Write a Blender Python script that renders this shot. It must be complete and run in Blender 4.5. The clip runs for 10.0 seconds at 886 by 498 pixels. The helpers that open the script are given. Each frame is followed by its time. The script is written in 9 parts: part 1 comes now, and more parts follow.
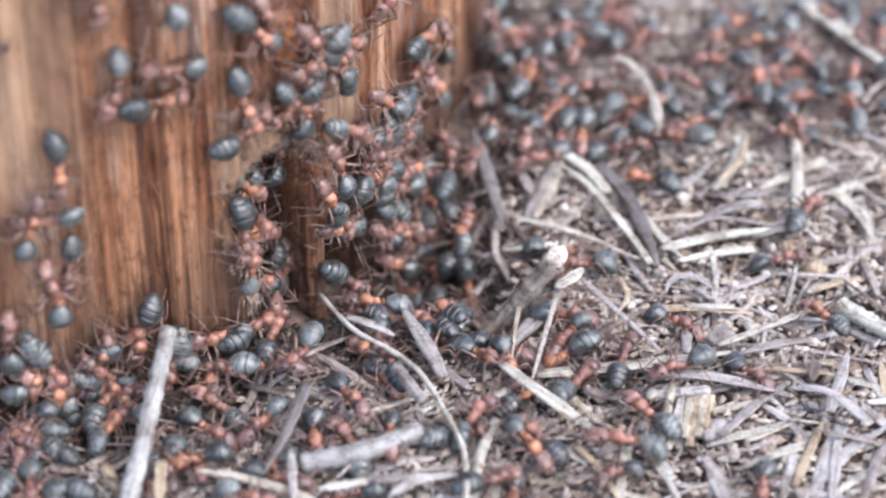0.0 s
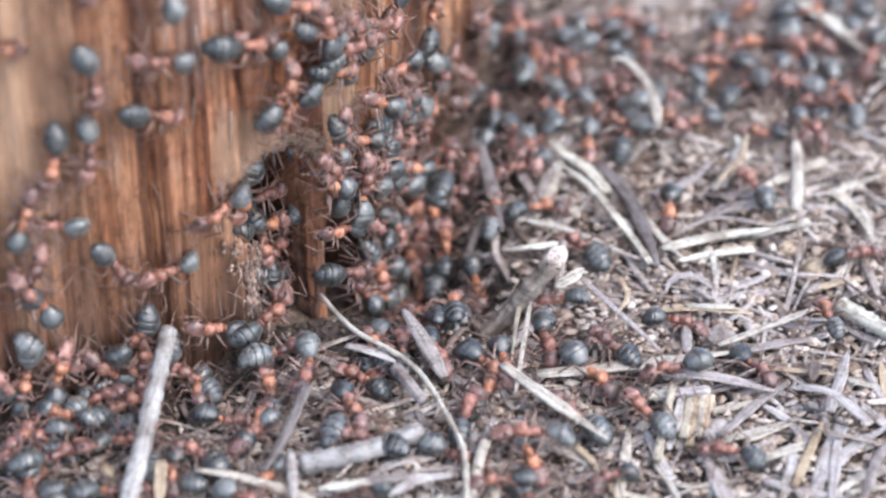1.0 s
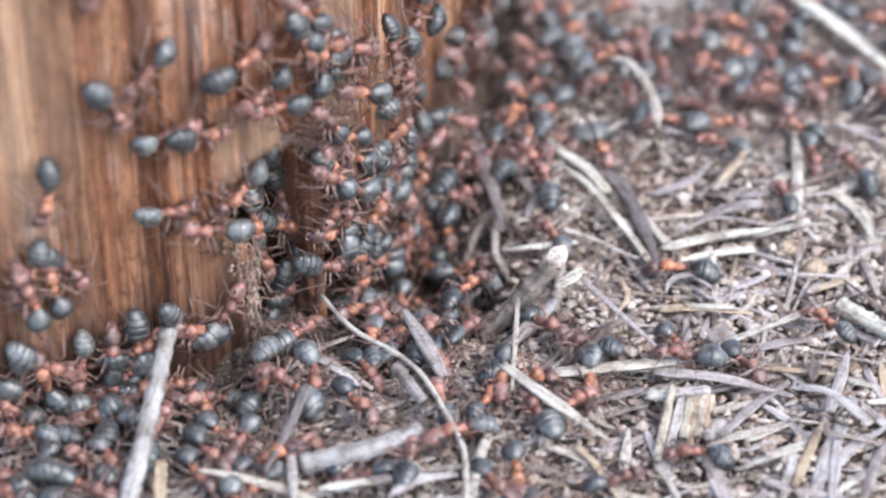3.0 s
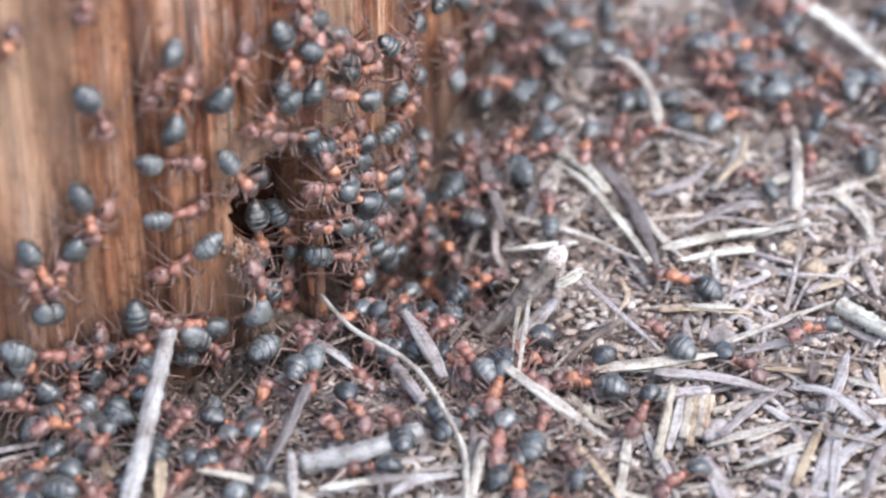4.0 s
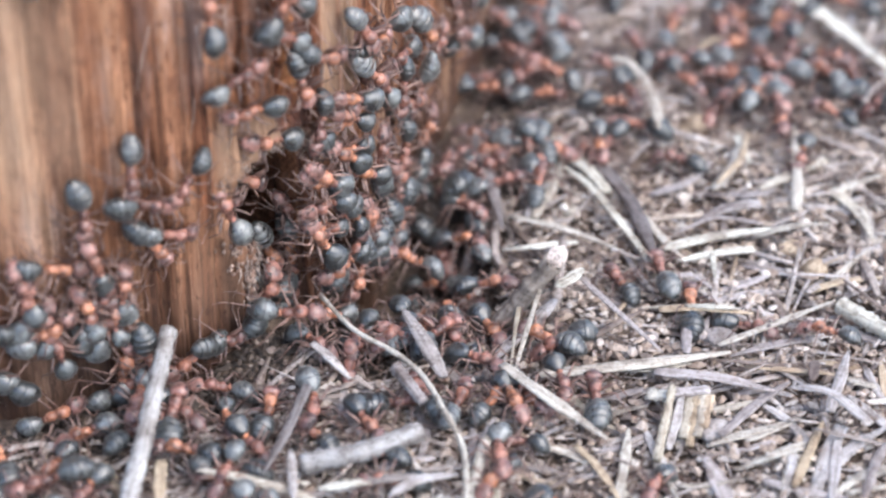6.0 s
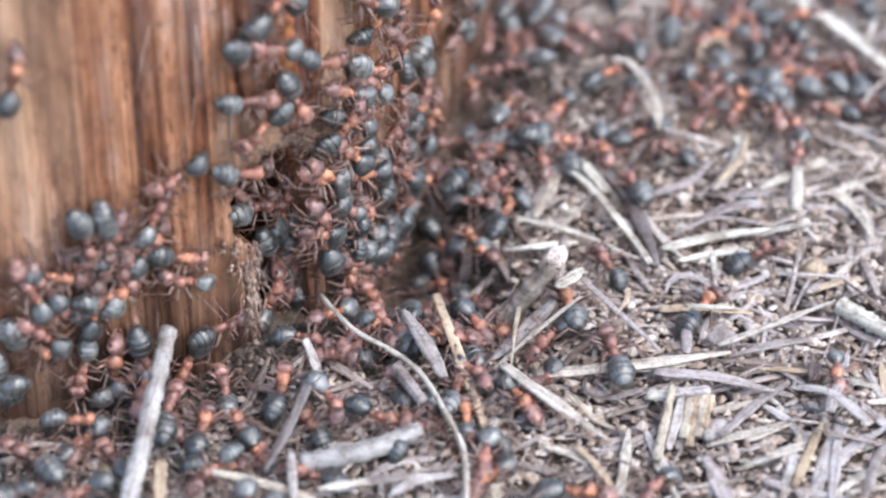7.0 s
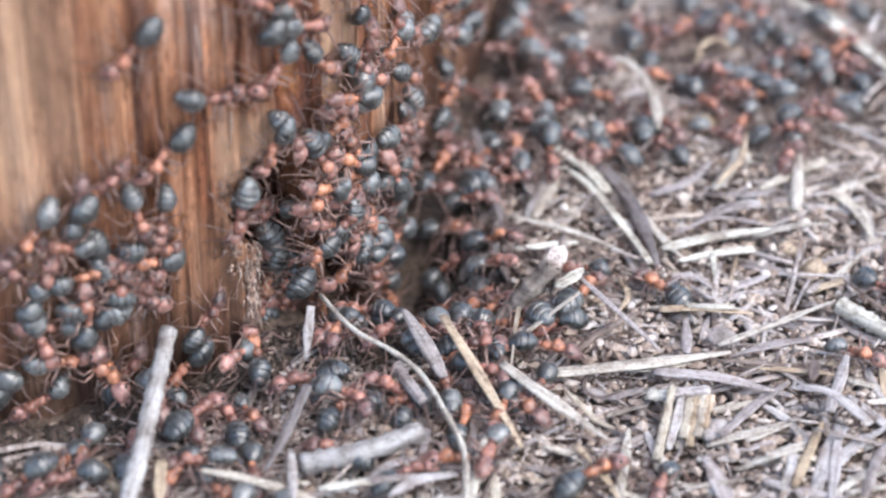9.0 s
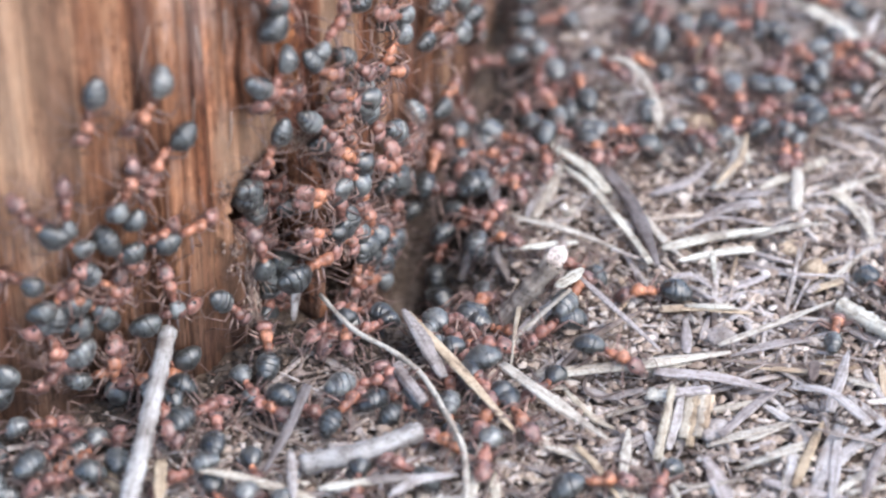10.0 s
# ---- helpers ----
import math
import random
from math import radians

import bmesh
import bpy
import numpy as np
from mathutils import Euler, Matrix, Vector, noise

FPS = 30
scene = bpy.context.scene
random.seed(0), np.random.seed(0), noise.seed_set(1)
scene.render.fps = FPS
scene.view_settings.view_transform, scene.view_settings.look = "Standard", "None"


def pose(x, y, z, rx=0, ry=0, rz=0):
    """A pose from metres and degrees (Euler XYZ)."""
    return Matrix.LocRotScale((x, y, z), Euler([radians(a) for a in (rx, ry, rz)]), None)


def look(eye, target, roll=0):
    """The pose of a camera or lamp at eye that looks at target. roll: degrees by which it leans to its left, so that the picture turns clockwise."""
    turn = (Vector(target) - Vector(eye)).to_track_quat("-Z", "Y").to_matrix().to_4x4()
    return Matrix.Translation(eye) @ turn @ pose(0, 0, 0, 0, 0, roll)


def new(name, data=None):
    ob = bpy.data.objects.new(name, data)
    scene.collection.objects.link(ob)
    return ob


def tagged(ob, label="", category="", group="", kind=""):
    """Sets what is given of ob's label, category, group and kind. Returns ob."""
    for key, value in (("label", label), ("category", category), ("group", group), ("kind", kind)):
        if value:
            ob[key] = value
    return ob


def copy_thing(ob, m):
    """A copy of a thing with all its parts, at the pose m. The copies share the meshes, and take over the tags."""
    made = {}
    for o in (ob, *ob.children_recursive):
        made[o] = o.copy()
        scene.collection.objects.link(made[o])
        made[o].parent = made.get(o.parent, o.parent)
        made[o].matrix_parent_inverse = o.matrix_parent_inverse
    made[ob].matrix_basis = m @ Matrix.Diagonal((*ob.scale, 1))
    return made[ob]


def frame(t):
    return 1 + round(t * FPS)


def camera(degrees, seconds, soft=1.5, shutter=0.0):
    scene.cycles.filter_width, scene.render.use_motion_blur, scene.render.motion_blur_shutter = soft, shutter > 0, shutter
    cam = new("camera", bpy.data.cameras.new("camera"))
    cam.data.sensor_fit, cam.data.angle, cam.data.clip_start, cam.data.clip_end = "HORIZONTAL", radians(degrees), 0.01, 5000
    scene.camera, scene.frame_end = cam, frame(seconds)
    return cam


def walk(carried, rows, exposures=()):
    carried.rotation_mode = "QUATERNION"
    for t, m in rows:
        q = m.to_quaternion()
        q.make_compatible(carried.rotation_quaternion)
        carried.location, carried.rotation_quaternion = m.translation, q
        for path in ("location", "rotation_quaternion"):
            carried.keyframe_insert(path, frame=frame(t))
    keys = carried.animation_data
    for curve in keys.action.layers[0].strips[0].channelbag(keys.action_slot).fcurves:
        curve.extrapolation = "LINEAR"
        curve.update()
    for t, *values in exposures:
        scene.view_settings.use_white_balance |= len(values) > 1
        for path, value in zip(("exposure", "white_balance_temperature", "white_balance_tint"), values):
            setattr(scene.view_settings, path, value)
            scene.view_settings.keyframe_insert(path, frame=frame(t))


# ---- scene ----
MM = 0.001

# the camera stands still on a low support, a macro lens looking down at the foot of the post
cam = camera(18.2, 10.0, soft=2.5, shutter=0.6)
cam.data.dof.use_dof = True
cam.data.dof.focus_distance = 0.2355
cam.data.dof.aperture_fstop = 20.0
STAND = look((0, -0.19700, 0.15392), (0, 0, 0))
walk(cam, [(0.0, STAND), (10.0, STAND)])

# overcast daylight
world = bpy.data.worlds.new("sky")
scene.world = world
world.use_nodes = True
wn = world.node_tree.nodes
sky = wn.new("ShaderNodeTexSky")
sky.sky_type = "NISHITA"
sky.sun_disc = False
sky.sun_elevation, sky.sun_rotation = radians(54), radians(121)
sky.air_density, sky.dust_density, sky.ozone_density = 1.0, 2.2, 1.0
wn["Background"].inputs["Strength"].default_value = 0.22
world.node_tree.links.new(sky.outputs[0], wn["Background"].inputs["Color"])
sun_data = bpy.data.lights.new("sun", "SUN")
sun_data.energy, sun_data.angle, sun_data.color = 0.9, radians(60), (0.935, 0.975, 0.975)
sun = new("sun", sun_data)
sun.matrix_world = look((0.5, -0.3, 0.8), (0, 0, 0))
scene.view_settings.exposure = 1.25


# ---- materials ----
def material(name, rough=0.7, spec=0.3):
    m = bpy.data.materials.new(name)
    m.use_nodes = True
    b = m.node_tree.nodes["Principled BSDF"]
    b.inputs["Roughness"].default_value = rough
    b.inputs["Specular IOR Level"].default_value = spec
    return m, m.node_tree, b


def ramp(nt, fac, stops):
    r = nt.nodes.new("ShaderNodeValToRGB")
    els = r.color_ramp.elements
    while len(els) < len(stops):
        els.new(0.5)
    for e, (p, c) in zip(els, stops):
        e.position, e.color = p, (*c, 1)
    nt.links.new(fac, r.inputs[0])
    return r.outputs[0]


def noise_tex(nt, scale, detail=4, stretch=(1, 1, 1), rough=0.6):
    tc, mp, n = nt.nodes.new("ShaderNodeTexCoord"), nt.nodes.new("ShaderNodeMapping"), nt.nodes.new("ShaderNodeTexNoise")
    mp.inputs["Scale"].default_value = stretch
    n.inputs["Scale"].default_value, n.inputs["Detail"].default_value, n.inputs["Roughness"].default_value = scale, detail, rough
    nt.links.new(tc.outputs["Object"], mp.inputs[0])
    nt.links.new(mp.outputs[0], n.inputs[0])
    return n.outputs[0]


def mix(nt, fac, a, b, how="MIX"):
    m = nt.nodes.new("ShaderNodeMix")
    m.data_type, m.blend_type = "RGBA", how
    for sock, v in ((m.inputs[0], fac), (m.inputs[6], a), (m.inputs[7], b)):
        if hasattr(v, "is_linked"):
            nt.links.new(v, sock)
        elif isinstance(v, tuple):
            sock.default_value = (*v, 1)
        else:
            sock.default_value = v
    return m.outputs[2]


def bump(nt, b, height, strength, distance):
    n = nt.nodes.new("ShaderNodeBump")
    n.inputs["Strength"].default_value, n.inputs["Distance"].default_value = strength, distance
    nt.links.new(height, n.inputs["Height"])
    nt.links.new(n.outputs[0], b.inputs["Normal"])


def wood_material():
    m, nt, b = material("weathered_wood", 0.72, 0.3)
    broad = noise_tex(nt, 85, 4, (1, 1, 0.05))
    band = noise_tex(nt, 260, 4, (1, 1, 0.018), 0.65)
    mid = noise_tex(nt, 820, 4, (1, 1, 0.014), 0.65)
    fine = noise_tex(nt, 2000, 3, (1, 1, 0.016), 0.65)
    blot = noise_tex(nt, 190, 5, (1, 1, 0.22), 0.7)
    c1 = ramp(nt, broad, [(0.30, (0.15, 0.071, 0.044)), (0.42, (0.24, 0.120, 0.071)), (0.53, (0.305, 0.173, 0.111)), (0.62, (0.395, 0.262, 0.188)), (0.76, (0.47, 0.37, 0.315))])
    cb = ramp(nt, band, [(0.34, (0.42, 0.32, 0.29)), (0.45, (0.86, 0.78, 0.74)), (0.53, (1.0, 1.0, 1.0)), (0.66, (1.32, 1.33, 1.36))])
    c2 = ramp(nt, mid, [(0.34, (0.30, 0.25, 0.23)), (0.44, (0.76, 0.71, 0.68)), (0.53, (1.0, 0.99, 0.98)), (0.66, (1.35, 1.34, 1.34))])
    c3 = ramp(nt, fine, [(0.36, (0.45, 0.41, 0.40)), (0.49, (0.95, 0.95, 0.95)), (0.64, (1.35, 1.35, 1.36))])
    grain = mix(nt, 0.85, mix(nt, 0.85, cb, c2, "MULTIPLY"), c3, "MULTIPLY")
    speck = ramp(nt, noise_tex(nt, 1700, 4, (1, 1, 0.32), 0.7), [(0.36, (0.28, 0.23, 0.22)), (0.45, (1, 1, 1)), (0.58, (1, 1, 1)), (0.67, (1.8, 1.8, 1.8))])
    grain = mix(nt, 0.8, grain, speck, "MULTIPLY")
    c = mix(nt, 0.95, c1, grain, "MULTIPLY")
    # broad streaks of red heartwood and pale orange earlywood
    ring = noise_tex(nt, 150, 3, (1, 1, 0.022), 0.6)
    c = mix(nt, 0.9, c, ramp(nt, ring, [(0.36, (0.48, 0.36, 0.32)), (0.43, (0.78, 0.62, 0.53)), (0.49, (1.05, 0.92, 0.78)), (0.56, (1.12, 1.02, 0.90)), (0.65, (1.35, 1.34, 1.30))]), "MULTIPLY")
    # silvered flakes and dark damp stains
    grey = ramp(nt, blot, [(0.52, (0, 0, 0)), (0.64, (0.55, 0.55, 0.55))])
    c = mix(nt, grey, c, mix(nt, 0.8, (0.40, 0.31, 0.27), grain, "MULTIPLY"))
    stain = ramp(nt, noise_tex(nt, 120, 5, (1, 1, 0.16), 0.7), [(0.30, (0.42, 0.36, 0.35)), (0.44, (1, 1, 1))])
    c = mix(nt, 0.8, c, stain, "MULTIPLY")
    mottle = ramp(nt, noise_tex(nt, 330, 5, (1, 1, 0.35), 0.75), [(0.34, (0.5, 0.42, 0.41)), (0.46, (0.95, 0.92, 0.92)), (0.56, (1.0, 1.02, 1.04)), (0.70, (1.3, 1.36, 1.42))])
    c = mix(nt, 0.75, c, mottle, "MULTIPLY")
    # paler sapwood at one side
    sap = nt.nodes.new("ShaderNodeAttribute")
    sap.attribute_name = "sap"
    c = mix(nt, sap.outputs["Fac"], c, mix(nt, 0.25, mix(nt, 0.6, (0.355, 0.228, 0.148), mottle, "MULTIPLY"), grain, "MULTIPLY"))
    # damp crumbling rot over the hole; soil and painted shade in hollow and foot
    rot = nt.nodes.new("ShaderNodeAttribute")
    rot.attribute_name = "rot"
    red = ramp(nt, noise_tex(nt, 330, 5, (1, 1, 0.4), 0.7), [(0.34, (0.055, 0.03, 0.027)), (0.47, (0.16, 0.065, 0.042)), (0.58, (0.34, 0.135, 0.056)), (0.72, (0.47, 0.25, 0.13))])
    c = mix(nt, rot.outputs["Fac"], c, mix(nt, 0.6, red, grain, "MULTIPLY"))
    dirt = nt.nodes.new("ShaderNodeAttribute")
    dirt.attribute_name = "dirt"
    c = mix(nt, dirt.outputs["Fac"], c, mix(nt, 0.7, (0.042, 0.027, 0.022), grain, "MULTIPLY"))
    nt.links.new(c, b.inputs["Base Color"])
    bump(nt, b, mix(nt, 0.5, mid, fine), 0.8, 0.0006)
    return m


def soil_material():
    m, nt, b = material("forest_soil", 0.95, 0.15)
    a, f = noise_tex(nt, 160, 5), noise_tex(nt, 1300, 4)
    c = ramp(nt, a, [(0.3, (0.08, 0.06, 0.05)), (0.5, (0.15, 0.115, 0.095)), (0.72, (0.24, 0.19, 0.16))])
    c = mix(nt, 0.7, c, ramp(nt, f, [(0.3, (0.35, 0.33, 0.3)), (0.7, (1.2, 1.15, 1.1))]), "MULTIPLY")
    nt.links.new(c, b.inputs["Base Color"])
    bump(nt, b, f, 0.9, 0.0008)
    return m


def litter_material(name, stops, island=True):
    """Dead plant matter: one tint a piece from the stops, streaked and flecked."""
    m, nt, b = material(name, 0.62, 0.35)
    if island:
        rnd = nt.nodes.new("ShaderNodeNewGeometry").outputs["Random Per Island"]
    else:
        rnd = nt.nodes.new("ShaderNodeObjectInfo").outputs["Random"]
    c = ramp(nt, rnd, stops)
    streak, fleck, speck = noise_tex(nt, 900, 4), noise_tex(nt, 300, 4), noise_tex(nt, 3000, 3)
    # lengthwise streaks
    at, sn = nt.nodes.new("ShaderNodeAttribute"), nt.nodes.new("ShaderNodeTexNoise")
    at.attribute_name = "grain"
    sn.inputs["Scale"].default_value, sn.inputs["Detail"].default_value = 1.3, 4
    nt.links.new(at.outputs["Vector"], sn.inputs[0])
    c = mix(nt, 0.9, c, ramp(nt, sn.outputs[0], [(0.34, (0.55, 0.51, 0.49)), (0.47, (0.88, 0.87, 0.86)), (0.6, (1.08, 1.08, 1.08))]), "MULTIPLY")
    c = mix(nt, 0.6, c, ramp(nt, streak, [(0.32, (0.45, 0.4, 0.37)), (0.48, (1, 1, 1)), (0.68, (1.1, 1.09, 1.08))]), "MULTIPLY")
    c = mix(nt, 0.7, c, ramp(nt, fleck, [(0.34, (0.36, 0.29, 0.25)), (0.46, (0.86, 0.83, 0.81)), (0.55, (1, 1, 1)), (0.7, (1.08, 1.08, 1.08))]), "MULTIPLY")
    c = mix(nt, 0.7, c, ramp(nt, speck, [(0.34, (0.4, 0.35, 0.32)), (0.46, (1, 1, 1)), (0.7, (1.06, 1.06, 1.06))]), "MULTIPLY")
    nt.links.new(c, b.inputs["Base Color"])
    bump(nt, b, streak, 0.4, 0.0002)
    return m


def chitin_material(name, stops, rough, spec, blotch=0.55, sheen=0.0, banded=False):
    m, nt, b = material(name, rough, spec)
    rnd = nt.nodes.new("ShaderNodeObjectInfo").outputs["Random"]
    c = ramp(nt, rnd, stops)

    def spots(scale):
        tc, n, far = nt.nodes.new("ShaderNodeTexCoord"), nt.nodes.new("ShaderNodeTexNoise"), nt.nodes.new("ShaderNodeMath")
        n.noise_dimensions = "4D"
        n.inputs["Scale"].default_value, n.inputs["Detail"].default_value = scale, 3
        far.operation = "MULTIPLY"
        far.inputs[1].default_value = 90.0
        nt.links.new(rnd, far.inputs[0])
        nt.links.new(far.outputs[0], n.inputs["W"])
        nt.links.new(tc.outputs["Object"], n.inputs["Vector"])
        return n.outputs[0]
    c = mix(nt, blotch, c, ramp(nt, spots(900), [(0.36, (0.2, 0.16, 0.16)), (0.48, (0.85, 0.85, 0.85)), (0.66, (1.6, 1.6, 1.62))]), "MULTIPLY")
    c = mix(nt, 0.6, c, ramp(nt, spots(3000), [(0.36, (0.42, 0.38, 0.38)), (0.62, (1.35, 1.35, 1.35))]), "MULTIPLY")
    if banded:
        at = nt.nodes.new("ShaderNodeAttribute")
        at.attribute_name = "band"
        # the dark skin between the plates shows more in some than in others
        show, wide = nt.nodes.new("ShaderNodeMath"), ramp(nt, spots(700), [(0.36, (0.1, 0.1, 0.1)), (0.6, (1, 1, 1))])
        show.operation = "MULTIPLY"
        nt.links.new(at.outputs["Fac"], show.inputs[0])
        nt.links.new(wide, show.inputs[1])
        c = mix(nt, show.outputs[0], c, (0.008, 0.008, 0.009))
    nt.links.new(c, b.inputs["Base Color"])
    gloss = ramp(nt, spots(1500), [(0.3, (rough - 0.12,) * 3), (0.7, (rough + 0.2,) * 3)])
    nt.links.new(gloss, b.inputs["Roughness"])
    b.inputs["Sheen Weight"].default_value = sheen
    b.inputs["Sheen Roughness"].default_value = 0.4
    bump(nt, b, spots(2600), 0.5, 0.00016)
    return m


WOOD = wood_material()
SOIL = soil_material()
PALE = litter_material("pale_needle", [(0, (0.39, 0.36, 0.315)), (0.5, (0.48, 0.45, 0.40)), (1, (0.42, 0.375, 0.30))], False)
WHITE = litter_material("bleached_needle", [(0, (0.51, 0.50, 0.44)), (1, (0.60, 0.585, 0.52))], False)
LILAC = litter_material("silvered_needle", [(0, (0.33, 0.305, 0.30)), (1, (0.47, 0.445, 0.435))], False)
TAN = litter_material("tan_needle", [(0, (0.40, 0.32, 0.225)), (1, (0.52, 0.42, 0.31))], False)
GREY = litter_material("grey_needle", [(0, (0.28, 0.25, 0.245)), (1, (0.42, 0.385, 0.38))], False)
DARK = litter_material("dark_needle", [(0, (0.09, 0.07, 0.065)), (1, (0.14, 0.11, 0.10))], False)
BARK = litter_material("twig_bark", [(0, (0.25, 0.22, 0.195)), (1, (0.33, 0.29, 0.265))], False)
PITH = litter_material("cut_wood", [(0, (0.44, 0.38, 0.35)), (1, (0.48, 0.42, 0.39))], False)
DUN = litter_material("dun_needle", [(0, (0.15, 0.133, 0.132)), (1, (0.20, 0.178, 0.176))], False)
LITTER = litter_material("mixed_litter", [(0, (0.17, 0.13, 0.11)), (0.25, (0.27, 0.22, 0.195)), (0.5, (0.36, 0.32, 0.30)), (0.7, (0.44, 0.40, 0.38)),
                                          (0.85, (0.51, 0.465, 0.44)), (0.92, (0.43, 0.34, 0.245)), (1, (0.60, 0.56, 0.525))])
DULL = litter_material("dull_litter", [(0, (0.12, 0.092, 0.08)), (0.3, (0.245, 0.195, 0.17)), (0.6, (0.37, 0.32, 0.295)), (0.85, (0.49, 0.44, 0.415)), (1, (0.60, 0.56, 0.54))])
CRUMB = litter_material("soil_crumbs", [(0, (0.12, 0.088, 0.075)), (0.35, (0.29, 0.222, 0.19)), (0.65, (0.42, 0.34, 0.297)), (0.9, (0.515, 0.442, 0.40)), (1, (0.59, 0.54, 0.51))])
WORN = litter_material("worn_bark", [(0, (0.30, 0.29, 0.285)), (1, (0.36, 0.35, 0.345))], False)
GASTER = chitin_material("dark_gaster", [(0, (0.026, 0.028, 0.028)), (0.6, (0.052, 0.056, 0.055)), (1, (0.125, 0.130, 0.126))], 0.32, 1.0, 0.9, 0.1, True)
RUST = chitin_material("rust_red_chitin", [(0, (0.140, 0.062, 0.048)), (0.5, (0.235, 0.098, 0.069)), (1, (0.37, 0.150, 0.075))], 0.38, 0.65, 0.9, 0.1)
HEAD = chitin_material("red_head_chitin", [(0, (0.11, 0.056, 0.049)), (1, (0.265, 0.128, 0.102))], 0.36, 0.7, 0.95, 0.12)
LEG = chitin_material("brown_leg_chitin", [(0, (0.075, 0.042, 0.036)), (1, (0.23, 0.135, 0.105))], 0.36, 0.7)
EYE = chitin_material("black_eye", [(0, (0.012, 0.011, 0.011)), (1, (0.015, 0.014, 0.014))], 0.25, 0.5)
FIBRE = litter_material("torn_fibre", [(0, (0.18, 0.12, 0.095)), (0.5, (0.30, 0.225, 0.185)), (1, (0.46, 0.37, 0.32))])
ROTTEN = litter_material("rotten_crumbs", [(0, (0.12, 0.07, 0.055)), (0.5, (0.26, 0.165, 0.125)), (1, (0.44, 0.33, 0.27))])
BITS = litter_material("litter_bits", [(0, (0.19, 0.14, 0.115)), (0.3, (0.35, 0.275, 0.225)), (0.6, (0.46, 0.38, 0.32)), (0.85, (0.53, 0.465, 0.415)), (1, (0.63, 0.59, 0.55))])
# dark soil tone, deepened to carry the shade of the dip
HUMUS_SHADE = litter_material("dark_humus", [(0, (0.022, 0.016, 0.013)), (0.6, (0.055, 0.04, 0.032)), (1, (0.12, 0.09, 0.072))])


# ---- shape helpers: lengths in millimetres ----
def mesh_of(name, verts, faces, mat, smooth=True, grain=None):
    me = bpy.data.meshes.new(name)
    me.from_pydata([(x * MM, y * MM, z * MM) for x, y, z in verts], [], faces)
    me.materials.append(mat)
    if smooth:
        me.polygons.foreach_set("use_smooth", [True] * len(me.polygons))
    if grain:
        me.attributes.new("grain", "FLOAT_VECTOR", "POINT").data.foreach_set("vector", grain)
    me.update()
    return me


def grain_of(points, sides, seed):
    """Coordinates across and along a rod, for the streaks of its grain."""
    out, run = [], 0.0
    for i, p in enumerate(points):
        if i:
            run += (Vector(p) - Vector(points[i - 1])).length
        for k in range(sides):
            out += [math.cos(2 * math.pi * k / sides) * 2.4, run * 0.22, seed * 3.7]
    return out


def part(name, me, parent, label=""):
    ob = new(name, me)
    ob.parent = parent
    return tagged(ob, label)


def tube(points, radii, sides=8, flat=1.0, up=Vector((0, 0, 1)), caps=True, rough=0.0, seed=0, groove=0.0):
    """Vertices and faces of a round or flattened rod along points; flat is its thickness over its width."""
    rng = random.Random(seed)
    verts, faces = [], []
    n = len(points)
    pts = [Vector(p) for p in points]
    for i, p in enumerate(pts):
        d = (pts[min(i + 1, n - 1)] - pts[max(i - 1, 0)]).normalized()
        side = d.cross(up)
        if side.length < 1e-4:
            side = d.cross(Vector((0, 1, 0)))
        side.normalize()
        top = side.cross(d)
        for k in range(sides):
            a = 2 * math.pi * k / sides
            r = radii[i] * (1 + rough * rng.uniform(-1, 1))
            v = p + side * (math.cos(a) * r) + top * (math.sin(a) * r * flat * (1 - groove * max(0, math.sin(a)) ** 6))
            verts.append(tuple(v))
    for i in range(n - 1):
        for k in range(sides):
            a, b = i * sides + k, i * sides + (k + 1) % sides
            faces.append((a, b, b + sides, a + sides))
    if caps:
        faces.append(tuple(range(sides))[::-1])
        faces.append(tuple(range((n - 1) * sides, n * sides)))
    return verts, faces


def spline(ctrl, n):
    """n points of a smooth curve through the control points."""
    c = [Vector(p) for p in ctrl]
    if len(c) == 2:
        c = [c[0], c[0].lerp(c[1], 0.5), c[1]]
    c = [c[0] * 2 - c[1]] + c + [c[-1] * 2 - c[-2]]
    out = []
    segs = len(c) - 3
    for i in range(n):
        u = i / (n - 1) * segs
        k = min(int(u), segs - 1)
        f = u - k
        p0, p1, p2, p3 = c[k:k + 4]
        out.append(0.5 * (2 * p1 + (p2 - p0) * f + (2 * p0 - 5 * p1 + 4 * p2 - p3) * f * f + (3 * p1 - p0 - 3 * p2 + p3) * f ** 3))
    return out


def smooth01(v, a, b):
    f = min(1.0, max(0.0, (v - a) / (b - a)))
    return f * f * (3 - 2 * f)


def height(x, y):
    """Ground level, with the dip that the ants have dug beside the post."""
    h = 0.5 * math.sin(0.21 * x + 1.3) * math.sin(0.17 * y + 0.4) + 0.4 * math.sin(0.43 * x + 0.31 * y) + 0.25 * math.sin(0.8 * x - 0.5 * y + 1)
    return h * math.exp(-(x * x + y * y) / 4e4) - 9 * math.exp(-(((x + 4) / 7) ** 2 + ((y - 0.5) / 7.5) ** 2)) - 3.5 * math.exp(-(((x - 0.5) / 4.5) ** 2 + ((y + 4.5) / 4) ** 2))


POST_X, POST_Y = -53.4, 30.8
TURN = (-180, -80, -60, -50, -43, -35, -23, -10, 0, 10, 25, 40, 180)
BULGE = (0, -0.3, 0, 1.2, 1.4, -0.5, -3.5, -2, 0, 2.7, 1, 0, 0)


def post_radius(phi):
    return 57.1 + float(np.interp(phi, TURN, BULGE))


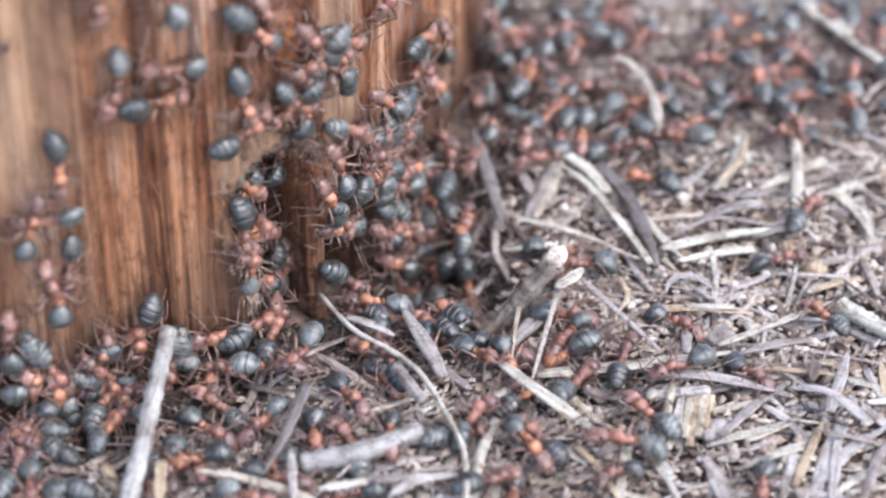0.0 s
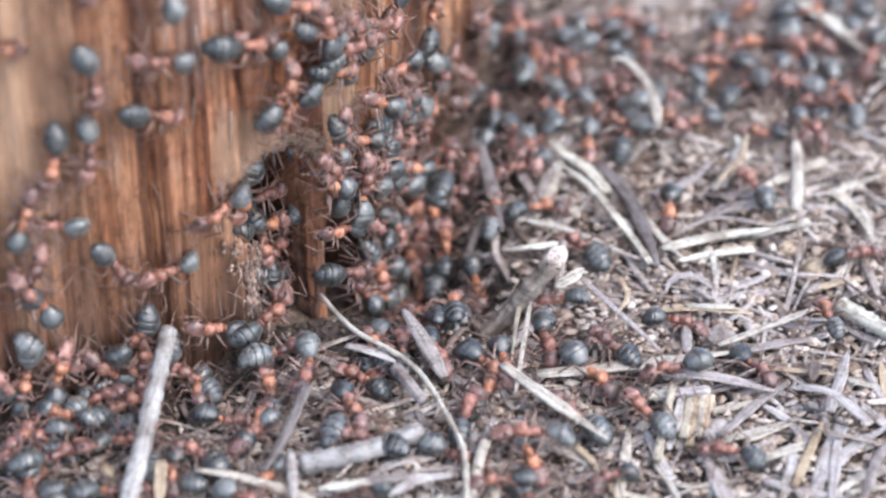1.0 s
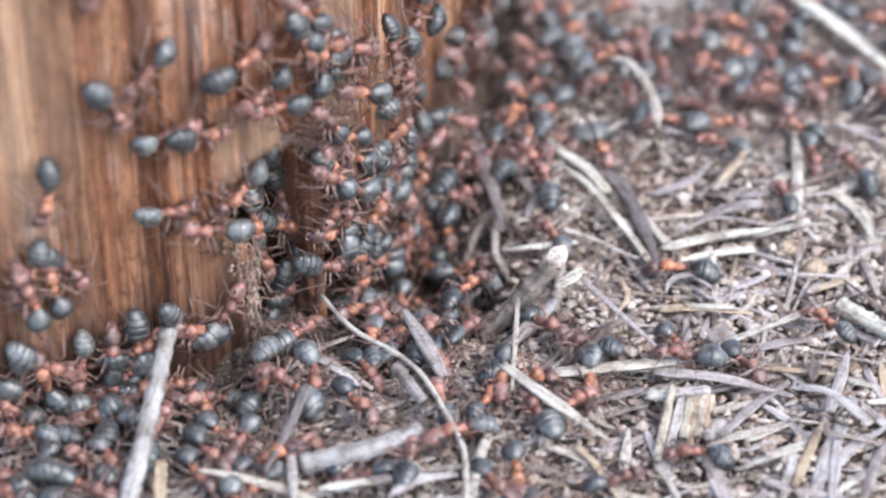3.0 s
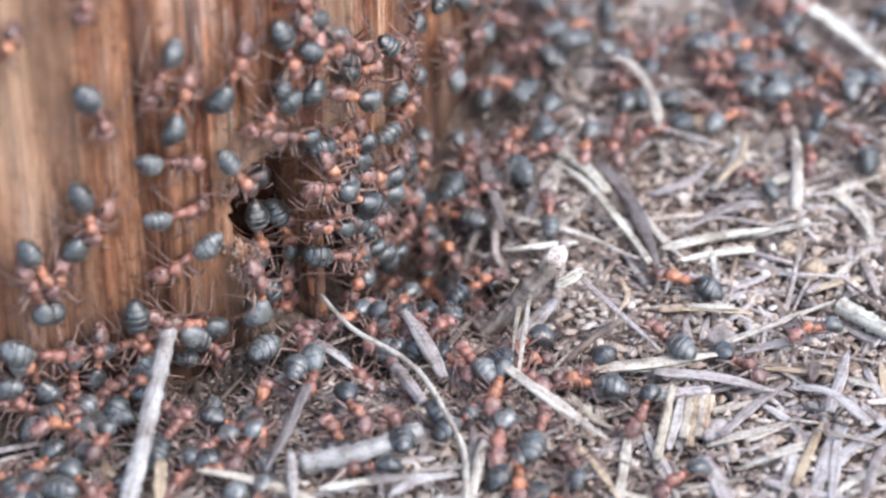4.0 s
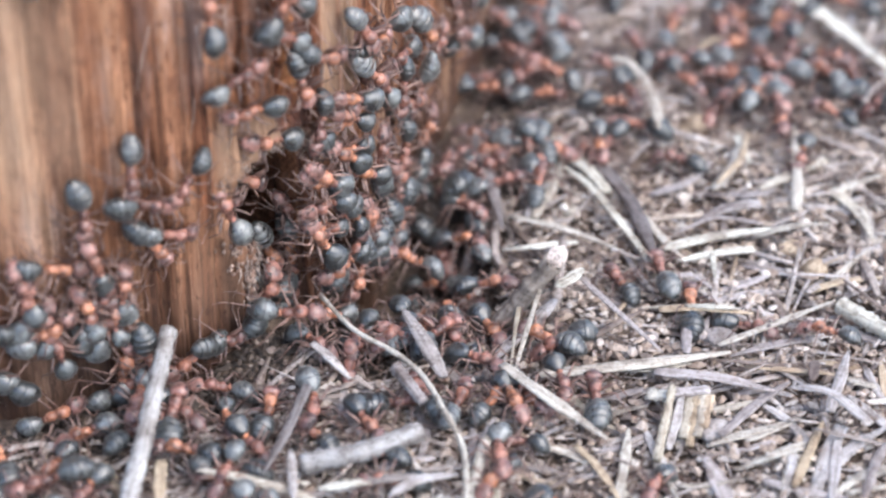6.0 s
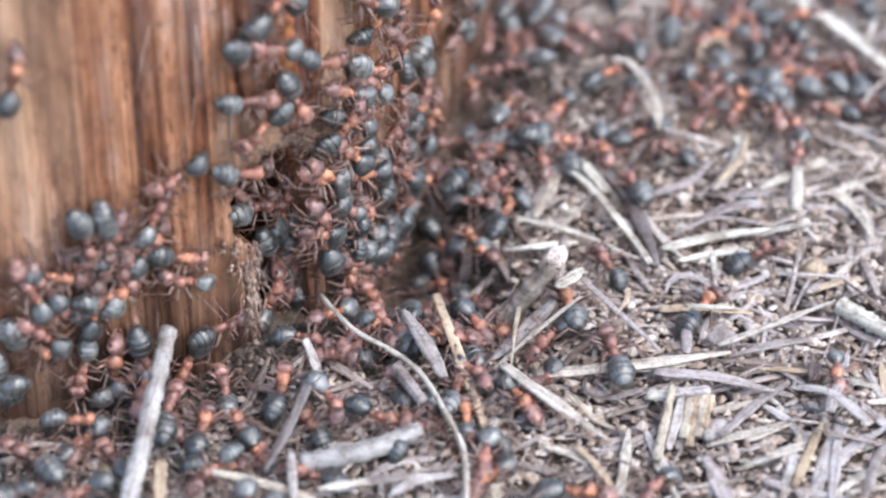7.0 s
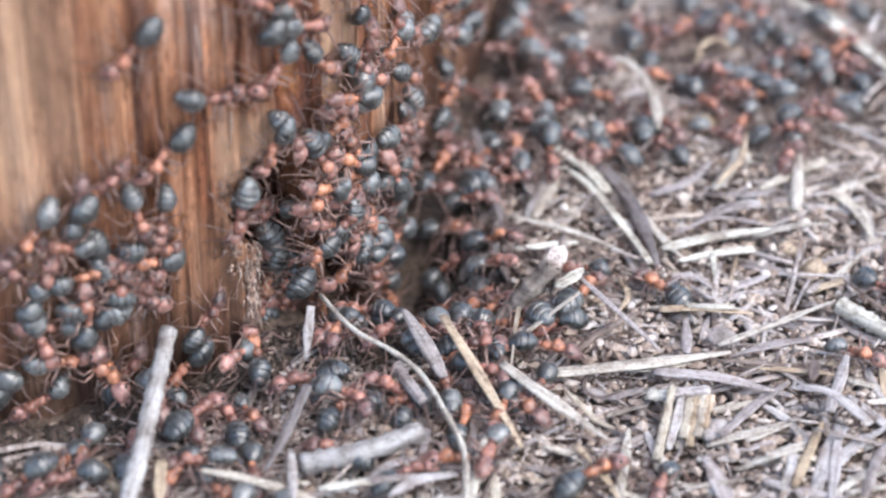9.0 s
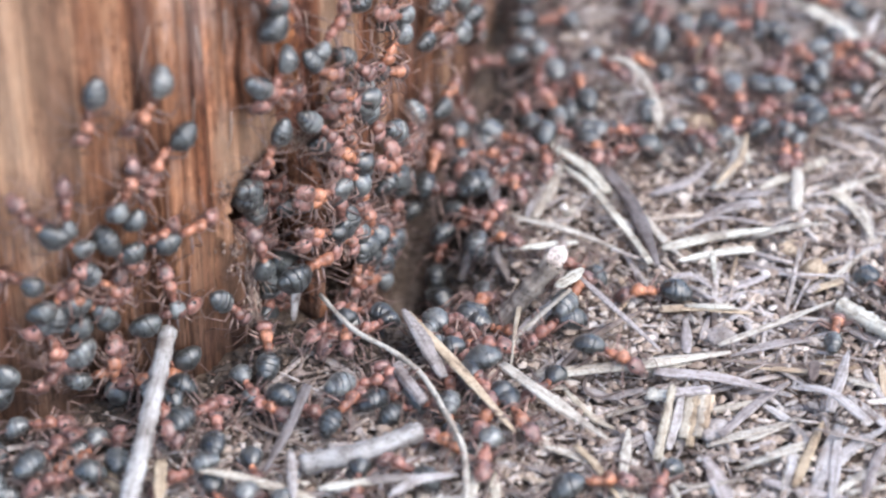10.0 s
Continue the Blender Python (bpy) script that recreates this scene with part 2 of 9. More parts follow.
def on_post(phi, z, out=0.0):
    a, r = radians(phi), post_radius(phi) + out
    return Vector((POST_X + r * math.cos(a), POST_Y + r * math.sin(a), z))


def build_ground():
    near = list(np.arange(-75, 75.01, 0.75))
    far, step = [], 2.0
    d = 75.0
    while d < 60000:
        d += step
        step *= 1.35
        far.append(d)
    axis = [-v for v in far[::-1]] + near + far
    n = len(axis)
    verts = []
    for y in axis:
        for x in axis:
            z = height(x, y)
            if abs(x) < 80 and abs(y) < 80:
                z += 0.45 * noise.noise((x * 0.9, y * 0.9, 0)) + 0.35 * noise.noise((x * 2.1, y * 2.1, 5))
            verts.append((x, y, z))
    faces = [(j * n + i, j * n + i + 1, (j + 1) * n + i + 1, (j + 1) * n + i) for j in range(n - 1) for i in range(n - 1)]
    ob = new("ground", mesh_of("ground", verts, faces, SOIL))
    tagged(ob, "brown forest soil under a litter of dead needles", "ground", kind="structure")


def hollow(s, z):
    """How far the rotted hollow eats into the post, 0 to 1, by arc length s and height z."""
    w = 0.5 * noise.noise((s * 0.9, z * 0.9, 3)) + 0.3 * noise.noise((s * 2.2, z * 2.2, 8))
    upper = smooth01(1 - math.hypot((s + 47.6 + w) / 4.3, (z - 15.3 + w) / 5.0), 0.0, 0.16)
    lower = smooth01(s + w, -49.6, -48.9) * (1 - smooth01(s + w, -44.2, -43.5)) * (1 - smooth01(z, 12, 14))
    side = 0.55 * smooth01(s + w, -42.0, -41.0) * (1 - smooth01(s + w, -36, -33)) * (1 - smooth01(z + 1.5 * w, 5, 9))
    return max(upper, lower, side)


def build_post():
    phis = list(np.arange(-84, 16, 0.3)) + list(np.arange(16, 276, 4.0))
    zs = list(np.arange(-12, 48, 0.4)) + [50, 60, 80, 120, 200, 320, 450, 600]
    n = len(phis)
    verts, faces, rot, dirt, pale = [], [], [], [], []
    for z in zs:
        for phi in phis:
            p = phi if phi <= 180 else phi - 360
            s = radians(p) * 57.1
            fine = -84 <= p <= 16
            d, r, soil = 0.0, 0.0, 0.0
            if fine:
                d += 0.6 * noise.noise((s * 0.22, z * 0.012, 1)) + 0.45 * noise.noise((s * 0.75, z * 0.03, 2))
                d += 0.30 * noise.noise((s * 2.1, z * 0.06, 4)) + 0.12 * noise.noise((s * 3.5, z * 0.8, 6))
                # drying cracks along the grain
                for cs, lo, hi, deep, wide in ((-58.3 + 0.03 * (20 - z), 4, 24, 1.5, 0.22), (-46.3, 23, 48, 1.6, 0.35), (-50.3, 20, 36, 1.2, 0.25),
                                               (-28.5, 8, 48, 1.2, 0.3), (-63.5, 0, 30, 0.5, 0.25), (-60.6, 8, 44, 0.5, 0.2), (-56.2, 0, 18, 0.6, 0.2), (-52.9, 2, 12, 0.6, 0.25), (-54.5, 26, 48, 0.8, 0.3), (-36, 12, 40, 0.8, 0.25)):
                    f = abs(s - cs - 0.35 * noise.noise((z * 0.2, cs, 0))) / wide
                    if f < 2:
                        d -= deep * math.exp(-f * f) * smooth01(z, lo - 2, lo + 2) * (1 - smooth01(z, hi - 2, hi + 2))
                # the shallow rotted groove over the hollow
                g = smooth01(s, -46.6, -46.1) * (1 - smooth01(s, -42.6, -41.2)) * smooth01(z, 14, 18)
                d -= g * (1.3 + 0.7 * noise.noise((s * 1.1, z * 0.7, 12)) + 0.4 * noise.noise((s * 2.6, z * 2.0, 13)))
                r = max(r, min(1, g * (0.9 + 0.8 * noise.noise((s * 0.9, z * 0.25, 5)))))
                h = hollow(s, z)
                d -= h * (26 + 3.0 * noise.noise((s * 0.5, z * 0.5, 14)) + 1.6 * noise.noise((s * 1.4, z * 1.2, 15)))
                # shade of the hollow put into the wood's colour, along with soil
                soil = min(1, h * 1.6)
                if h < 0.05:
                    rim = smooth01(1 - math.hypot((s + 47.6) / 6.3, (z - 15.3) / 7.2), 0.0, 0.15)
                    d += rim * (0.5 * noise.noise((s * 2.5, z * 2.5, 9)) + 0.3)
                # darker towards the foot: soil, with painted shade on the flank by the dip
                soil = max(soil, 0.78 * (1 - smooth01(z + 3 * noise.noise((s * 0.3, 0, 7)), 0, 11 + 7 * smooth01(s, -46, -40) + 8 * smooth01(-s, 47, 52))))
            v = on_post(p, z, d)
            verts.append(tuple(v))
            rot.append(r)
            dirt.append(soil)
            edge = 0.85 * smooth01(-s + 1.5 * noise.noise((s * 0.5, z * 0.02, 11)), 61.8, 69.0) * (0.12 + 0.88 * smooth01(z, 12, 29))
            # pale strips beside the rotted groove, and the chewed wood over the hole
            strip = smooth01(s, -41.8, -41.0) * (1 - smooth01(s, -36.5, -34.5)) * smooth01(z, 13, 19) * smooth01(noise.noise((s * 0.8, z * 0.03, 17)), -0.35, 0.15)
            chewed = smooth01(s, -54, -51.5) * (1 - smooth01(s, -47, -45.5)) * smooth01(z, 17, 20) * (1 - smooth01(z + 1.5 * noise.noise((s, z * 0.5, 18)), 23, 26))
            stump = smooth01(s, -57, -54) * (1 - smooth01(s, -49.5, -48.5)) * smooth01(z, 3, 7) * (1 - smooth01(z, 14, 18))
            pale.append(max(edge, 0.8 * strip, 0.7 * chewed, 0.2 * stump))
    m = len(zs)
    for j in range(m - 1):
        for i in range(n):
            a, b = j * n + i, j * n + (i + 1) % n
            faces.append((a, b, b + n, a + n))
    faces.append(tuple(range((m - 1) * n, m * n)))
    me = mesh_of("post_body", verts, faces, WOOD)
    me.attributes.new("rot", "FLOAT", "POINT").data.foreach_set("value", rot)
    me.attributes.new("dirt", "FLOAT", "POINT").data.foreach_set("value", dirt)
    me.attributes.new("sap", "FLOAT", "POINT").data.foreach_set("value", pale)
    post = new("wooden_post", None)
    tagged(post, "weathered brown wooden post with a rotted hole at its foot", "post")
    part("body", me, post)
    # a loose splinter stands at the hole's edge
    pts = [on_post(-43.2 + 0.25 * math.sin(i), -3 + i * 2.4, -0.6 + 0.25 * math.sin(i * 1.7)) for i in range(10)]
    v, f = tube(pts, [0.9, 0.85, 0.8, 0.8, 0.75, 0.7, 0.6, 0.5, 0.35, 0.1], 7, 0.7, Vector((0.7, -0.7, 0)), rough=0.15, seed=4)
    part("splinter", mesh_of("splinter", v, f, WOOD), post)
    # torn fibres round the hole's rim and along the groove
    rng = random.Random(21)
    verts, faces = [], []
    for k in range(760):
        fuzz = k < 560
        if k >= 610:
            z0 = rng.uniform(2, 12)
            phi0, lean, length, w = -50.4 + rng.gauss(0, 0.5), rng.gauss(0, 0.12), rng.uniform(0.6, 2.4), rng.uniform(0.04, 0.09)
        elif fuzz:
            a = rng.uniform(0.3, 2.75)
            wide = 1 + abs(rng.gauss(0, 0.16))
            phi0, z0 = -47.8 + 4.6 * math.cos(a) * wide, 15.3 + 5.0 * math.sin(a) * wide
            lean, length, w = rng.gauss(0, 1.3), rng.uniform(0.15, 0.5), rng.uniform(0.014, 0.034)
        else:
            phi0, z0, lean = rng.uniform(-62, -24), rng.uniform(14, 40), rng.gauss(0, 0.1)
            if -54 < phi0 < -40 and z0 < 25:
                continue
            length, w = rng.uniform(1.5, 6), rng.uniform(0.03, 0.08)
        p0 = on_post(phi0, z0, rng.uniform(-0.3, 0.2))
        p1 = on_post(phi0 + lean * length, z0 - length * 0.5, rng.uniform(0.1, 0.5))
        p2 = on_post(phi0 + lean * length * 1.6, z0 + length * (rng.uniform(-0.7, 0.5) if fuzz else -1.0), rng.uniform(0.1, 0.9) if fuzz else rng.uniform(-0.1, 0.3))
        v, f = tube([p0, p1, p2], [w, w, w * 0.4], 5, 0.7, Vector((0.7, -0.7, 0.1)), seed=k)
        base = len(verts)
        verts += v
        faces += [tuple(i + base for i in q) for q in f]
    tagged(part("fibre", mesh_of("fibre", verts, faces, FIBRE), post, "pale torn wood fibres"), kind="stuff")
    # crumbling rotten wood on the hole's lip, at its foot and over its corner
    verts, faces = [], []
    for k in range(370):
        if k < 210:
            z0 = rng.uniform(2, 12.5)
            phi0, deep = -50.3 + rng.gauss(0, 0.3) - 0.05 * max(0, z0 - 7) ** 1.4, 0.6
        elif k < 330:
            phi0, z0, deep = rng.gauss(-51.4, 0.6), 11.6 + rng.gauss(0, 0.9), 0.7
        else:
            phi0, z0, deep = rng.gauss(-52.2, 0.35), 18.4 + rng.gauss(0, 0.55), 0.5
        if hollow(radians(phi0 + 0.4) * 57.1, z0) > 0.1:
            continue
        r = rng.uniform(0.12, 0.3)
        c = on_post(phi0, z0, rng.uniform(-deep, deep * 0.6))
        base = len(verts)
        v = [c + Vector((x * r * rng.uniform(0.6, 1.25), y * r * rng.uniform(0.6, 1.25), z * r * rng.uniform(0.8, 2.4)))
             for x, y, z in ((1, 0, 0.1), (0.3, 0.95, -0.1), (-0.8, 0.6, 0.1), (-0.8, -0.6, -0.1), (0.3, -0.95, 0.1), (0, 0, 1), (0, 0, -1))]
        verts += [tuple(p) for p in v]
        faces += [tuple(base + i for i in q) for q in ((0, 1, 5), (1, 2, 5), (2, 3, 5), (3, 4, 5), (4, 0, 5), (1, 0, 6), (2, 1, 6), (3, 2, 6), (4, 3, 6), (0, 4, 6))]
    tagged(part("crumbled_edge", mesh_of("crumbled_edge", verts, faces, ROTTEN, False), post, "crumbling brown rotten wood"), kind="stuff")


build_ground()
build_post()


# ---- litter ----
def needle_mesh(name, ctrl, width, mat, flat=0.45, sections=10, blunt=0.5, seed=1, rough=0.06):
    """A dead needle: one end drawn to a point, the other broken off, with a groove along its upper face."""
    pts = spline(ctrl, sections)
    rng = random.Random(seed * 31 + 5)
    tip, stub = 0.16 + 0.2 * rng.random(), blunt + (0.95 - blunt) * rng.random()
    turned, radii = rng.random() < 0.5, []
    for i in range(sections):
        u = i / (sections - 1)
        u = 1 - u if turned else u
        r = min(tip + (1 - tip) * min(1, u * 2.6) ** 0.7, stub + (1 - stub) * min(1, (1 - u) * 6))
        radii.append(width / 2 * r * (1 + 0.07 * math.sin(u * 11 + seed) + rng.uniform(-0.05, 0.05)))
    v, f = tube(pts, radii, 12, flat, rough=rough, seed=seed, groove=rng.choice((0.0, 0.5, 0.8)))
    return mesh_of(name, v, f, mat, grain=grain_of(pts, 12, seed))


LOOKS = {"white": (WHITE, "bleached white dead conifer needle on the litter"), "pale": (PALE, "bleached pale dead conifer needle on the litter"), "lilac": (LILAC, "silvery grey dead conifer needle on the litter"),
         "tan": (TAN, "tan dried conifer needle on the litter"), "grey": (GREY, "weathered grey conifer needle on the litter"),
         "dun": (DUN, "dark grey weathered conifer needle on the litter"),
         "dark": (DARK, "dark brown rotting conifer needle on the litter")}
serial = [0]


def needle(look_name, width, *ctrl):
    serial[0] += 1
    mat, label = LOOKS[look_name]
    ob = new("conifer_needle", needle_mesh("needle", ctrl, width * 0.95, mat, 0.42, 14 if len(ctrl) > 2 else 10, 0.3, serial[0]))
    return tagged(ob, label, "needle", "needles in the litter")


def twig(width, taper, *ctrl, mat=None, label="grey dead twig with rough bark lying on the litter"):
    serial[0] += 1
    n = 26
    pts = spline(ctrl, n)
    radii = [width / 2 * (1 + (taper - 1) * i / (n - 1)) * (1 + 0.06 * math.sin(i * 2.3 + serial[0])) for i in range(n)]
    v, f = tube(pts, radii, 12, 0.92, rough=0.07, seed=serial[0])
    # worn ridges and knots of bark
    for i in range(1, n - 1):
        for k in range(12):
            q = Vector(v[i * 12 + k])
            v[i * 12 + k] = tuple(pts[i] + (q - pts[i]) * (1 + 0.2 * noise.noise((k * 1.3, i * 0.5, serial[0])) + 0.12 * noise.noise((k * 2.9, i * 1.7, serial[0] + 3))))
    ob = new("twig", mesh_of("twig", v, f, mat or BARK, grain=grain_of(pts, 12, serial[0])))
    return tagged(ob, label, "twig", "twigs in the litter")


def scatter(name, count, seed, mat, kind):
    """Joined small litter: short needles or crumbs thrown at random over the ground."""
    rng = random.Random(seed)
    verts, faces, grain = [], [], []
    made = 0
    while made < count:
        x, y = rng.uniform(-58, 62), rng.uniform(-46, 75)
        if math.hypot(x - POST_X, y - POST_Y) < 58.5:
            continue
        # where crumb colour stands for shade: the dug dip and the post's foot
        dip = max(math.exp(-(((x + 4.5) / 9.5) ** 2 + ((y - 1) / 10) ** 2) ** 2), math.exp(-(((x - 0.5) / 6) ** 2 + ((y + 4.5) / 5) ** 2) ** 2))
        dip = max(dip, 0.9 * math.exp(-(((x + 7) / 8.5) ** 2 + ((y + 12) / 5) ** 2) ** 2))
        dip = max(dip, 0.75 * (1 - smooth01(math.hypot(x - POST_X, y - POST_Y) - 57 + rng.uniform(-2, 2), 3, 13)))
        bright = smooth01(x + 0.35 * rng.uniform(-20, 20), 2, 12) * (1 - smooth01(y - 0.25 * x + rng.uniform(-6, 6), 4, 14))
        bright = max(bright, 0.75 * (1 - smooth01(y, -18, -11)) * smooth01(x, -16, -6))
        bright = max(bright, 0.5 * smooth01(x, 2, 12))
        if kind != "crumbs" and rng.random() < 1.5 * dip:
            continue
        if (kind == "needles") and (rng.random() < bright) != (mat is LITTER):
            continue
        if kind == "crumbs" and (rng.random() < dip) != (mat is HUMUS_SHADE):
            continue
        if kind == "bits" and rng.random() > 0.6 + bright:
            continue
        made += 1
        z = height(x, y)
        if kind == "needles":
            a = rng.gauss(0.15, 0.7) if rng.random() < 0.6 else rng.uniform(0, math.pi)
            half = rng.choice((0.7, 1.1, 1.6, 2.2, 3.2, 4.5, 6.0)) * rng.uniform(0.8, 1.2)
            w = rng.choice((0.13, 0.2, 0.3, 0.45, 0.6, 0.8)) * rng.uniform(0.8, 1.2)
            tilt, lift = rng.gauss(0, 0.17), rng.uniform(0.0, 0.9)
            dx, dy, bend = math.cos(a) * half, math.sin(a) * half, rng.gauss(0, 0.34) * half
            mid = (x - math.sin(a) * bend * 0.4, y + math.cos(a) * bend * 0.4, z + lift + rng.uniform(0, 0.4))
            e0 = (x - dx, y - dy, height(x - dx, y - dy) * 0.6 + z * 0.4 + lift - tilt * half)
            e1 = (x + dx, y + dy, height(x + dx, y + dy) * 0.6 + z * 0.4 + lift + tilt * half)
            pts = spline((e0, mid, e1), 5)
            v, f = tube(pts, [w * rng.uniform(0.25, 0.48), w * 0.48, w * 0.5, w * 0.46, w * rng.uniform(0.12, 0.3)], 6, 0.45, rough=0.1, seed=made)
            grain += grain_of(pts, 6, made)
        else:
            r = rng.uniform(0.12, 0.42) * (1.6 if rng.random() < (0.25 if kind == "bits" else 0.08) else 1)
            c = Vector((x, y, z + r * 0.3 + (rng.uniform(0.2, 1.2) if kind == "bits" else rng.uniform(0, 0.25))))
            sx, sy, sz, a = r * rng.uniform(0.7, 1.8), r * rng.uniform(0.6, 1.1), r * rng.uniform(0.35, 0.9), rng.uniform(0, 6.28)
            v = []
            for px, py, pz in ((1, 0, 0), (0.3, 0.9, 0.1), (-0.8, 0.6, 0), (-0.9, -0.5, 0.1), (0.2, -1, 0), (0.2, 0.1, 1), (-0.3, 0, -1)):
                px, py, pz = px * sx * rng.uniform(0.7, 1.2), py * sy * rng.uniform(0.7, 1.2), pz * sz
                v.append((c.x + px * math.cos(a) - py * math.sin(a), c.y + px * math.sin(a) + py * math.cos(a), c.z + pz))
            f = [(0, 1, 5), (1, 2, 5), (2, 3, 5), (3, 4, 5), (4, 0, 5), (1, 0, 6), (2, 1, 6), (3, 2, 6), (4, 3, 6), (0, 4, 6)]
        base = len(verts)
        verts += v
        faces += [tuple(i + base for i in q) for q in f]
    ob = new(name, mesh_of(name, verts, faces, mat, kind == "needles", grain or None))
    return ob


tagged(scatter("needle_litter", 2700, 11, LITTER, "needles"), "pale grey litter of broken conifer needles", "litter", kind="stuff")
tagged(scatter("needle_litter", 2900, 13, DULL, "needles"), "dull brown and grey litter of old conifer needles", "litter", kind="stuff")
tagged(scatter("soil_crumbs", 22000, 12, CRUMB, "crumbs"), "brown soil crumbs and bits of bark", "soil", kind="stuff")
tagged(scatter("humus_crumbs", 9500, 15, HUMUS_SHADE, "crumbs"), "dark soil crumbs with painted shade in the dip and at the post's foot", "soil", kind="stuff")
tagged(scatter("litter_bits", 17000, 14, BITS, "bits"), "tan and grey bits of bark, bud scales and broken needles", "litter", kind="stuff")


def cut_twig(width, foot, top, face):
    """A stub of twig that leans up, cut across at its upper end."""
    twig_ob = tagged(new("twig"), "grey broken twig with a pale cut end propped in the litter", "twig", "twigs in the litter")
    n = 28
    pts = spline((foot, Vector(foot).lerp(Vector(top), 0.33) + Vector((0.3, 0.3, -0.3)), Vector(foot).lerp(Vector(top), 0.66) + Vector((-0.1, 0.1, -0.5)), top), n)
    radii = [width / 2 * (0.82 + 0.18 * i / (n - 1)) * (1 + 0.06 * math.sin(i * 1.1) + (0.16 if i in (9, 10, 19) else 0)) for i in range(n)]
    v, f = tube(pts, radii, 14, 1.0, rough=0.10, seed=9, caps=False)
    # bark ridges
    for i in range(n - 1):
        for k in range(14):
            q = Vector(v[i * 14 + k])
            v[i * 14 + k] = tuple(pts[i] + (q - pts[i]) * (1 + 0.16 * noise.noise((k * 1.9, i * 0.22, 2)) + 0.08 * noise.noise((k * 3.1, i * 0.9, 4))))
    axis = (pts[-1] - pts[-2]).normalized()
    toward = Vector(face).normalized()
    rim = []
    for k in range(14):
        q = Vector(v[(n - 1) * 14 + k])
        r = q - pts[-1]
        q = pts[-1] + r - axis * (r.dot(toward) / max(0.75, axis.dot(toward)))
        v[(n - 1) * 14 + k] = tuple(q)
        rim.append(q)
    part("bark", mesh_of("bark", v, f, BARK, grain=grain_of(pts, 14, 3)), twig_ob, "rough grey bark")
    c = sum(rim, Vector()) / 14
    cv, cf = [], []
    for ring, (u, lift) in enumerate(((1.0, 0.0), (0.93, 0.1), (0.6, 0.06), (0.3, 0.12), (0.12, 0.05))):
        cv += [tuple(c + (q - c) * u + toward * lift) for q in rim]
        if ring:
            for k in range(14):
                a, b = (ring - 1) * 14 + k, (ring - 1) * 14 + (k + 1) % 14
                cf.append((a, b, b + 14, a + 14))
    cf.append(tuple(range(56, 70)))
    face_ob = part("cut_face", mesh_of("cut_face", cv, cf, PITH), twig_ob, "pale cut end with rings")
    for inner, outer in ((0.16, 0.24), (0.52, 0.60)):
        rv = [tuple(c + (q - c) * u + toward * 0.16) for u in (inner, outer) for q in rim] + [tuple(c + (q - c) * u + toward * 0.02) for u in (inner, outer) for q in rim]
        rf = []
        for k in range(14):
            b = (k + 1) % 14
            rf += [(k, b, b + 14, k + 14), (k, k + 28, b + 28, b), (k + 14, b + 14, b + 42, k + 42)]
        part("ring", mesh_of("ring", rv, rf, GREY), face_ob, "darker growth ring")


def lump(radius, x, y, z, mat, label):
    bm = bmesh.new()
    bmesh.ops.create_icosphere(bm, subdivisions=3, radius=radius * MM)
    for v in bm.verts:
        k = 1 + 0.3 * noise.noise(v.co / (radius * MM) * 1.3 + Vector((x, y, 0))) + 0.12 * noise.noise(v.co / (radius * MM) * 4)
        v.co = Vector((v.co.x * k * 1.15, v.co.y * k, v.co.z * k * 0.75)) + Vector((x, y, z)) * MM
    me = bpy.data.meshes.new("grain")
    bm.to_mesh(me)
    bm.free()
    me.materials.append(mat)
    tagged(new("grain", me), label, "grain", "grains in the litter")


def wood_chip(corner, along, across):
    """A splintered flake of pale wood: a raised edge, a cross piece and a torn plate with a slot between them."""
    c, u, w = Vector(corner), Vector(along), Vector(across)
    up = u.cross(w).normalized()
    up = up if up.z > 0 else -up
    rng = random.Random(5)
    chip = tagged(new("wood_chip"), "pale splintered wood flake with a dark slot lying on the litter", "wood chip")

    def slat(name, a, b, width, thick, mat, seed):
        pts = [a.lerp(b, i / 8) + up * 0.08 * math.sin(i * 1.7 + seed) for i in range(9)]
        radii = [width / 2 * (1 + rng.uniform(-0.14, 0.14)) for _ in pts]
        radii[-1] *= rng.uniform(0.5, 0.9)
        v, f = tube(pts, radii, 10, thick / width, up, rough=0.12, seed=seed, groove=0.35)
        part(name, mesh_of(name, v, f, mat, grain=grain_of(pts, 10, seed)), chip)
    slat("raised_edge", c - u * 0.35 + up * 0.5, c + u * 1.02 + w * 0.12 + up * 0.7, 0.75, 0.7, PALE, 2)
    slat("cross_piece", c + u * 0.93 + w * 0.02 + up * 0.45, c + u * 0.98 + w * 1.0 + up * 0.35, 1.0, 0.5, GREY, 3)
    slat("end_flap", c + u * 1.0 - w * 0.5, c + u * 0.9 + w * 0.05 + up * 0.2, 1.3, 0.3, WHITE, 4)
    for k, (q, lo, hi, mat) in enumerate(((0.52, 0.1, 0.95, PALE), (0.68, -0.05, 0.93, TAN), (0.83, 0.12, 0.95, PALE), (0.97, 0.3, 0.9, TAN))):
        slat("splinter", c + w * q + u * lo + up * rng.uniform(0.0, 0.15), c + w * (q + 0.04) + u * hi + up * 0.2, 0.85, 0.45, mat, 6 + k)
    # a dark slat sunk in the slot paints its shade
    slat("slot_bottom", c + w * 0.28 + u * 0.25 - up * 0.25, c + w * 0.34 + u * 0.9 - up * 0.2, 0.9, 0.25, DARK, 12)


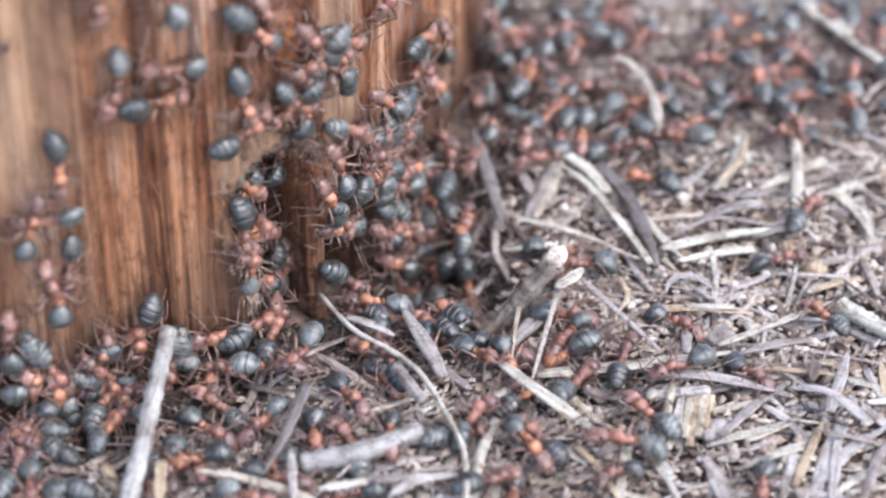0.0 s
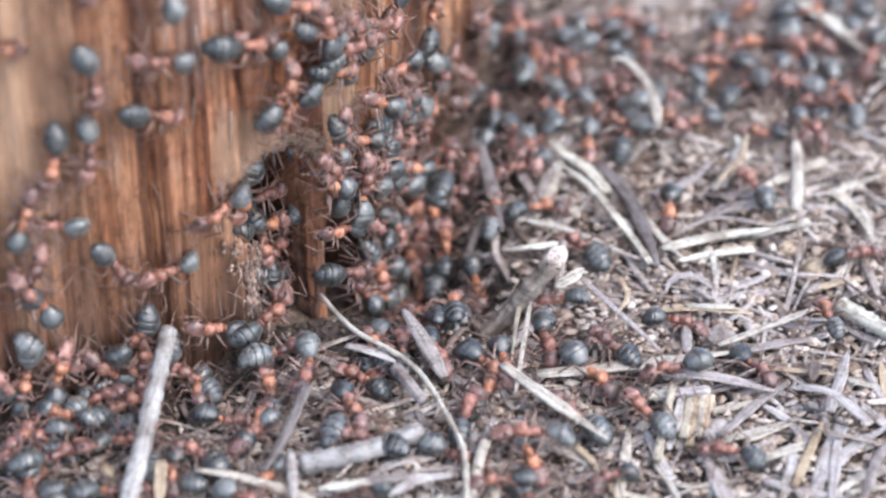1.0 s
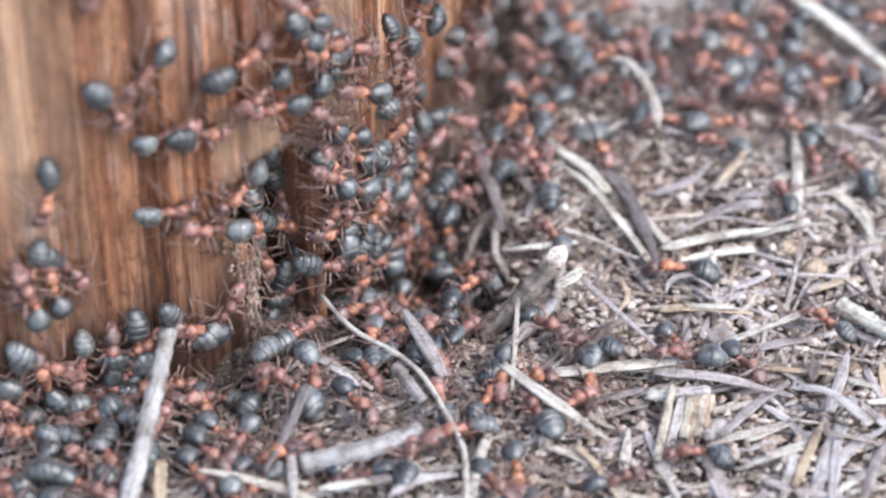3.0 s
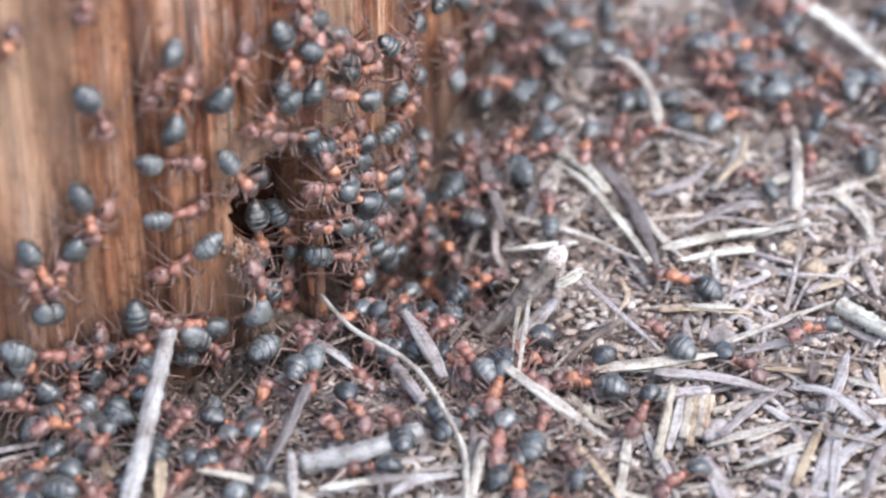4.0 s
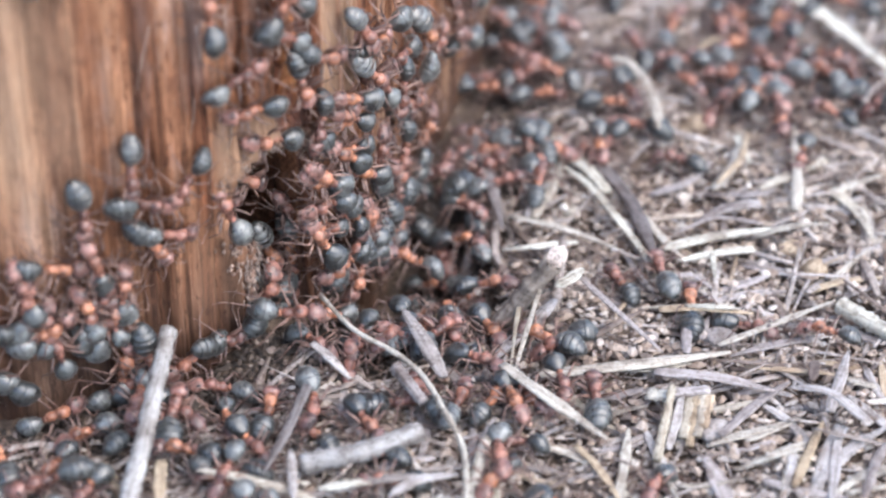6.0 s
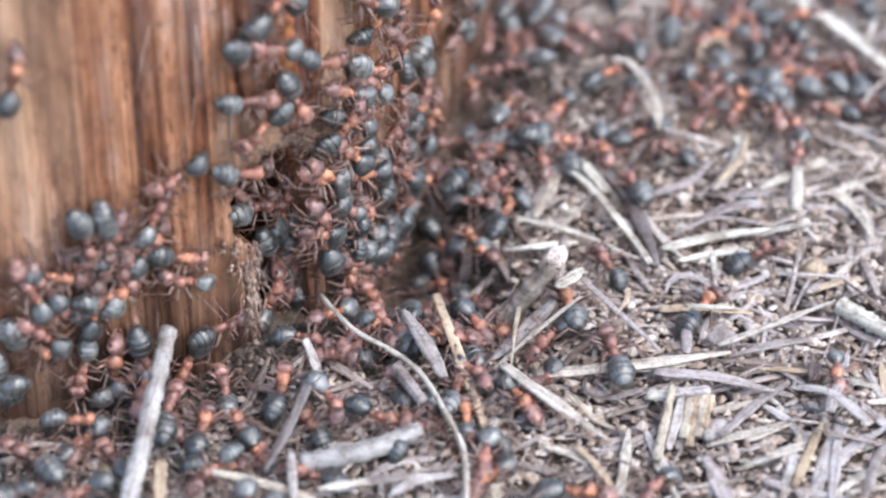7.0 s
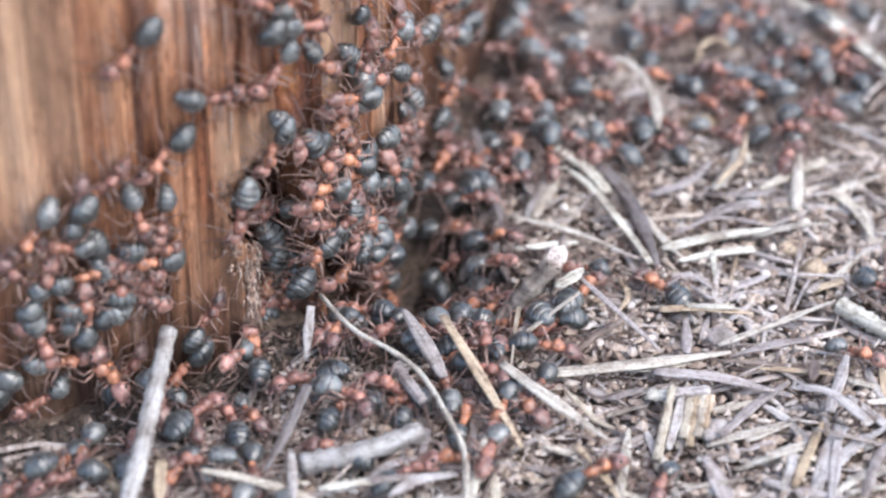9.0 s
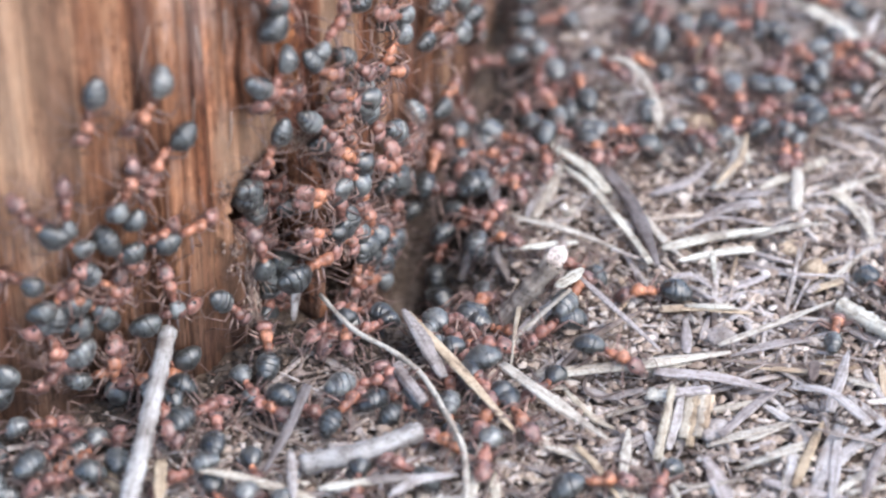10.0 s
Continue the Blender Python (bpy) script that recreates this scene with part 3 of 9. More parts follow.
# needles and twigs that lie on top: kind, width, then points along each in millimetres
needle("white", 1.25, (9.8, 15.1, 2.3), (10.6, 12.7, 2.1), (13.4, 9.7, 1.9), (15.1, 6.4, 1.6))
needle("white", 0.85, (10.8, 10.2, 2.1), (13.3, 6.8, 2.3), (15.9, 1.4, 2.2), (18.4, -4.8, 2.2))
needle("dun", 1.45, (14.5, 10.6, 1.8), (16.9, 6.4, 1.3), (18.1, -0.3, 2.3), (19.0, -5.3, 2.3))
needle("pale", 0.92, (18.2, 2.2, 1.9), (19.8, -0.9, 1.7), (21.1, -4.2, 2.4))
needle("white", 1.18, (19.5, -2.6, 2.1), (24.1, -0.7, 1.9), (29.6, 0.3, 2.1))
needle("white", 0.99, (20.8, -4.8, 2.4), (24.5, -2.6, 1.6), (27.9, -1.5, 1.2))
needle("pale", 0.74, (6.0, 3.2, 1.3), (10.0, 1.0, 1.9), (13.0, -0.4, 1.7), (15.9, -3.3, 2.3))
needle("white", 0.82, (5.3, -1.0, 0.7), (8.4, -2.0, 1.9), (12.1, -0.6, 1.3))
needle("dun", 1.35, (2.9, 15.2, 2.5), (4.2, 8.7, 1.9), (5.4, 1.4, 1.2))
needle("grey", 1.15, (6.1, 12.8, 1.5), (7.6, 8.6, 1.3), (8.6, 6.6, 0.8))
needle("pale", 1.05, (11.4, 12.6, 1.6), (9.7, 6.8, 1.3), (8.3, 3.4, 1.0))
needle("pale", 1.05, (16.0, 24.0, 4.6), (17.8, 23.3, 4.6), (19.3, 19.9, 4.6), (20.0, 15.9, 4.6), (20.0, 12.3, 4.6))
needle("tan", 0.80, (24.6, 26.3, 2.4), (25.4, 29.1, 2.6), (26.9, 30.1, 2.7), (28.1, 29.4, 2.4))
needle("white", 1.85, (34.7, 37.9, 3.2), (38.9, 32.1, 3.0), (43.6, 23.4, 3.2))
needle("pale", 0.74, (23.5, -16.0, 2.1), (28.5, -13.2, 2.1), (34.2, -9.7, 1.9))
needle("pale", 1.29, (7.9, -19.6, 1.9), (16.0, -19.1, 2.5), (24.5, -16.6, 1.8))
needle("grey", 1.15, (17.8, -19.6, 2.2), (22.9, -20.3, 2.2), (27.8, -22.1, 2.2))
needle("tan", 0.85, (18.7, -11.3, 2.2), (22.5, -11.6, 2.6), (26.9, -11.9, 2.2))
needle("white", 0.6, (20.9, -11.2, 2.6), (23.2, -11.8, 2.9), (25.7, -11.7, 2.6))
needle("tan", 0.68, (28.6, 14.9, 2.2), (27.5, 9.6, 3.2), (25.1, 6.3, 2.7))
needle("grey", 0.97, (21.0, -11.7, 1.7), (20.9, -14.4, 1.8), (20.7, -17.2, 2.2))
needle("grey", 0.62, (19.4, -9.2, 2.3), (20.1, -7.5, 2.5), (21.9, -6.9, 2.5), (23.5, -8.3, 2.2))
needle("lilac", 1.05, (34.4, -17.4, 2.6), (33.0, -22.4, 3.5), (31.8, -26.0, 3.3))
needle("dark", 1.05, (31.5, -18.6, 2.4), (31.0, -20.8, 2.3))
needle("lilac", 1.0, (28.8, -22.2, 2.8), (32.1, -23.9, 3.6), (35.0, -27.5, 3.3))
needle("grey", 0.95, (29.3, -20.1, 1.6), (26.2, -23.0, 1.6), (22.8, -27.5, 2.1))
needle("lilac", 0.85, (20.0, -22.1, 2.5), (19.4, -25.1, 1.9), (18.5, -28.1, 1.1))
needle("pale", 1.19, (4.9, -20.5, 3.8), (8.7, -24.9, 3.9), (13.4, -29.2, 3.2))
needle("dun", 0.95, (-11.2, -23.8, 4.3), (-12.7, -27.9, 3.1), (-14.3, -33.3, 3.4))
needle("tan", 1.08, (-22.6, -32.5, 3.9), (-22.4, -37.6, 4.0))
needle("tan", 1.17, (-27.7, -30.5, 1.8), (-25.3, -35.2, 1.4))
needle("lilac", 0.93, (-12.4, -29.8, 2.6), (-11.8, -37.1, 3.6))
needle("lilac", 1.45, (-3.4, -14.0, 4.4), (-1.7, -17.7, 4.2), (0.1, -21.5, 3.2))
twig(1.15, 0.85, (-3.9, -20.6, 3.4), (-2.8, -23.1, 3.8), (-1.6, -24.9, 3.4), mat=GREY, label="short grey broken piece of twig in the litter")
needle("grey", 0.87, (-0.4, -17.1, 1.2), (0.8, -18.8, 1.1), (2.3, -21.3, 1.7))
needle("lilac", 0.94, (26.5, -22.4, 1.2), (28.7, -24.4, 0.9), (30.1, -28.4, 1.7))
needle("tan", 0.94, (31.4, -25.7, 2.0), (29.8, -29.7, 2.2), (28.1, -34.1, 2.5))
needle("pale", 0.92, (23.7, -31.0, 1.4), (27.0, -29.7, 1.9), (29.7, -28.1, 1.8))
needle("lilac", 1.02, (32.4, -27.6, 1.9), (31.8, -31.1, 1.6), (30.9, -35.7, 2.2))
needle("grey", 1.67, (21.5, -29.4, 1.4), (22.3, -31.8, 1.0), (23.0, -34.4, 0.7))
needle("tan", 0.75, (10.8, -28.1, 1.6), (12.6, -31.4, 2.0), (14.3, -35.0, 1.5))
needle("pale", 0.93, (15.4, -25.4, 1.0), (14.8, -29.8, 1.1), (14.0, -34.8, 1.3))
needle("pale", 0.67, (17.4, -28.9, 0.3), (18.4, -31.7, 0.6), (19.1, -34.5, 1.1))
needle("grey", 0.85, (4.4, -24.9, 1.8), (3.1, -28.1, 1.4), (2.1, -31.1, 1.7))
needle("pale", 0.92, (3.9, -29.7, 1.5), (4.3, -34.9, 1.5))
needle("lilac", 1.15, (28.7, -35.2, 2.0), (32.0, -30.2, 1.4), (34.7, -27.0, 1.7))
needle("pale", 0.82, (26.9, -35.2, 1.8), (27.9, -32.3, 2.2), (28.5, -28.2, 1.5))
needle("grey", 0.99, (33.8, -34.5, 1.7), (35.2, -30.4, 1.6), (36.6, -28.0, 2.0))
needle("pale", 1.07, (30.8, -34.8, 1.7), (34.2, -31.4, 1.3), (36.5, -31.1, 1.7))
needle("lilac", 0.95, (33.8, -22.5, 2.1), (35.5, -24.2, 1.7), (37.2, -27.3, 1.9))
needle("pale", 0.78, (33.7, -19.8, 1.7), (35.4, -20.8, 1.9), (38.1, -20.9, 1.0))
needle("tan", 0.61, (25.8, -17.3, 0.8), (29.5, -18.6, 1.5), (33.3, -18.9, 1.3))
needle("grey", 0.88, (24.5, -16.2, 1.0), (28.4, -15.1, 1.4), (32.5, -13.7, 1.0))
needle("pale", 1.30, (35.6, 6.3, 2.0), (37.9, 3.8, 1.3), (38.5, -1.1, 1.9))
needle("pale", 1.12, (29.0, 5.5, 2.7), (32.2, 8.9, 1.8), (35.7, 11.4, 1.7))
needle("grey", 0.94, (24.3, 6.8, 1.0), (28.2, 5.3, 2.2), (31.0, 7.2, 1.7))
needle("lilac", 0.88, (37.1, 17.5, 1.7), (39.4, 16.2, 1.4), (42.3, 13.8, 1.3))
needle("grey", 0.94, (28.3, 40.0, 1.6), (29.2, 35.6, 1.3), (29.6, 31.6, 1.3))
needle("pale", 0.74, (27.8, 0.2, 1.2), (31.3, 0.5, 2.2), (35.1, 1.5, 1.8))
needle("grey", 0.98, (20.1, -8.5, 1.3), (23.6, -7.9, 1.2), (28.9, -4.8, 0.7))
needle("grey", 0.89, (22.5, -9.3, 1.1), (27.1, -7.7, 1.0), (30.8, -6.3, 0.2))
needle("pale", 1.15, (33.1, 15.9, 2.4), (32.8, 9.3, 2.4), (32.0, 2.7, 2.4))
needle("grey", 1.04, (19.1, 7.5, 0.5), (22.8, 8.6, 1.3), (25.0, 11.0, 1.8))
needle("grey", 0.84, (22.9, 2.7, 0.9), (26.0, 4.0, 1.9), (29.1, 3.6, 2.1))
needle("pale", 0.96, (40.7, 9.5, 1.3), (37.3, 7.6, 1.4), (35.6, 5.9, 1.3))
needle("grey", 1.10, (32.6, -3.4, 0.8), (36.2, -2.7, 1.2), (40.6, 0.1, 0.7))
needle("tan", 0.91, (31.8, -6.8, 0.3), (34.7, -6.4, 1.2), (38.8, -5.8, 1.4))
needle("grey", 0.99, (34.3, -11.0, 0.6), (36.9, -13.4, 0.6), (38.9, -14.6, 1.3))
needle("lilac", 0.86, (24.5, -21.1, 0.8), (27.0, -20.6, 1.1), (29.3, -21.3, 1.0))
needle("pale", 0.94, (21.5, -23.8, 1.3), (24.3, -23.2, 1.4), (26.6, -22.2, 1.2))
needle("grey", 1.12, (16.9, -20.9, 1.3), (14.1, -21.0, 0.7), (11.7, -20.5, 1.0))
needle("pale", 0.77, (10.3, -20.7, 1.1), (12.6, -23.7, 0.6), (14.4, -25.1, 0.6))
needle("grey", 0.91, (-6.6, -31.5, 0.8), (-3.9, -30.7, 1.9), (-0.6, -29.8, 1.7))
needle("lilac", 0.99, (-8.8, -34.2, 2.1), (-5.6, -33.9, 3.0), (-1.1, -33.9, 3.5))
needle("pale", 1.00, (-19.7, -33.3, 3.6), (-15.5, -33.8, 3.0), (-10.1, -35.8, 2.6))
needle("lilac", 1.07, (-4.3, -36.1, 3.3), (-2.0, -34.5, 3.6), (1.2, -33.3, 3.1))
needle("grey", 0.85, (-2.1, -22.8, 0.5), (-1.4, -26.5, 1.3), (-2.0, -30.7, 1.9))
needle("grey", 0.94, (-8.7, -22.9, 1.1), (-7.4, -25.5, 1.6), (-6.2, -27.9, 1.2))
needle("grey", 0.77, (-8.3, -20.9, 1.3), (-8.6, -24.8, 1.6))
needle("pale", 0.84, (8.1, -28.5, 1.8), (10.0, -28.7, 1.3), (11.8, -30.2, 1.5))
needle("grey", 0.76, (6.8, -26.3, 1.7), (9.2, -25.0, 1.4), (11.2, -22.5, 0.8))
needle("grey", 0.6, (11.7, -9.6, 4.6), (15.0, -14.1, 4.2), (18.6, -18.3, 3.2))
needle("grey", 0.62, (22.2, -14.3, 1.3), (23.1, -11.4, 1.5))
needle("tan", 0.79, (32.1, -16.9, 1.1), (34.5, -17.5, 0.9), (37.2, -18.4, 1.0))
needle("grey", 1.01, (26.6, -2.7, 0.3), (29.5, -4.0, 0.7), (32.5, -4.6, 0.5))
needle("pale", 0.93, (24.9, -27.7, 1.7), (27.4, -25.6, 1.1), (29.9, -24.2, 1.1))
needle("grey", 0.91, (25.8, -32.7, 1.9), (28.8, -34.1, 2.0), (32.5, -34.4, 1.6))
needle("tan", 0.79, (37.3, -17.3, 1.4), (37.1, -21.9, 1.5))
needle("lilac", 0.92, (18.7, -31.3, 0.6), (17.5, -27.7, 0.5), (16.7, -25.5, 1.0))
needle("pale", 0.84, (21.6, -28.2, 1.5), (24.4, -27.2, 1.8), (27.5, -25.2, 1.0))
needle("grey", 0.84, (12.8, -28.0, 0.7), (15.2, -27.0, 0.4), (17.6, -25.8, 0.6))
needle("white", 1.25, (9.7, -11.9, 5.2), (11.0, -11.0, 5.4), (12.1, -9.6, 5.4))
needle("pale", 0.52, (14.6, -19.0, 1.8), (18.4, -19.0, 2.0), (22.2, -17.2, 1.4))
needle("pale", 0.50, (25.0, -30.9, 2.0), (27.4, -30.2, 2.4), (29.4, -29.2, 2.2))
needle("lilac", 1.40, (29.7, -35.1, 1.6), (31.1, -29.8, 1.4), (33.0, -25.9, 1.6))
needle("lilac", 0.84, (33.1, -29.2, 1.5), (34.6, -27.7, 1.7), (36.4, -26.5, 2.0))
needle("pale", 0.58, (32.4, -33.9, 1.6), (34.4, -33.4, 1.6), (36.5, -32.8, 1.5))
needle("pale", 0.42, (32.9, -32.5, 1.6), (34.6, -32.0, 1.7), (36.7, -31.4, 1.9))
needle("lilac", 0.90, (27.1, -35.5, 1.9), (28.2, -31.8, 2.3), (28.5, -28.0, 1.7))
needle("grey", 0.46, (20.9, -0.3, 2.1), (24.8, 1.9, 2.1), (28.9, 0.9, 2.2))
needle("lilac", 1.21, (23.7, 3.2, 1.0), (26.0, 3.7, 1.8), (28.9, 4.1, 2.2))
needle("white", 0.54, (23.9, -3.7, 2.4), (23.9, -7.2, 2.4))
needle("grey", 0.76, (2.4, -24.8, 1.5), (2.5, -27.1, 1.1), (2.2, -30.6, 1.2))
needle("grey", 0.50, (5.4, -29.3, 1.8), (7.7, -27.8, 2.0), (10.1, -25.6, 1.5))
needle("grey", 0.75, (3.3, -28.8, 0.8), (7.2, -30.3, 1.1), (10.6, -31.3, 1.1))
needle("lilac", 0.66, (9.9, -32.2, 1.3), (11.7, -31.8, 1.5), (13.4, -30.4, 1.2))
needle("pale", 0.51, (13.6, -23.6, 0.7), (15.4, -23.1, 1.0), (17.2, -23.3, 1.6))
needle("dark", 0.39, (12.3, -19.1, 1.9), (11.9, -21.1, 1.6), (13.1, -21.9, 1.3), (15.2, -21.2, 1.5))
needle("grey", 0.38, (16.9, 10.6, 1.3), (18.0, 12.4, 1.4), (19.4, 13.9, 1.9))
needle("grey", 0.47, (8.9, 5.1, 0.5), (9.9, 5.7, 0.8), (11.5, 6.6, 1.3))
needle("white", 0.87, (27.7, 15.4, 1.7), (28.0, 13.2, 1.7), (28.5, 9.9, 2.4))
needle("pale", 0.44, (17.1, -10.7, 1.9), (20.5, -10.0, 1.5), (24.9, -10.4, 2.0))
needle("grey", 1.03, (19.0, -21.9, 1.5), (21.1, -22.8, 1.1), (23.4, -23.1, 1.1))
needle("grey", 0.67, (23.9, -28.8, 1.4), (25.8, -27.9, 1.2), (27.3, -26.9, 0.9))
needle("pale", 0.58, (19.1, -32.1, 0.7), (21.3, -32.2, 0.9), (25.0, -32.0, 1.5))
needle("pale", 0.66, (13.9, -33.4, 1.3), (15.7, -33.7, 1.0), (17.9, -35.1, 1.4))
needle("lilac", 0.79, (35.9, -17.8, 1.2), (36.4, -21.1, 1.5), (37.1, -23.1, 1.4))
needle("grey", 0.98, (30.3, -11.5, 0.3), (32.8, -10.9, 0.3), (34.4, -10.1, 0.4))
needle("pale", 0.65, (38.3, -1.8, 1.4), (35.9, -4.6, 1.7), (34.2, -6.3, 1.2))
needle("grey", 0.64, (16.0, -1.6, 1.3), (17.8, -6.1, 1.0), (18.6, -8.2, 1.4))
needle("tan", 0.54, (15.6, -5.5, 1.2), (16.2, -8.4, 1.3), (14.9, -12.1, 2.1))
needle("grey", 0.80, (27.9, -10.6, 0.8), (29.8, -11.1, 0.3), (32.2, -12.1, 0.5))
needle("pale", 0.47, (5.7, -20.5, 3.4), (6.4, -12.6, 2.5), (7.4, -8.7, 2.8), (9.5, -6.1, 3.2))
needle("lilac", 1.40, (7.8, 3.9, 0.6), (9.4, 7.9, 1.2), (10.6, 11.3, 1.6))
needle("pale", 1.07, (28.2, 16.4, 1.2), (27.1, 10.6, 1.8), (24.9, 7.0, 1.5))
needle("lilac", 1.45, (9.9, -9.9, 2.2), (6.9, -13.9, 1.8), (4.1, -17.0, 1.2))
twig(1.69, 0.85, (-25.1, -36.9, 2.8), (-23.8, -29.7, 5.6), (-22.8, -20.2, 7.2), mat=WORN, label="pale dead twig with worn bark on the litter")
twig(0.52, 0.8, (1.8, -38.1, 4.5), (1.7, -31.5, 3.8), (0.3, -27.4, 4.2), (-1.8, -21.7, 3.7), (-4.5, -18.5, 3.7), (-7.7, -16.3, 4.2), (-10.6, -11.5, 4.0), mat=PALE, label="pale dead twig with worn bark on the litter")
needle("pale", 0.95, (4.5, -26.1, 2.6), (3.1, -30.9, 3.2), (2.2, -36.0, 2.8))
needle("white", 0.9, (-10.0, -34.5, 2.6), (-6.5, -34.1, 3.0), (-2.8, -33.1, 2.4))
twig(1.85, 0.95, (-11.5, -31.0, 2.1), (-6.5, -30.3, 2.8), (-1.8, -28.1, 3.1), mat=WORN, label="pale dead twig with worn bark on the litter")
twig(1.6, 0.95, (34.6, -10.0, 1.6), (36.3, -11.7, 1.6), (38.7, -14.0, 1.6), mat=WHITE, label="pale dead twig with worn bark on the litter")
cut_twig(1.9, (3.6, -11.7, -0.5), (9.8, -9.8, 6.7), (0.2, -0.7, 0.8))
lump(0.82, 11.8, 4.7, 0.4, PALE, "small white stone grain in the litter")
lump(0.61, 19.3, -4.8, 0.7, PALE, "small white stone grain in the litter")
lump(1.53, 24.4, 18.6, 0.3, TAN, "tan bark crumb in the litter")
lump(1.02, 31.8, 27.2, 0.1, PALE, "small white stone grain in the litter")
lump(1.12, 33.2, -3.6, 0.5, TAN, "tan bark crumb in the litter")
lump(1.33, 22.5, -26.0, 1.1, LILAC, "bluish white stone grain in the litter")
lump(1.23, 24.0, -13.6, 0.8, LILAC, "bluish white stone grain in the litter")
lump(0.82, 21.0, 12.8, 0.2, PALE, "small white stone grain in the litter")
lump(0.82, 24.4, -22.8, 0.4, PALE, "small white stone grain in the litter")
lump(0.72, 17.9, -13.4, 0.7, GREY, "grey stone grain in the litter")
lump(0.92, 31.3, -1.2, 1.0, TAN, "tan bark crumb in the litter")
lump(0.72, 19.2, -21.0, 1.0, PALE, "small white stone grain in the litter")
lump(0.66, 17.9, -25.2, 0.1, PALE, "small white stone grain in the litter")
lump(0.72, 16.3, -6.5, 0.0, PALE, "small white stone grain in the litter")
wood_chip((17.9, -27.4, 0.9), (0.9, 5.2, 1.2), (3.5, -0.4, 0.5))


# ---- ants: forward is +x, the feet stand at z = 0 ----
def lathe(profile, squash, sides=14, drop=None):
    """A body along x from (x, z centre, radius) rows."""
    verts, faces = [], []
    for x, zc, r in profile:
        for k in range(sides):
            a = 2 * math.pi * k / sides
            verts.append((x, math.cos(a) * r, zc + math.sin(a) * r * squash))
    n = len(profile)
    for i in range(n - 1):
        for k in range(sides):
            a, b = i * sides + k, i * sides + (k + 1) % sides
            faces.append((a, a + sides, b + sides, b))
    faces.append(tuple(range(sides)))
    faces.append(tuple(range((n - 1) * sides, n * sides))[::-1])
    return verts, faces


def gaster_mesh(swell, seed):
    """Egg-shaped abdomen of overlapping plates with dark skin showing between them."""
    rows, band = [], []
    edges = (0.0, 0.36, 0.61, 0.81, 1.0)
    for k in range(4):
        for u in (0.0, 0.1, 0.22, 0.5, 0.8, 0.94, 1.0):
            f = edges[k] + (edges[k + 1] - edges[k]) * u
            r = 1.13 * swell * math.sin(math.pi * (f * 0.90 + 0.055)) ** 0.62
            step = 0.06 * u - (0.07 if u < 0.15 and k else 0)
            rows.append((-0.95 - 2.95 * swell * f, 1.62 + 0.18 * math.sin(f * 3.1) - 0.45 * f * f, max(0.05, r * (0.95 + step))))
            band += [0.95 if u < 0.15 and k else 0.55 if u == 1.0 else 0.0] * 20
    v, f = lathe(rows, 0.84, 20)
    v = [(x, y * (1 + 0.10 * noise.noise((x * 0.8, z * 0.7, seed))), z + 0.14 * noise.noise((x * 0.7, y * 0.9, seed + 7))) for x, y, z in v]
    me = mesh_of("gaster", v, f, GASTER)
    me.attributes.new("band", "FLOAT", "POINT").data.foreach_set("value", band)
    return me


def thorax_mesh():
    """Domed fore part, pinched middle and a sloping hump over the waist."""
    rows = [(-0.66, 1.30, 0.14), (-0.58, 1.34, 0.30), (-0.38, 1.44, 0.42), (-0.1, 1.52, 0.46), (0.15, 1.50, 0.41), (0.32, 1.47, 0.37), (0.44, 1.52, 0.43), (0.62, 1.66, 0.55),
            (0.84, 1.74, 0.62), (1.0, 1.74, 0.60), (1.1, 1.72, 0.62), (1.3, 1.68, 0.60), (1.5, 1.58, 0.44), (1.66, 1.5, 0.27), (1.8, 1.47, 0.22)]
    v, f = lathe(rows, 1.0)
    v = [(x, y * (1 + 0.14 * noise.noise((x * 1.6, z * 1.2, 3))), z + 0.10 * noise.noise((x * 1.8, y * 1.5, 5))) for x, y, z in v]
    return mesh_of("thorax", v, f, RUST)


def petiole_mesh():
    v, f = lathe([(-1.0, 1.35, 0.14), (-0.85, 1.5, 0.3), (-0.75, 1.62, 0.36), (-0.66, 1.5, 0.3), (-0.56, 1.36, 0.14)], 1.1, 10)
    return mesh_of("petiole", v, f, RUST)


def head_mesh():
    rows = [(1.68, 1.5, 0.28), (1.74, 1.53, 0.56), (1.9, 1.56, 0.76), (2.2, 1.53, 0.86), (2.55, 1.47, 0.82), (2.9, 1.38, 0.68), (3.2, 1.29, 0.52), (3.38, 1.25, 0.3)]
    v, f = lathe(rows, 0.72)
    for s in (-1, 1):
        base = len(v)
        ev, ef = lathe([(2.05, 1.72, 0.04), (2.12, 1.72, 0.15), (2.28, 1.72, 0.18), (2.44, 1.71, 0.14), (2.5, 1.7, 0.04)], 1.0, 8)
        v += [(x + 0.05, y + s * 0.63, z + 0.06) for x, y, z in ev]
        f += [tuple(i + base for i in q) for q in ef]
    me = mesh_of("head", v, f, HEAD)
    me.materials.append(EYE)
    me.polygons.foreach_set("material_index", [1 if min(me.loops[i].vertex_index for i in p.loop_indices) >= len(rows) * 14 else 0 for p in me.polygons])
    return me


def mandible_mesh(s):
    return mesh_of("mandible", *tube([(3.15, s * 0.34, 1.22), (3.42, s * 0.36, 1.15), (3.62, s * 0.17, 1.1), (3.68, s * 0.03, 1.08)], [0.13, 0.14, 0.1, 0.03], 6), LEG)


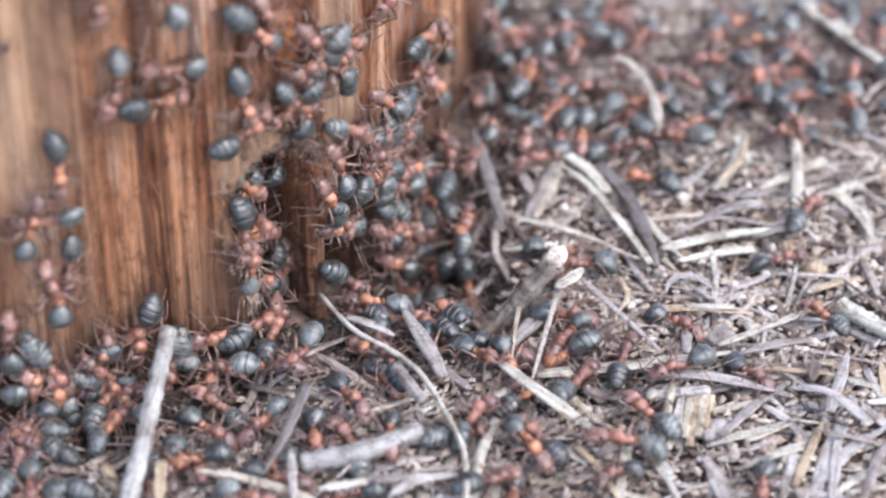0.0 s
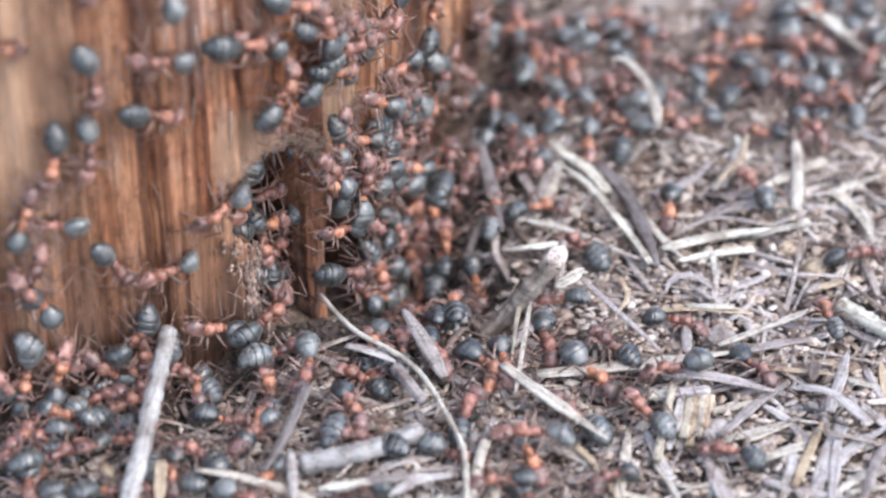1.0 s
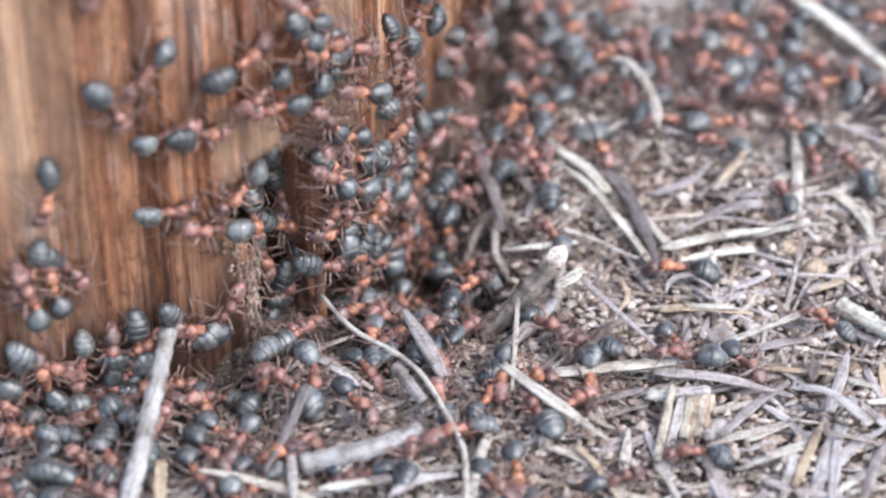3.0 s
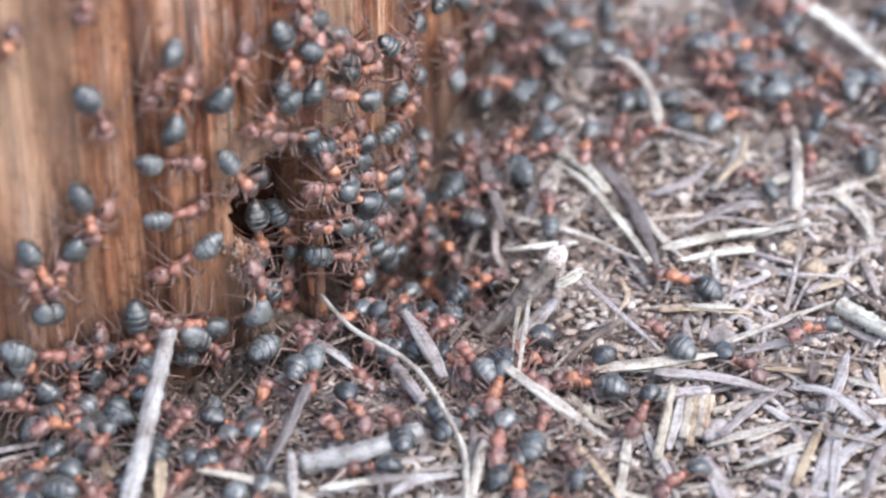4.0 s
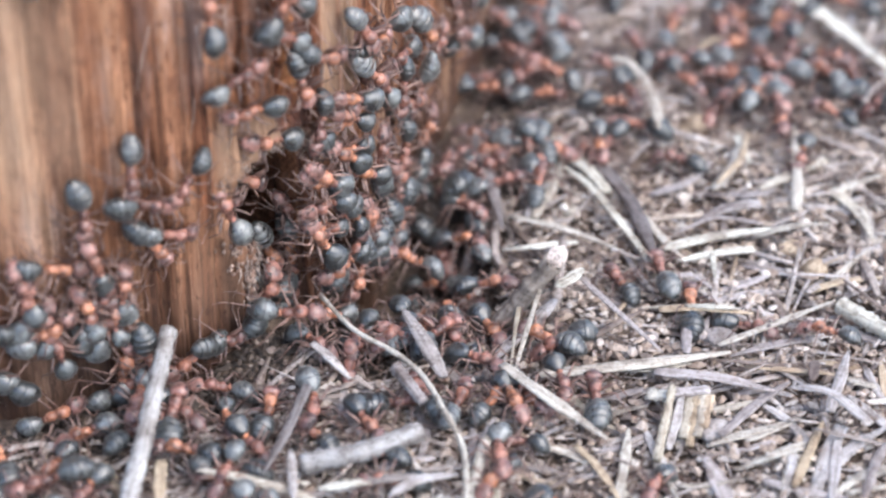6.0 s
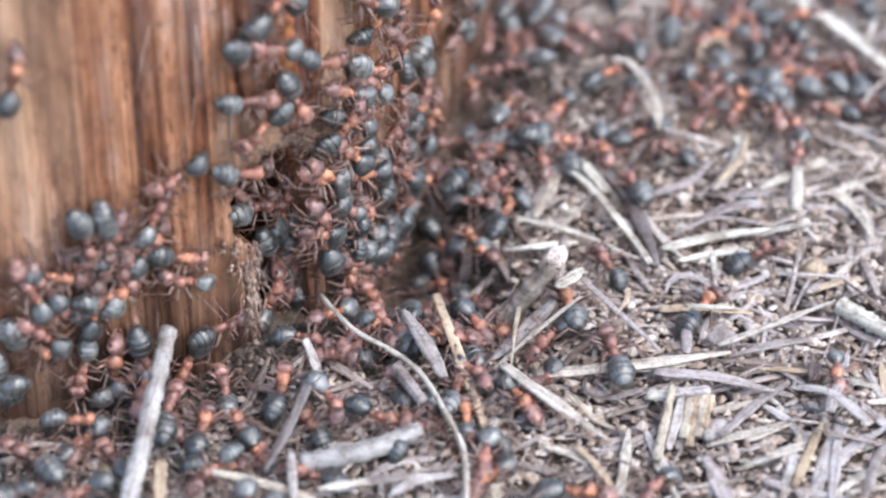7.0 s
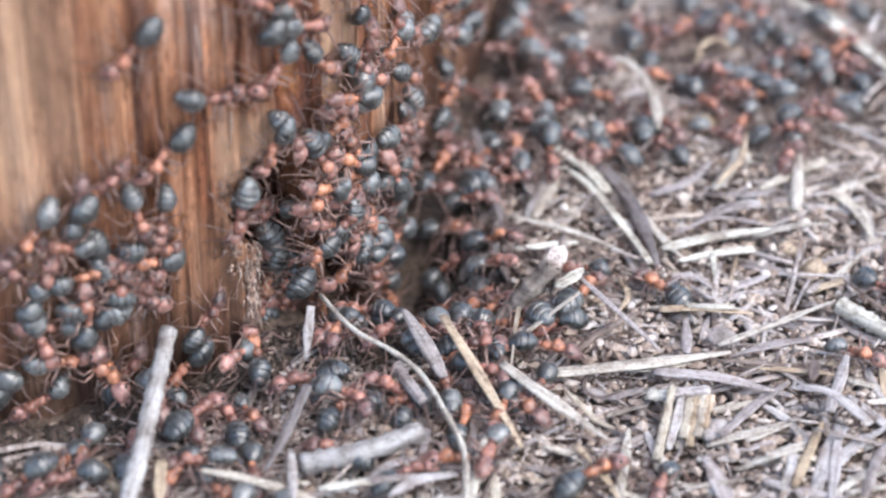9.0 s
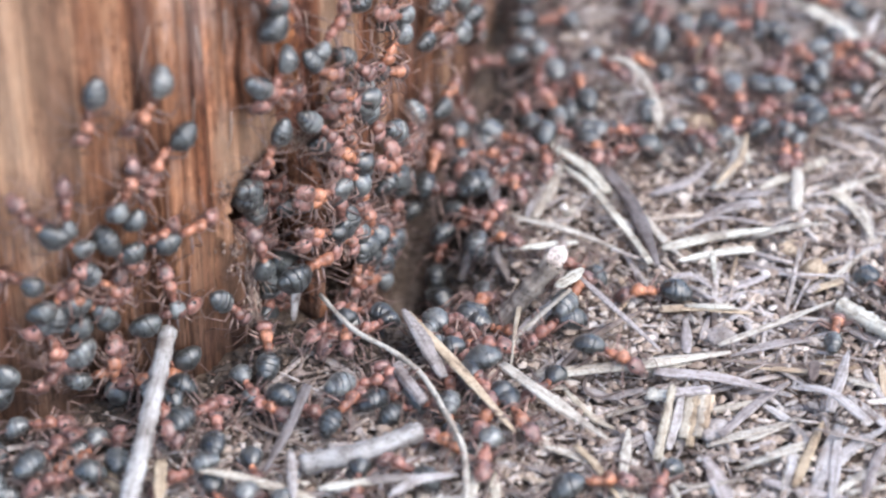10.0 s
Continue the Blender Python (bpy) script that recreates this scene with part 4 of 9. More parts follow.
def antenna_mesh(s, lift):
    # built about its root on the head
    pts = [(0, 0, 0), (0.25, s * 0.55, 0.4 + lift), (0.5, s * 1.1, 0.65 + lift), (0.8, s * 1.1, 0.45 + lift), (1.35, s * 0.95, -0.05 + lift * 0.5), (1.85, s * 0.75, -0.5)]
    return mesh_of("antenna", *tube(pts, [0.055, 0.05, 0.055, 0.05, 0.06, 0.045], 6), LEG)


# root, knee, heel, toe for the fore, middle and hind legs on the positive side
LEG_PLAN = (((1.15, 0.35, 1.25), (1.9, 1.35, 2.0), (2.7, 2.1, 0.35), (3.25, 2.5, 0.0)),
            ((0.75, 0.4, 1.2), (0.75, 1.8, 2.15), (0.6, 2.9, 0.35), (0.5, 3.6, 0.0)),
            ((0.2, 0.38, 1.15), (-0.75, 1.7, 2.3), (-1.9, 2.8, 0.4), (-2.6, 3.4, 0.0)))


def leg_mesh(pair, s):
    """Built about the hip, which is the leg's own origin."""
    root, knee, heel, toe = LEG_PLAN[pair]
    rel = [tuple((a - b) * (s if i == 1 else 1) for i, (a, b) in enumerate(zip(p, root))) for p in (root, knee, heel, toe)]
    r0, r1, r2, r3 = (Vector(p) for p in rel)
    pts = [r0, r0.lerp(r1, 0.35) + Vector((0, 0, 0.08)), r0.lerp(r1, 0.8), r1, r1.lerp(r2, 0.4), r2, r2.lerp(r3, 0.5), r3]
    return mesh_of("leg", *tube(pts, [0.13, 0.14, 0.095, 0.06, 0.07, 0.045, 0.034, 0.026], 6), LEG)


def build_ant(swell, lift):
    ant = tagged(new("ant"), "rust-red ant with a dark grey gaster crawling", "ant", "ants of the colony")
    part("gaster", gaster_mesh(swell, swell * 40 + lift * 9), ant, "dark grey shining gaster")
    part("petiole", PETIOLE, ant)
    part("thorax", THORAX, ant, "rust-red thorax")
    head = part("head", HEAD_MESH, ant, "red head with dark eyes")
    for s in (-1, 1):
        part("mandible", MANDIBLE[s], head)
        feeler = part("antenna", antenna_mesh(s, lift), head, "thin brown antenna")
        feeler.location = (2.95 * MM, s * 0.25 * MM, 1.5 * MM)
    for pair in range(3):
        for s in (-1, 1):
            leg = part("leg", LEG_MESH[pair, s], ant, "thin brown leg")
            x, y, z = LEG_PLAN[pair][0]
            leg.location = (x * MM, y * s * MM, z * MM)
    return ant


PETIOLE, THORAX, HEAD_MESH = petiole_mesh(), thorax_mesh(), head_mesh()
MANDIBLE = {s: mandible_mesh(s) for s in (-1, 1)}
LEG_MESH = {(p, s): leg_mesh(p, s) for p in range(3) for s in (-1, 1)}


def ground_pose(x, y, heading, lift=0.0):
    """An ant on the litter at x, y, heading in degrees from +x."""
    a = radians(heading)
    f = Vector((math.cos(a), math.sin(a), 0))
    rise = (height(x + f.x * 2, y + f.y * 2) - height(x - f.x * 2, y - f.y * 2)) / 4
    f = Vector((f.x, f.y, max(-0.6, min(0.6, rise)))).normalized()
    side = Vector((0, 0, 1)).cross(f).normalized()
    return frame_pose(Vector((x, y, height(x, y) + 0.7 + lift)), f, side)


def post_pose(phi, z, heading, lift=0.0):
    """An ant on the post; heading in degrees from the level line to the right, 90 is upward."""
    a, h = radians(phi), radians(heading)
    out = Vector((math.cos(a), math.sin(a), 0))
    along = Vector((-math.sin(a), math.cos(a), 0))
    f = along * math.cos(h) + Vector((0, 0, 1)) * math.sin(h)
    return frame_pose(on_post(phi, z, 0.3 + lift), f, out.cross(f).normalized())


def frame_pose(p, f, side):
    m = Matrix((f, side, f.cross(side))).transposed().to_4x4()
    m.translation = p * MM
    return m


NUMBER = 272
MASTERS = [build_ant(s, l) for s, l in ((1.0, 0.0), (0.88, 0.35), (1.06, -0.2), (0.94, 0.15), (0.98, 0.25), (0.84, -0.1))]
ANTS = MASTERS + [copy_thing(MASTERS[k % len(MASTERS)], pose(0, 0, 0)) for k in range(NUMBER - len(MASTERS))]
ant_count = [0]


def on_g(t, x, y, heading):
    return t, ground_pose(x, y, heading, LIFT[ant_count[0] % 5])


def on_p(t, phi, z, heading):
    return t, post_pose(phi, z, heading, 0.3 * LIFT[ant_count[0] % 5])


def on_h(t, phi, z, heading):
    return t, post_pose(phi, z, heading, -4.5)


LIFT = (0.0, 0.5, 0.2, 0.9, 0.35)
LABELS = ("rust-red ant with a dark grey gaster on the litter", "rust-red ant with a dark gaster crawling on the post")


def crawl(size, rows):
    """One ant on its way, with legs that step as it goes."""
    k = ant_count[0]
    ant_count[0] += 1
    ant = ANTS[k]
    ant.scale = (size, size, size)
    tagged(ant, LABELS[1] if rows[0][1].to_3x3()[2][2] < 0.5 else LABELS[0])
    rng = random.Random(k)
    # each ant carries its head and gaster a little turned
    for c in ant.children:
        for name, joint, pitch, yaw in (("gaster", (-0.95, 0, 1.5), rng.uniform(-22, 16), rng.gauss(0, 11)), ("head", (1.7, 0, 1.5), rng.uniform(-8, 24), rng.gauss(0, 14))):
            if c.name.startswith(name):
                x, y, z = (v * MM for v in joint)
                c.matrix_basis = pose(x, y, z, rng.uniform(-8, 8), pitch, yaw) @ pose(-x, -y, -z)
    full = [rows[0]]
    for t, m in rows[1:]:
        t0, m0 = full[-1]
        q0, q1 = m0.to_quaternion(), m.to_quaternion()
        n = max(1, int(math.degrees(q0.rotation_difference(q1).angle) // 60) + 1, int((t - t0) // 1.2) + 1)
        for i in range(1, n + 1):
            f = i / n
            mid = q0.slerp(q1, f).to_matrix().to_4x4()
            mid.translation = m0.translation.lerp(m.translation, f)
            if i < n:
                mid = mid @ pose(0, 0, 0, 0, 0, rng.uniform(-12, 12))
                if t - t0 > 0.8:
                    mid.translation += Vector((rng.uniform(-1, 1), rng.uniform(-1, 1), 0)) * 0.6 * MM
            full.append((t0 + (t - t0) * f, mid))
    walk(ant, full)
    # stepping: the legs swing with the way gone, in two sets of three
    way, stamps = [0.0], [0.0]
    for (t0, m0), (t1, m1) in zip(full, full[1:]):
        way.append(way[-1] + (m1.translation - m0.translation).length / MM + 1.2 * (t1 - t0))
        stamps.append(t1)
    ticks = [i / 10 for i in range(101)]
    gone = np.interp(ticks, stamps, way)
    turn = rng.uniform(0, 6.28)
    side = 0
    for leg in [c for c in ant.children if c.name.startswith("leg")]:
        pair, s = side // 2, (-1, 1)[side % 2]
        set_of_three = math.pi * ((pair + side) % 2)
        x, y, z = LEG_PLAN[pair][0]
        side += 1
        steps = []
        for t, g in zip(ticks, gone):
            a = 2 * math.pi * g / 4.6 + turn + set_of_three
            steps.append((t, pose(x * MM, y * s * MM, z * MM, s * max(0, math.cos(a)) * 9, 0, s * (-math.sin(a)) * 17)))
        walk(leg, steps)
    head = [c for c in ant.children if c.name.startswith("head")][0]
    for n, feeler in enumerate(c for c in head.children if c.name.startswith("antenna")):
        s = (-1, 1)[n % 2]
        walk(feeler, [(t, pose(2.95 * MM, s * 0.25 * MM, 1.5 * MM, 0, 14 * math.sin(t * 5.1 + turn + n), 11 * math.sin(t * 3.7 + turn * 2 + n * 2))) for t in ticks[::2]])


def wander(count, seed, spot, place, allowed, pace):
    """Ants that stroll about a stretch of the litter or of the post, with stops on the way."""
    rng = random.Random(seed)
    for _ in range(count):
        a, b = spot(rng)
        heading, t, rows = rng.uniform(-180, 180), 0.0, []
        while True:
            rows.append(place(t, a, b, heading))
            if t >= 10:
                break
            gap = rng.choice((0.5, 0.7, 0.9))
            t = 10.0 if t + gap > 9.6 else t + gap
            way = rng.choice((0.25, 0.8, 1.3)) * pace * gap
            for turn in (rng.gauss(0, 22), 40, -40, 75, -75):
                h = heading + turn
                na, nb = a + way * math.cos(radians(h)), b + way * math.sin(radians(h))
                if allowed(na, nb):
                    a, b, heading = na, nb, h
                    break
            else:
                heading += 60
        crawl(rng.uniform(0.86, 1.02), rows)


def carried(look_name, width, length, rows):
    """A needle that the ants drag about; rows give its two ends."""
    ob = new("conifer_needle", needle_mesh("needle", ((-length / 2, 0, 0), (0, 0, 0.25), (length / 2, 0, 0)), width, LOOKS[look_name][0], 0.42, 10, 0.4, 77))
    tagged(ob, LOOKS[look_name][1].replace("on the litter", "dragged about by ants"), "needle", "needles in the litter")
    keys = []
    for t, x0, y0, z0, x1, y1, z1 in rows:
        a, b = Vector((x0, y0, z0)), Vector((x1, y1, z1))
        f = (b - a).normalized()
        keys.append((t, frame_pose((a + b) / 2, f, Vector((0, 0, 1)).cross(f).normalized())))
    walk(ob, keys)


def carry_needles():
    carried("tan", 0.95, 16.8, [(0, -1.2, -2.0, -6.9, 3.1, -18.0, -1.2), (5.5, -1.2, -2.0, -6.9, 3.1, -18.0, -1.2), (6.9, -0.2, -11.7, 4.2, 3.7, -27.8, 1.4), (7.1, -1.1, -11.5, 4.2, 4.0, -27.2, 1.3), (7.3, -1.2, -10.5, 4.2, 3.9, -26.2, 1.2), (7.6, -2.5, -12.7, 4.2, 4.6, -27.5, 0.8), (8, -3.2, -13.9, 4.2, 4.4, -28.5, 1.0), (8.3, -3.5, -14.2, 4.2, 4.5, -28.6, 1.0), (8.6, -3.3, -14.2, 4.2, 4.8, -28.5, 0.8), (8.9, -0.1, -14.6, 4.2, 6.4, -30.0, 3.0), (9.2, 0.0, -14.6, 4.2, 6.4, -30.1, 3.1), (9.5, -2.9, -12.9, 4.2, 5.5, -27.4, 3.3), (10, -3.1, -14.2, 4.2, 5.9, -28.4, 3.2)])
    carried("lilac", 0.85, 4.7, [(0, -8.3, -14.0, 3.6, -4.1, -16.3, 3.4), (0.5, -8.2, -17.3, 3.6, -3.7, -18.8, 3.4), (1, -8.2, -17.8, 3.6, -3.9, -19.8, 3.4), (1.5, -9.7, -18.0, 3.6, -5.6, -20.2, 3.4), (2, -11.3, -20.1, 3.6, -6.8, -21.1, 3.4), (2.5, -10.6, -20.7, 3.6, -6.7, -23.3, 3.4), (4, -10.8, -17.2, 3.6, -7.6, -20.6, 3.4), (4.5, -11.7, -19.6, 3.6, -7.7, -21.9, 3.4), (5, -10.8, -17.9, 3.6, -7.3, -20.9, 3.4), (5.5, -11.0, -17.9, 3.6, -7.5, -21.0, 3.4), (7, -11.5, -19.9, 6.0, -10.0, -21.7, 2.0), (7.5, -13.3, -19.8, 6.0, -11.3, -21.2, 2.0), (8, -13.2, -16.0, 5.5, -12.2, -19.4, 2.5), (8.5, -14.3, -15.4, 5.4, -12.7, -18.9, 2.6), (9, -11.2, -15.1, 5.7, -11.6, -18.4, 2.3), (10, -12.4, -9.9, 5.8, -12.9, -12.8, 2.2)])
    carried("pale", 0.45, 11.5, [(0, 10.0, -11.1, 4.3, 7.4, -22.3, 3.5), (1, 7.5, -12.7, 4.2, 6.0, -24.0, 3.6), (2.5, 6.3, -12.3, 4.2, 5.7, -23.8, 3.6), (4.5, 8.2, -11.7, 4.2, 6.5, -23.1, 3.6), (5, 8.7, -11.6, 4.3, 6.9, -22.9, 3.5), (5.5, 7.4, -11.4, 4.2, 6.4, -22.8, 3.6), (7.5, 10.4, -14.1, 4.0, 4.7, -16.8, 0.9), (10, 9.5, -12.9, 4.0, 4.1, -16.9, 0.9)])


# ---- motion: each row is seconds, then on_g: x, y, heading on the ground, on_p: angle, height, heading on the post, on_h: the same in its hollow ----
def motions():
    crawl(0.88, [on_p(0, -57.0, 39.1, 109), on_p(0.5, -57.2, 39.4, 99), on_p(1, -56.9, 39.9, 100), on_p(1.5, -57.4, 40.8, 102), on_p(2, -57.5, 42.8, 102), on_p(4, -59.0, 46.0, 95), on_p(10, -60.0, 50.0, 90)])
    crawl(0.92, [on_p(0, -61.4, 32.2, -108), on_p(0.5, -63.5, 28.6, -114), on_p(1, -64.0, 26.8, -98), on_p(1.5, -63.2, 26.3, -88), on_p(2, -62.2, 24.9, -66), on_p(2.5, -58.5, 27.3, 17), on_p(4, -57.4, 23.7, -18), on_p(4.5, -56.0, 25.2, -30), on_p(5, -53.4, 28.3, 7), on_p(5.5, -52.4, 30.1, 21), on_p(7, -50.6, 27.2, -17), on_p(7.5, -47.1, 27.3, -26), on_p(8, -46.2, 25.3, -44), on_p(8.5, -47.1, 23.1, -75), on_p(9, -46.9, 21.9, -68), on_p(9.5, -45.3, 22.2, -50), on_p(10, -43.6, 20.8, -54)])
    crawl(0.89, [on_p(0, -58.2, 29.8, -9), on_p(0.5, -58.2, 30.0, -11), on_p(1, -58.4, 28.6, -26), on_p(1.5, -57.8, 28.1, -26), on_p(2, -56.6, 26.1, -39), on_p(2.5, -54.7, 24.0, -42), on_p(4, -56.5, 29.0, 64), on_p(4.5, -53.5, 34.0, 26), on_p(5, -51.8, 37.6, 51), on_p(5.5, -55.8, 38.7, 143), on_p(7, -50.2, 31.5, -36), on_p(7.5, -48.3, 33.1, 8), on_p(8, -51.7, 35.0, 156), on_p(8.5, -57.9, 34.5, -171), on_p(9, -60.1, 34.9, -136), on_p(9.5, -61.9, 33.0, -139), on_p(10, -63.8, 30.1, -106)])
    crawl(0.90, [on_p(0, -56.7, 32.5, 168), on_p(0.5, -56.8, 33.8, 168), on_p(1, -57.6, 33.5, 162), on_p(1.5, -57.7, 33.5, 162), on_p(2, -58.5, 33.8, 164), on_p(2.5, -59.0, 33.1, -155), on_p(4, -57.9, 32.1, -122), on_p(4.5, -59.0, 31.1, -122), on_p(5, -60.5, 27.8, -121), on_p(5.5, -60.8, 25.8, -103), on_p(6.2, -61.1, 22.6, -90), on_p(7, -63.4, 18.2, -84), on_p(7.5, -63.0, 21.5, -20), on_p(8, -61.2, 25.7, 18), on_p(8.5, -60.2, 29.0, 14), on_p(9, -53.8, 28.7, -10), on_p(9.5, -51.0, 28.5, -13), on_p(10, -48.1, 27.0, -26)])
    crawl(0.93, [on_p(0, -66.5, 25.8, -94), on_p(0.5, -66.2, 26.1, -93), on_p(1, -66.9, 26.6, -107), on_p(1.5, -67.3, 26.3, -108), on_p(2, -68.3, 24.6, -109), on_p(2.5, -68.3, 24.2, -111), on_p(7, -57.2, 14.0, -28), on_p(7.5, -57.7, 16.5, 39), on_p(8, -57.3, 14.7, 2), on_p(8.5, -58.7, 14.2, 161), on_p(9, -59.8, 14.3, 159), on_p(9.5, -61.0, 15.8, 139), on_p(10, -56.5, 16.5, 11)])
    crawl(0.94, [on_p(0, -67.9, 21.3, 177), on_p(0.5, -67.6, 20.8, 175), on_p(1, -67.5, 20.6, 165), on_p(1.5, -66.7, 20.1, 163), on_p(2, -65.2, 20.4, 162), on_p(2.5, -58.0, 18.8, 0), on_p(4, -57.1, 18.4, -5), on_p(4.5, -57.1, 18.6, -3), on_p(5, -57.0, 17.4, -3), on_p(5.5, -57.7, 16.0, -36), on_p(7, -59.1, 18.8, 57), on_p(7.5, -58.2, 21.1, 56), on_p(8, -54.6, 27.1, 52), on_p(8.5, -47.7, 30.9, 11), on_p(9, -44.9, 31.8, -22), on_p(9.5, -44.1, 32.2, -42), on_p(10, -42.3, 29.8, 37)])
    crawl(0.84, [on_p(0, -66.5, 16.1, -102), on_p(0.5, -64.5, 16.4, -73), on_p(4, -55.2, 3.5, -54), on_p(4.5, -55.1, 3.6, -46), on_g(5, -18.0, -17.5, -37), on_p(5.5, -54.3, 3.3, -40), on_p(7, -54.3, 5.3, -1), on_p(7.5, -54.0, 3.9, -1), on_p(8, -55.1, 4.7, 1), on_p(8.5, -55.6, 6.4, 44), on_p(9, -55.6, 6.7, 44), on_p(9.5, -53.2, 9.2, 47), on_p(10, -53.1, 6.8, -55)])
    crawl(0.95, [on_p(0, -69.2, 20.7, 68), on_p(0.5, -69.7, 21.3, 68), on_p(1, -69.7, 21.7, 67), on_p(1.5, -69.8, 22.4, 66), on_p(2, -66.8, 22.0, 8), on_p(2.5, -69.9, 16.1, -130), on_p(5.5, -67.9, 16.8, -21), on_p(7.5, -66.8, 14.7, -36), on_p(8, -62.3, 11.8, -46), on_p(8.5, -64.6, 13.9, 4), on_p(9, -65.4, 14.9, 4), on_p(10, -65.5, 12.1, 129)])
    crawl(0.98, [on_p(0, -49.8, 33.4, -54), on_p(4, -52.1, 30.4, 56), on_p(4.5, -49.9, 33.6, 55), on_p(5, -48.2, 35.1, 38), on_p(10, -47.0, 35.1, 53)])
    crawl(0.85, [on_p(0, -48.8, 33.8, 102), on_p(4, -48.6, 25.3, -118), on_p(4.5, -51.2, 25.2, -150), on_p(5, -53.0, 24.1, -147), on_p(5.5, -54.9, 21.2, -121), on_p(7, -57.1, 22.0, -164), on_p(7.5, -56.9, 22.1, -164), on_p(8, -56.7, 22.5, -155), on_p(8.5, -58.7, 19.3, -125), on_p(9, -58.6, 18.2, -103), on_p(9.5, -61.0, 18.0, -126), on_p(10, -59.9, 20.6, 64)])
    crawl(0.94, [on_p(0, -51.2, 27.2, -71), on_p(0.5, -50.6, 35.1, 59), on_p(1, -46.1, 34.3, -24), on_p(1.5, -43.9, 31.2, 119), on_p(2, -45.1, 29.9, 118), on_p(2.5, -43.6, 27.9, 103), on_p(4.5, -45.2, 27.9, 76), on_p(5, -48.2, 25.4, -152), on_p(5.5, -50.3, 26.1, 108), on_h(7, -42.8, 12.2, -100), on_h(7.5, -46.9, 13.2, -126), on_p(8, -53.3, 18.6, 170), on_p(9, -58.2, 24.4, -140), on_p(10, -58.1, 24.5, -140)])
    crawl(0.91, [on_p(0, -46.3, 24.9, -38), on_p(0.5, -43.4, 30.3, -14), on_p(10, -43.5, 26.7, -39)])
    crawl(0.93, [on_p(0, -51.1, 24.2, 20), on_p(0.5, -48.3, 24.2, 10), on_p(1, -47.6, 26.4, 51), on_p(1.5, -45.1, 31.1, 38), on_p(2, -43.9, 34.5, 52), on_p(2.5, -44.4, 30.8, -61), on_p(4, -46.9, 29.8, -71), on_p(4.5, -45.2, 29.8, -43), on_p(5, -45.6, 30.3, -43), on_p(5.5, -46.2, 27.7, -84), on_p(7, -46.3, 24.9, -65), on_p(7.5, -44.2, 22.1, -37), on_p(8, -42.1, 20.5, -38), on_p(8.5, -44.4, 19.0, -83), on_p(9, -44.0, 18.0, -63), on_p(10, -32.1, 8.8, 129)])
    crawl(0.92, [on_h(0, -48.7, 14.0, -123), on_h(0.5, -48.3, 13.7, -125), on_p(1, -53.7, 17.6, -163), on_p(1.5, -51.7, 18.5, -163), on_p(2, -54.2, 20.1, -161), on_p(2.5, -52.3, 18.5, -171), on_p(4, -52.0, 20.2, -59), on_p(4.5, -52.3, 20.3, -59), on_p(5, -52.8, 18.5, -59), on_h(5.5, -48.1, 15.5, -43), on_p(7, -51.4, 20.4, -16), on_p(7.5, -51.1, 19.7, -16), on_p(8, -58.3, 19.1, 179), on_p(8.5, -62.3, 21.5, 154), on_p(9, -60.6, 19.3, -75), on_p(9.5, -61.4, 17.7, -75), on_p(10, -61.4, 22.1, 68)])
    crawl(0.94, [on_p(0, -51.8, 13.9, -88), on_h(0.5, -47.3, 13.1, 10), on_h(4.5, -41.8, 10.8, -122), on_h(10, -40.9, 12.2, -127)])
    crawl(1.00, [on_p(0, -44.1, 28.2, -161), on_p(0.5, -39.1, 27.8, -27), on_g(4, 4.6, 35.4, -34), on_p(4.5, -24.1, 18.5, -62), on_p(5, -24.7, 19.1, -61), on_p(5.5, -30.7, 21.6, -163), on_p(7, -36.2, 29.0, 138), on_p(7.5, -36.6, 28.2, 125), on_p(8, -37.6, 23.1, -129), on_p(9, -37.3, 24.4, 58), on_p(10, -36.1, 16.9, -66)])
    crawl(0.93, [on_p(0, -42.0, 26.1, 135), on_p(0.5, -39.9, 27.0, 108), on_p(1, -38.2, 27.2, 113), on_p(1.5, -38.4, 28.2, 112), on_p(2, -38.7, 30.2, 113), on_p(2.5, -34.6, 20.1, -135), on_p(4, -11.2, 13.7, -32), on_p(4.5, -18.3, 15.7, -45), on_p(5, -19.6, 14.0, -63), on_p(5.5, -18.0, 14.0, 27), on_p(10, -33.5, 3.0, 119)])
    crawl(0.98, [on_p(0, -40.0, 18.6, -38), on_p(0.5, -40.5, 27.0, 7), on_p(5.5, -39.3, 26.8, -69), on_p(7, -33.1, 27.4, -25), on_p(7.5, -28.4, 22.9, -9), on_p(8, -28.8, 23.1, -10), on_p(8.5, -27.0, 20.9, -57), on_p(9, -26.1, 19.9, -58), on_p(9.5, -27.0, 20.9, -57), on_p(10, -31.1, 24.4, 147)])
    crawl(0.86, [on_p(0, -45.3, 24.0, 80), on_p(0.5, -41.8, 24.9, 10), on_p(1, -41.8, 17.7, -88), on_p(1.5, -43.6, 15.5, -103), on_p(2, -44.8, 15.3, -103), on_p(2.5, -43.4, 15.3, -83), on_p(4.5, -40.9, 19.4, 22), on_p(10, -41.7, 20.3, 29)])
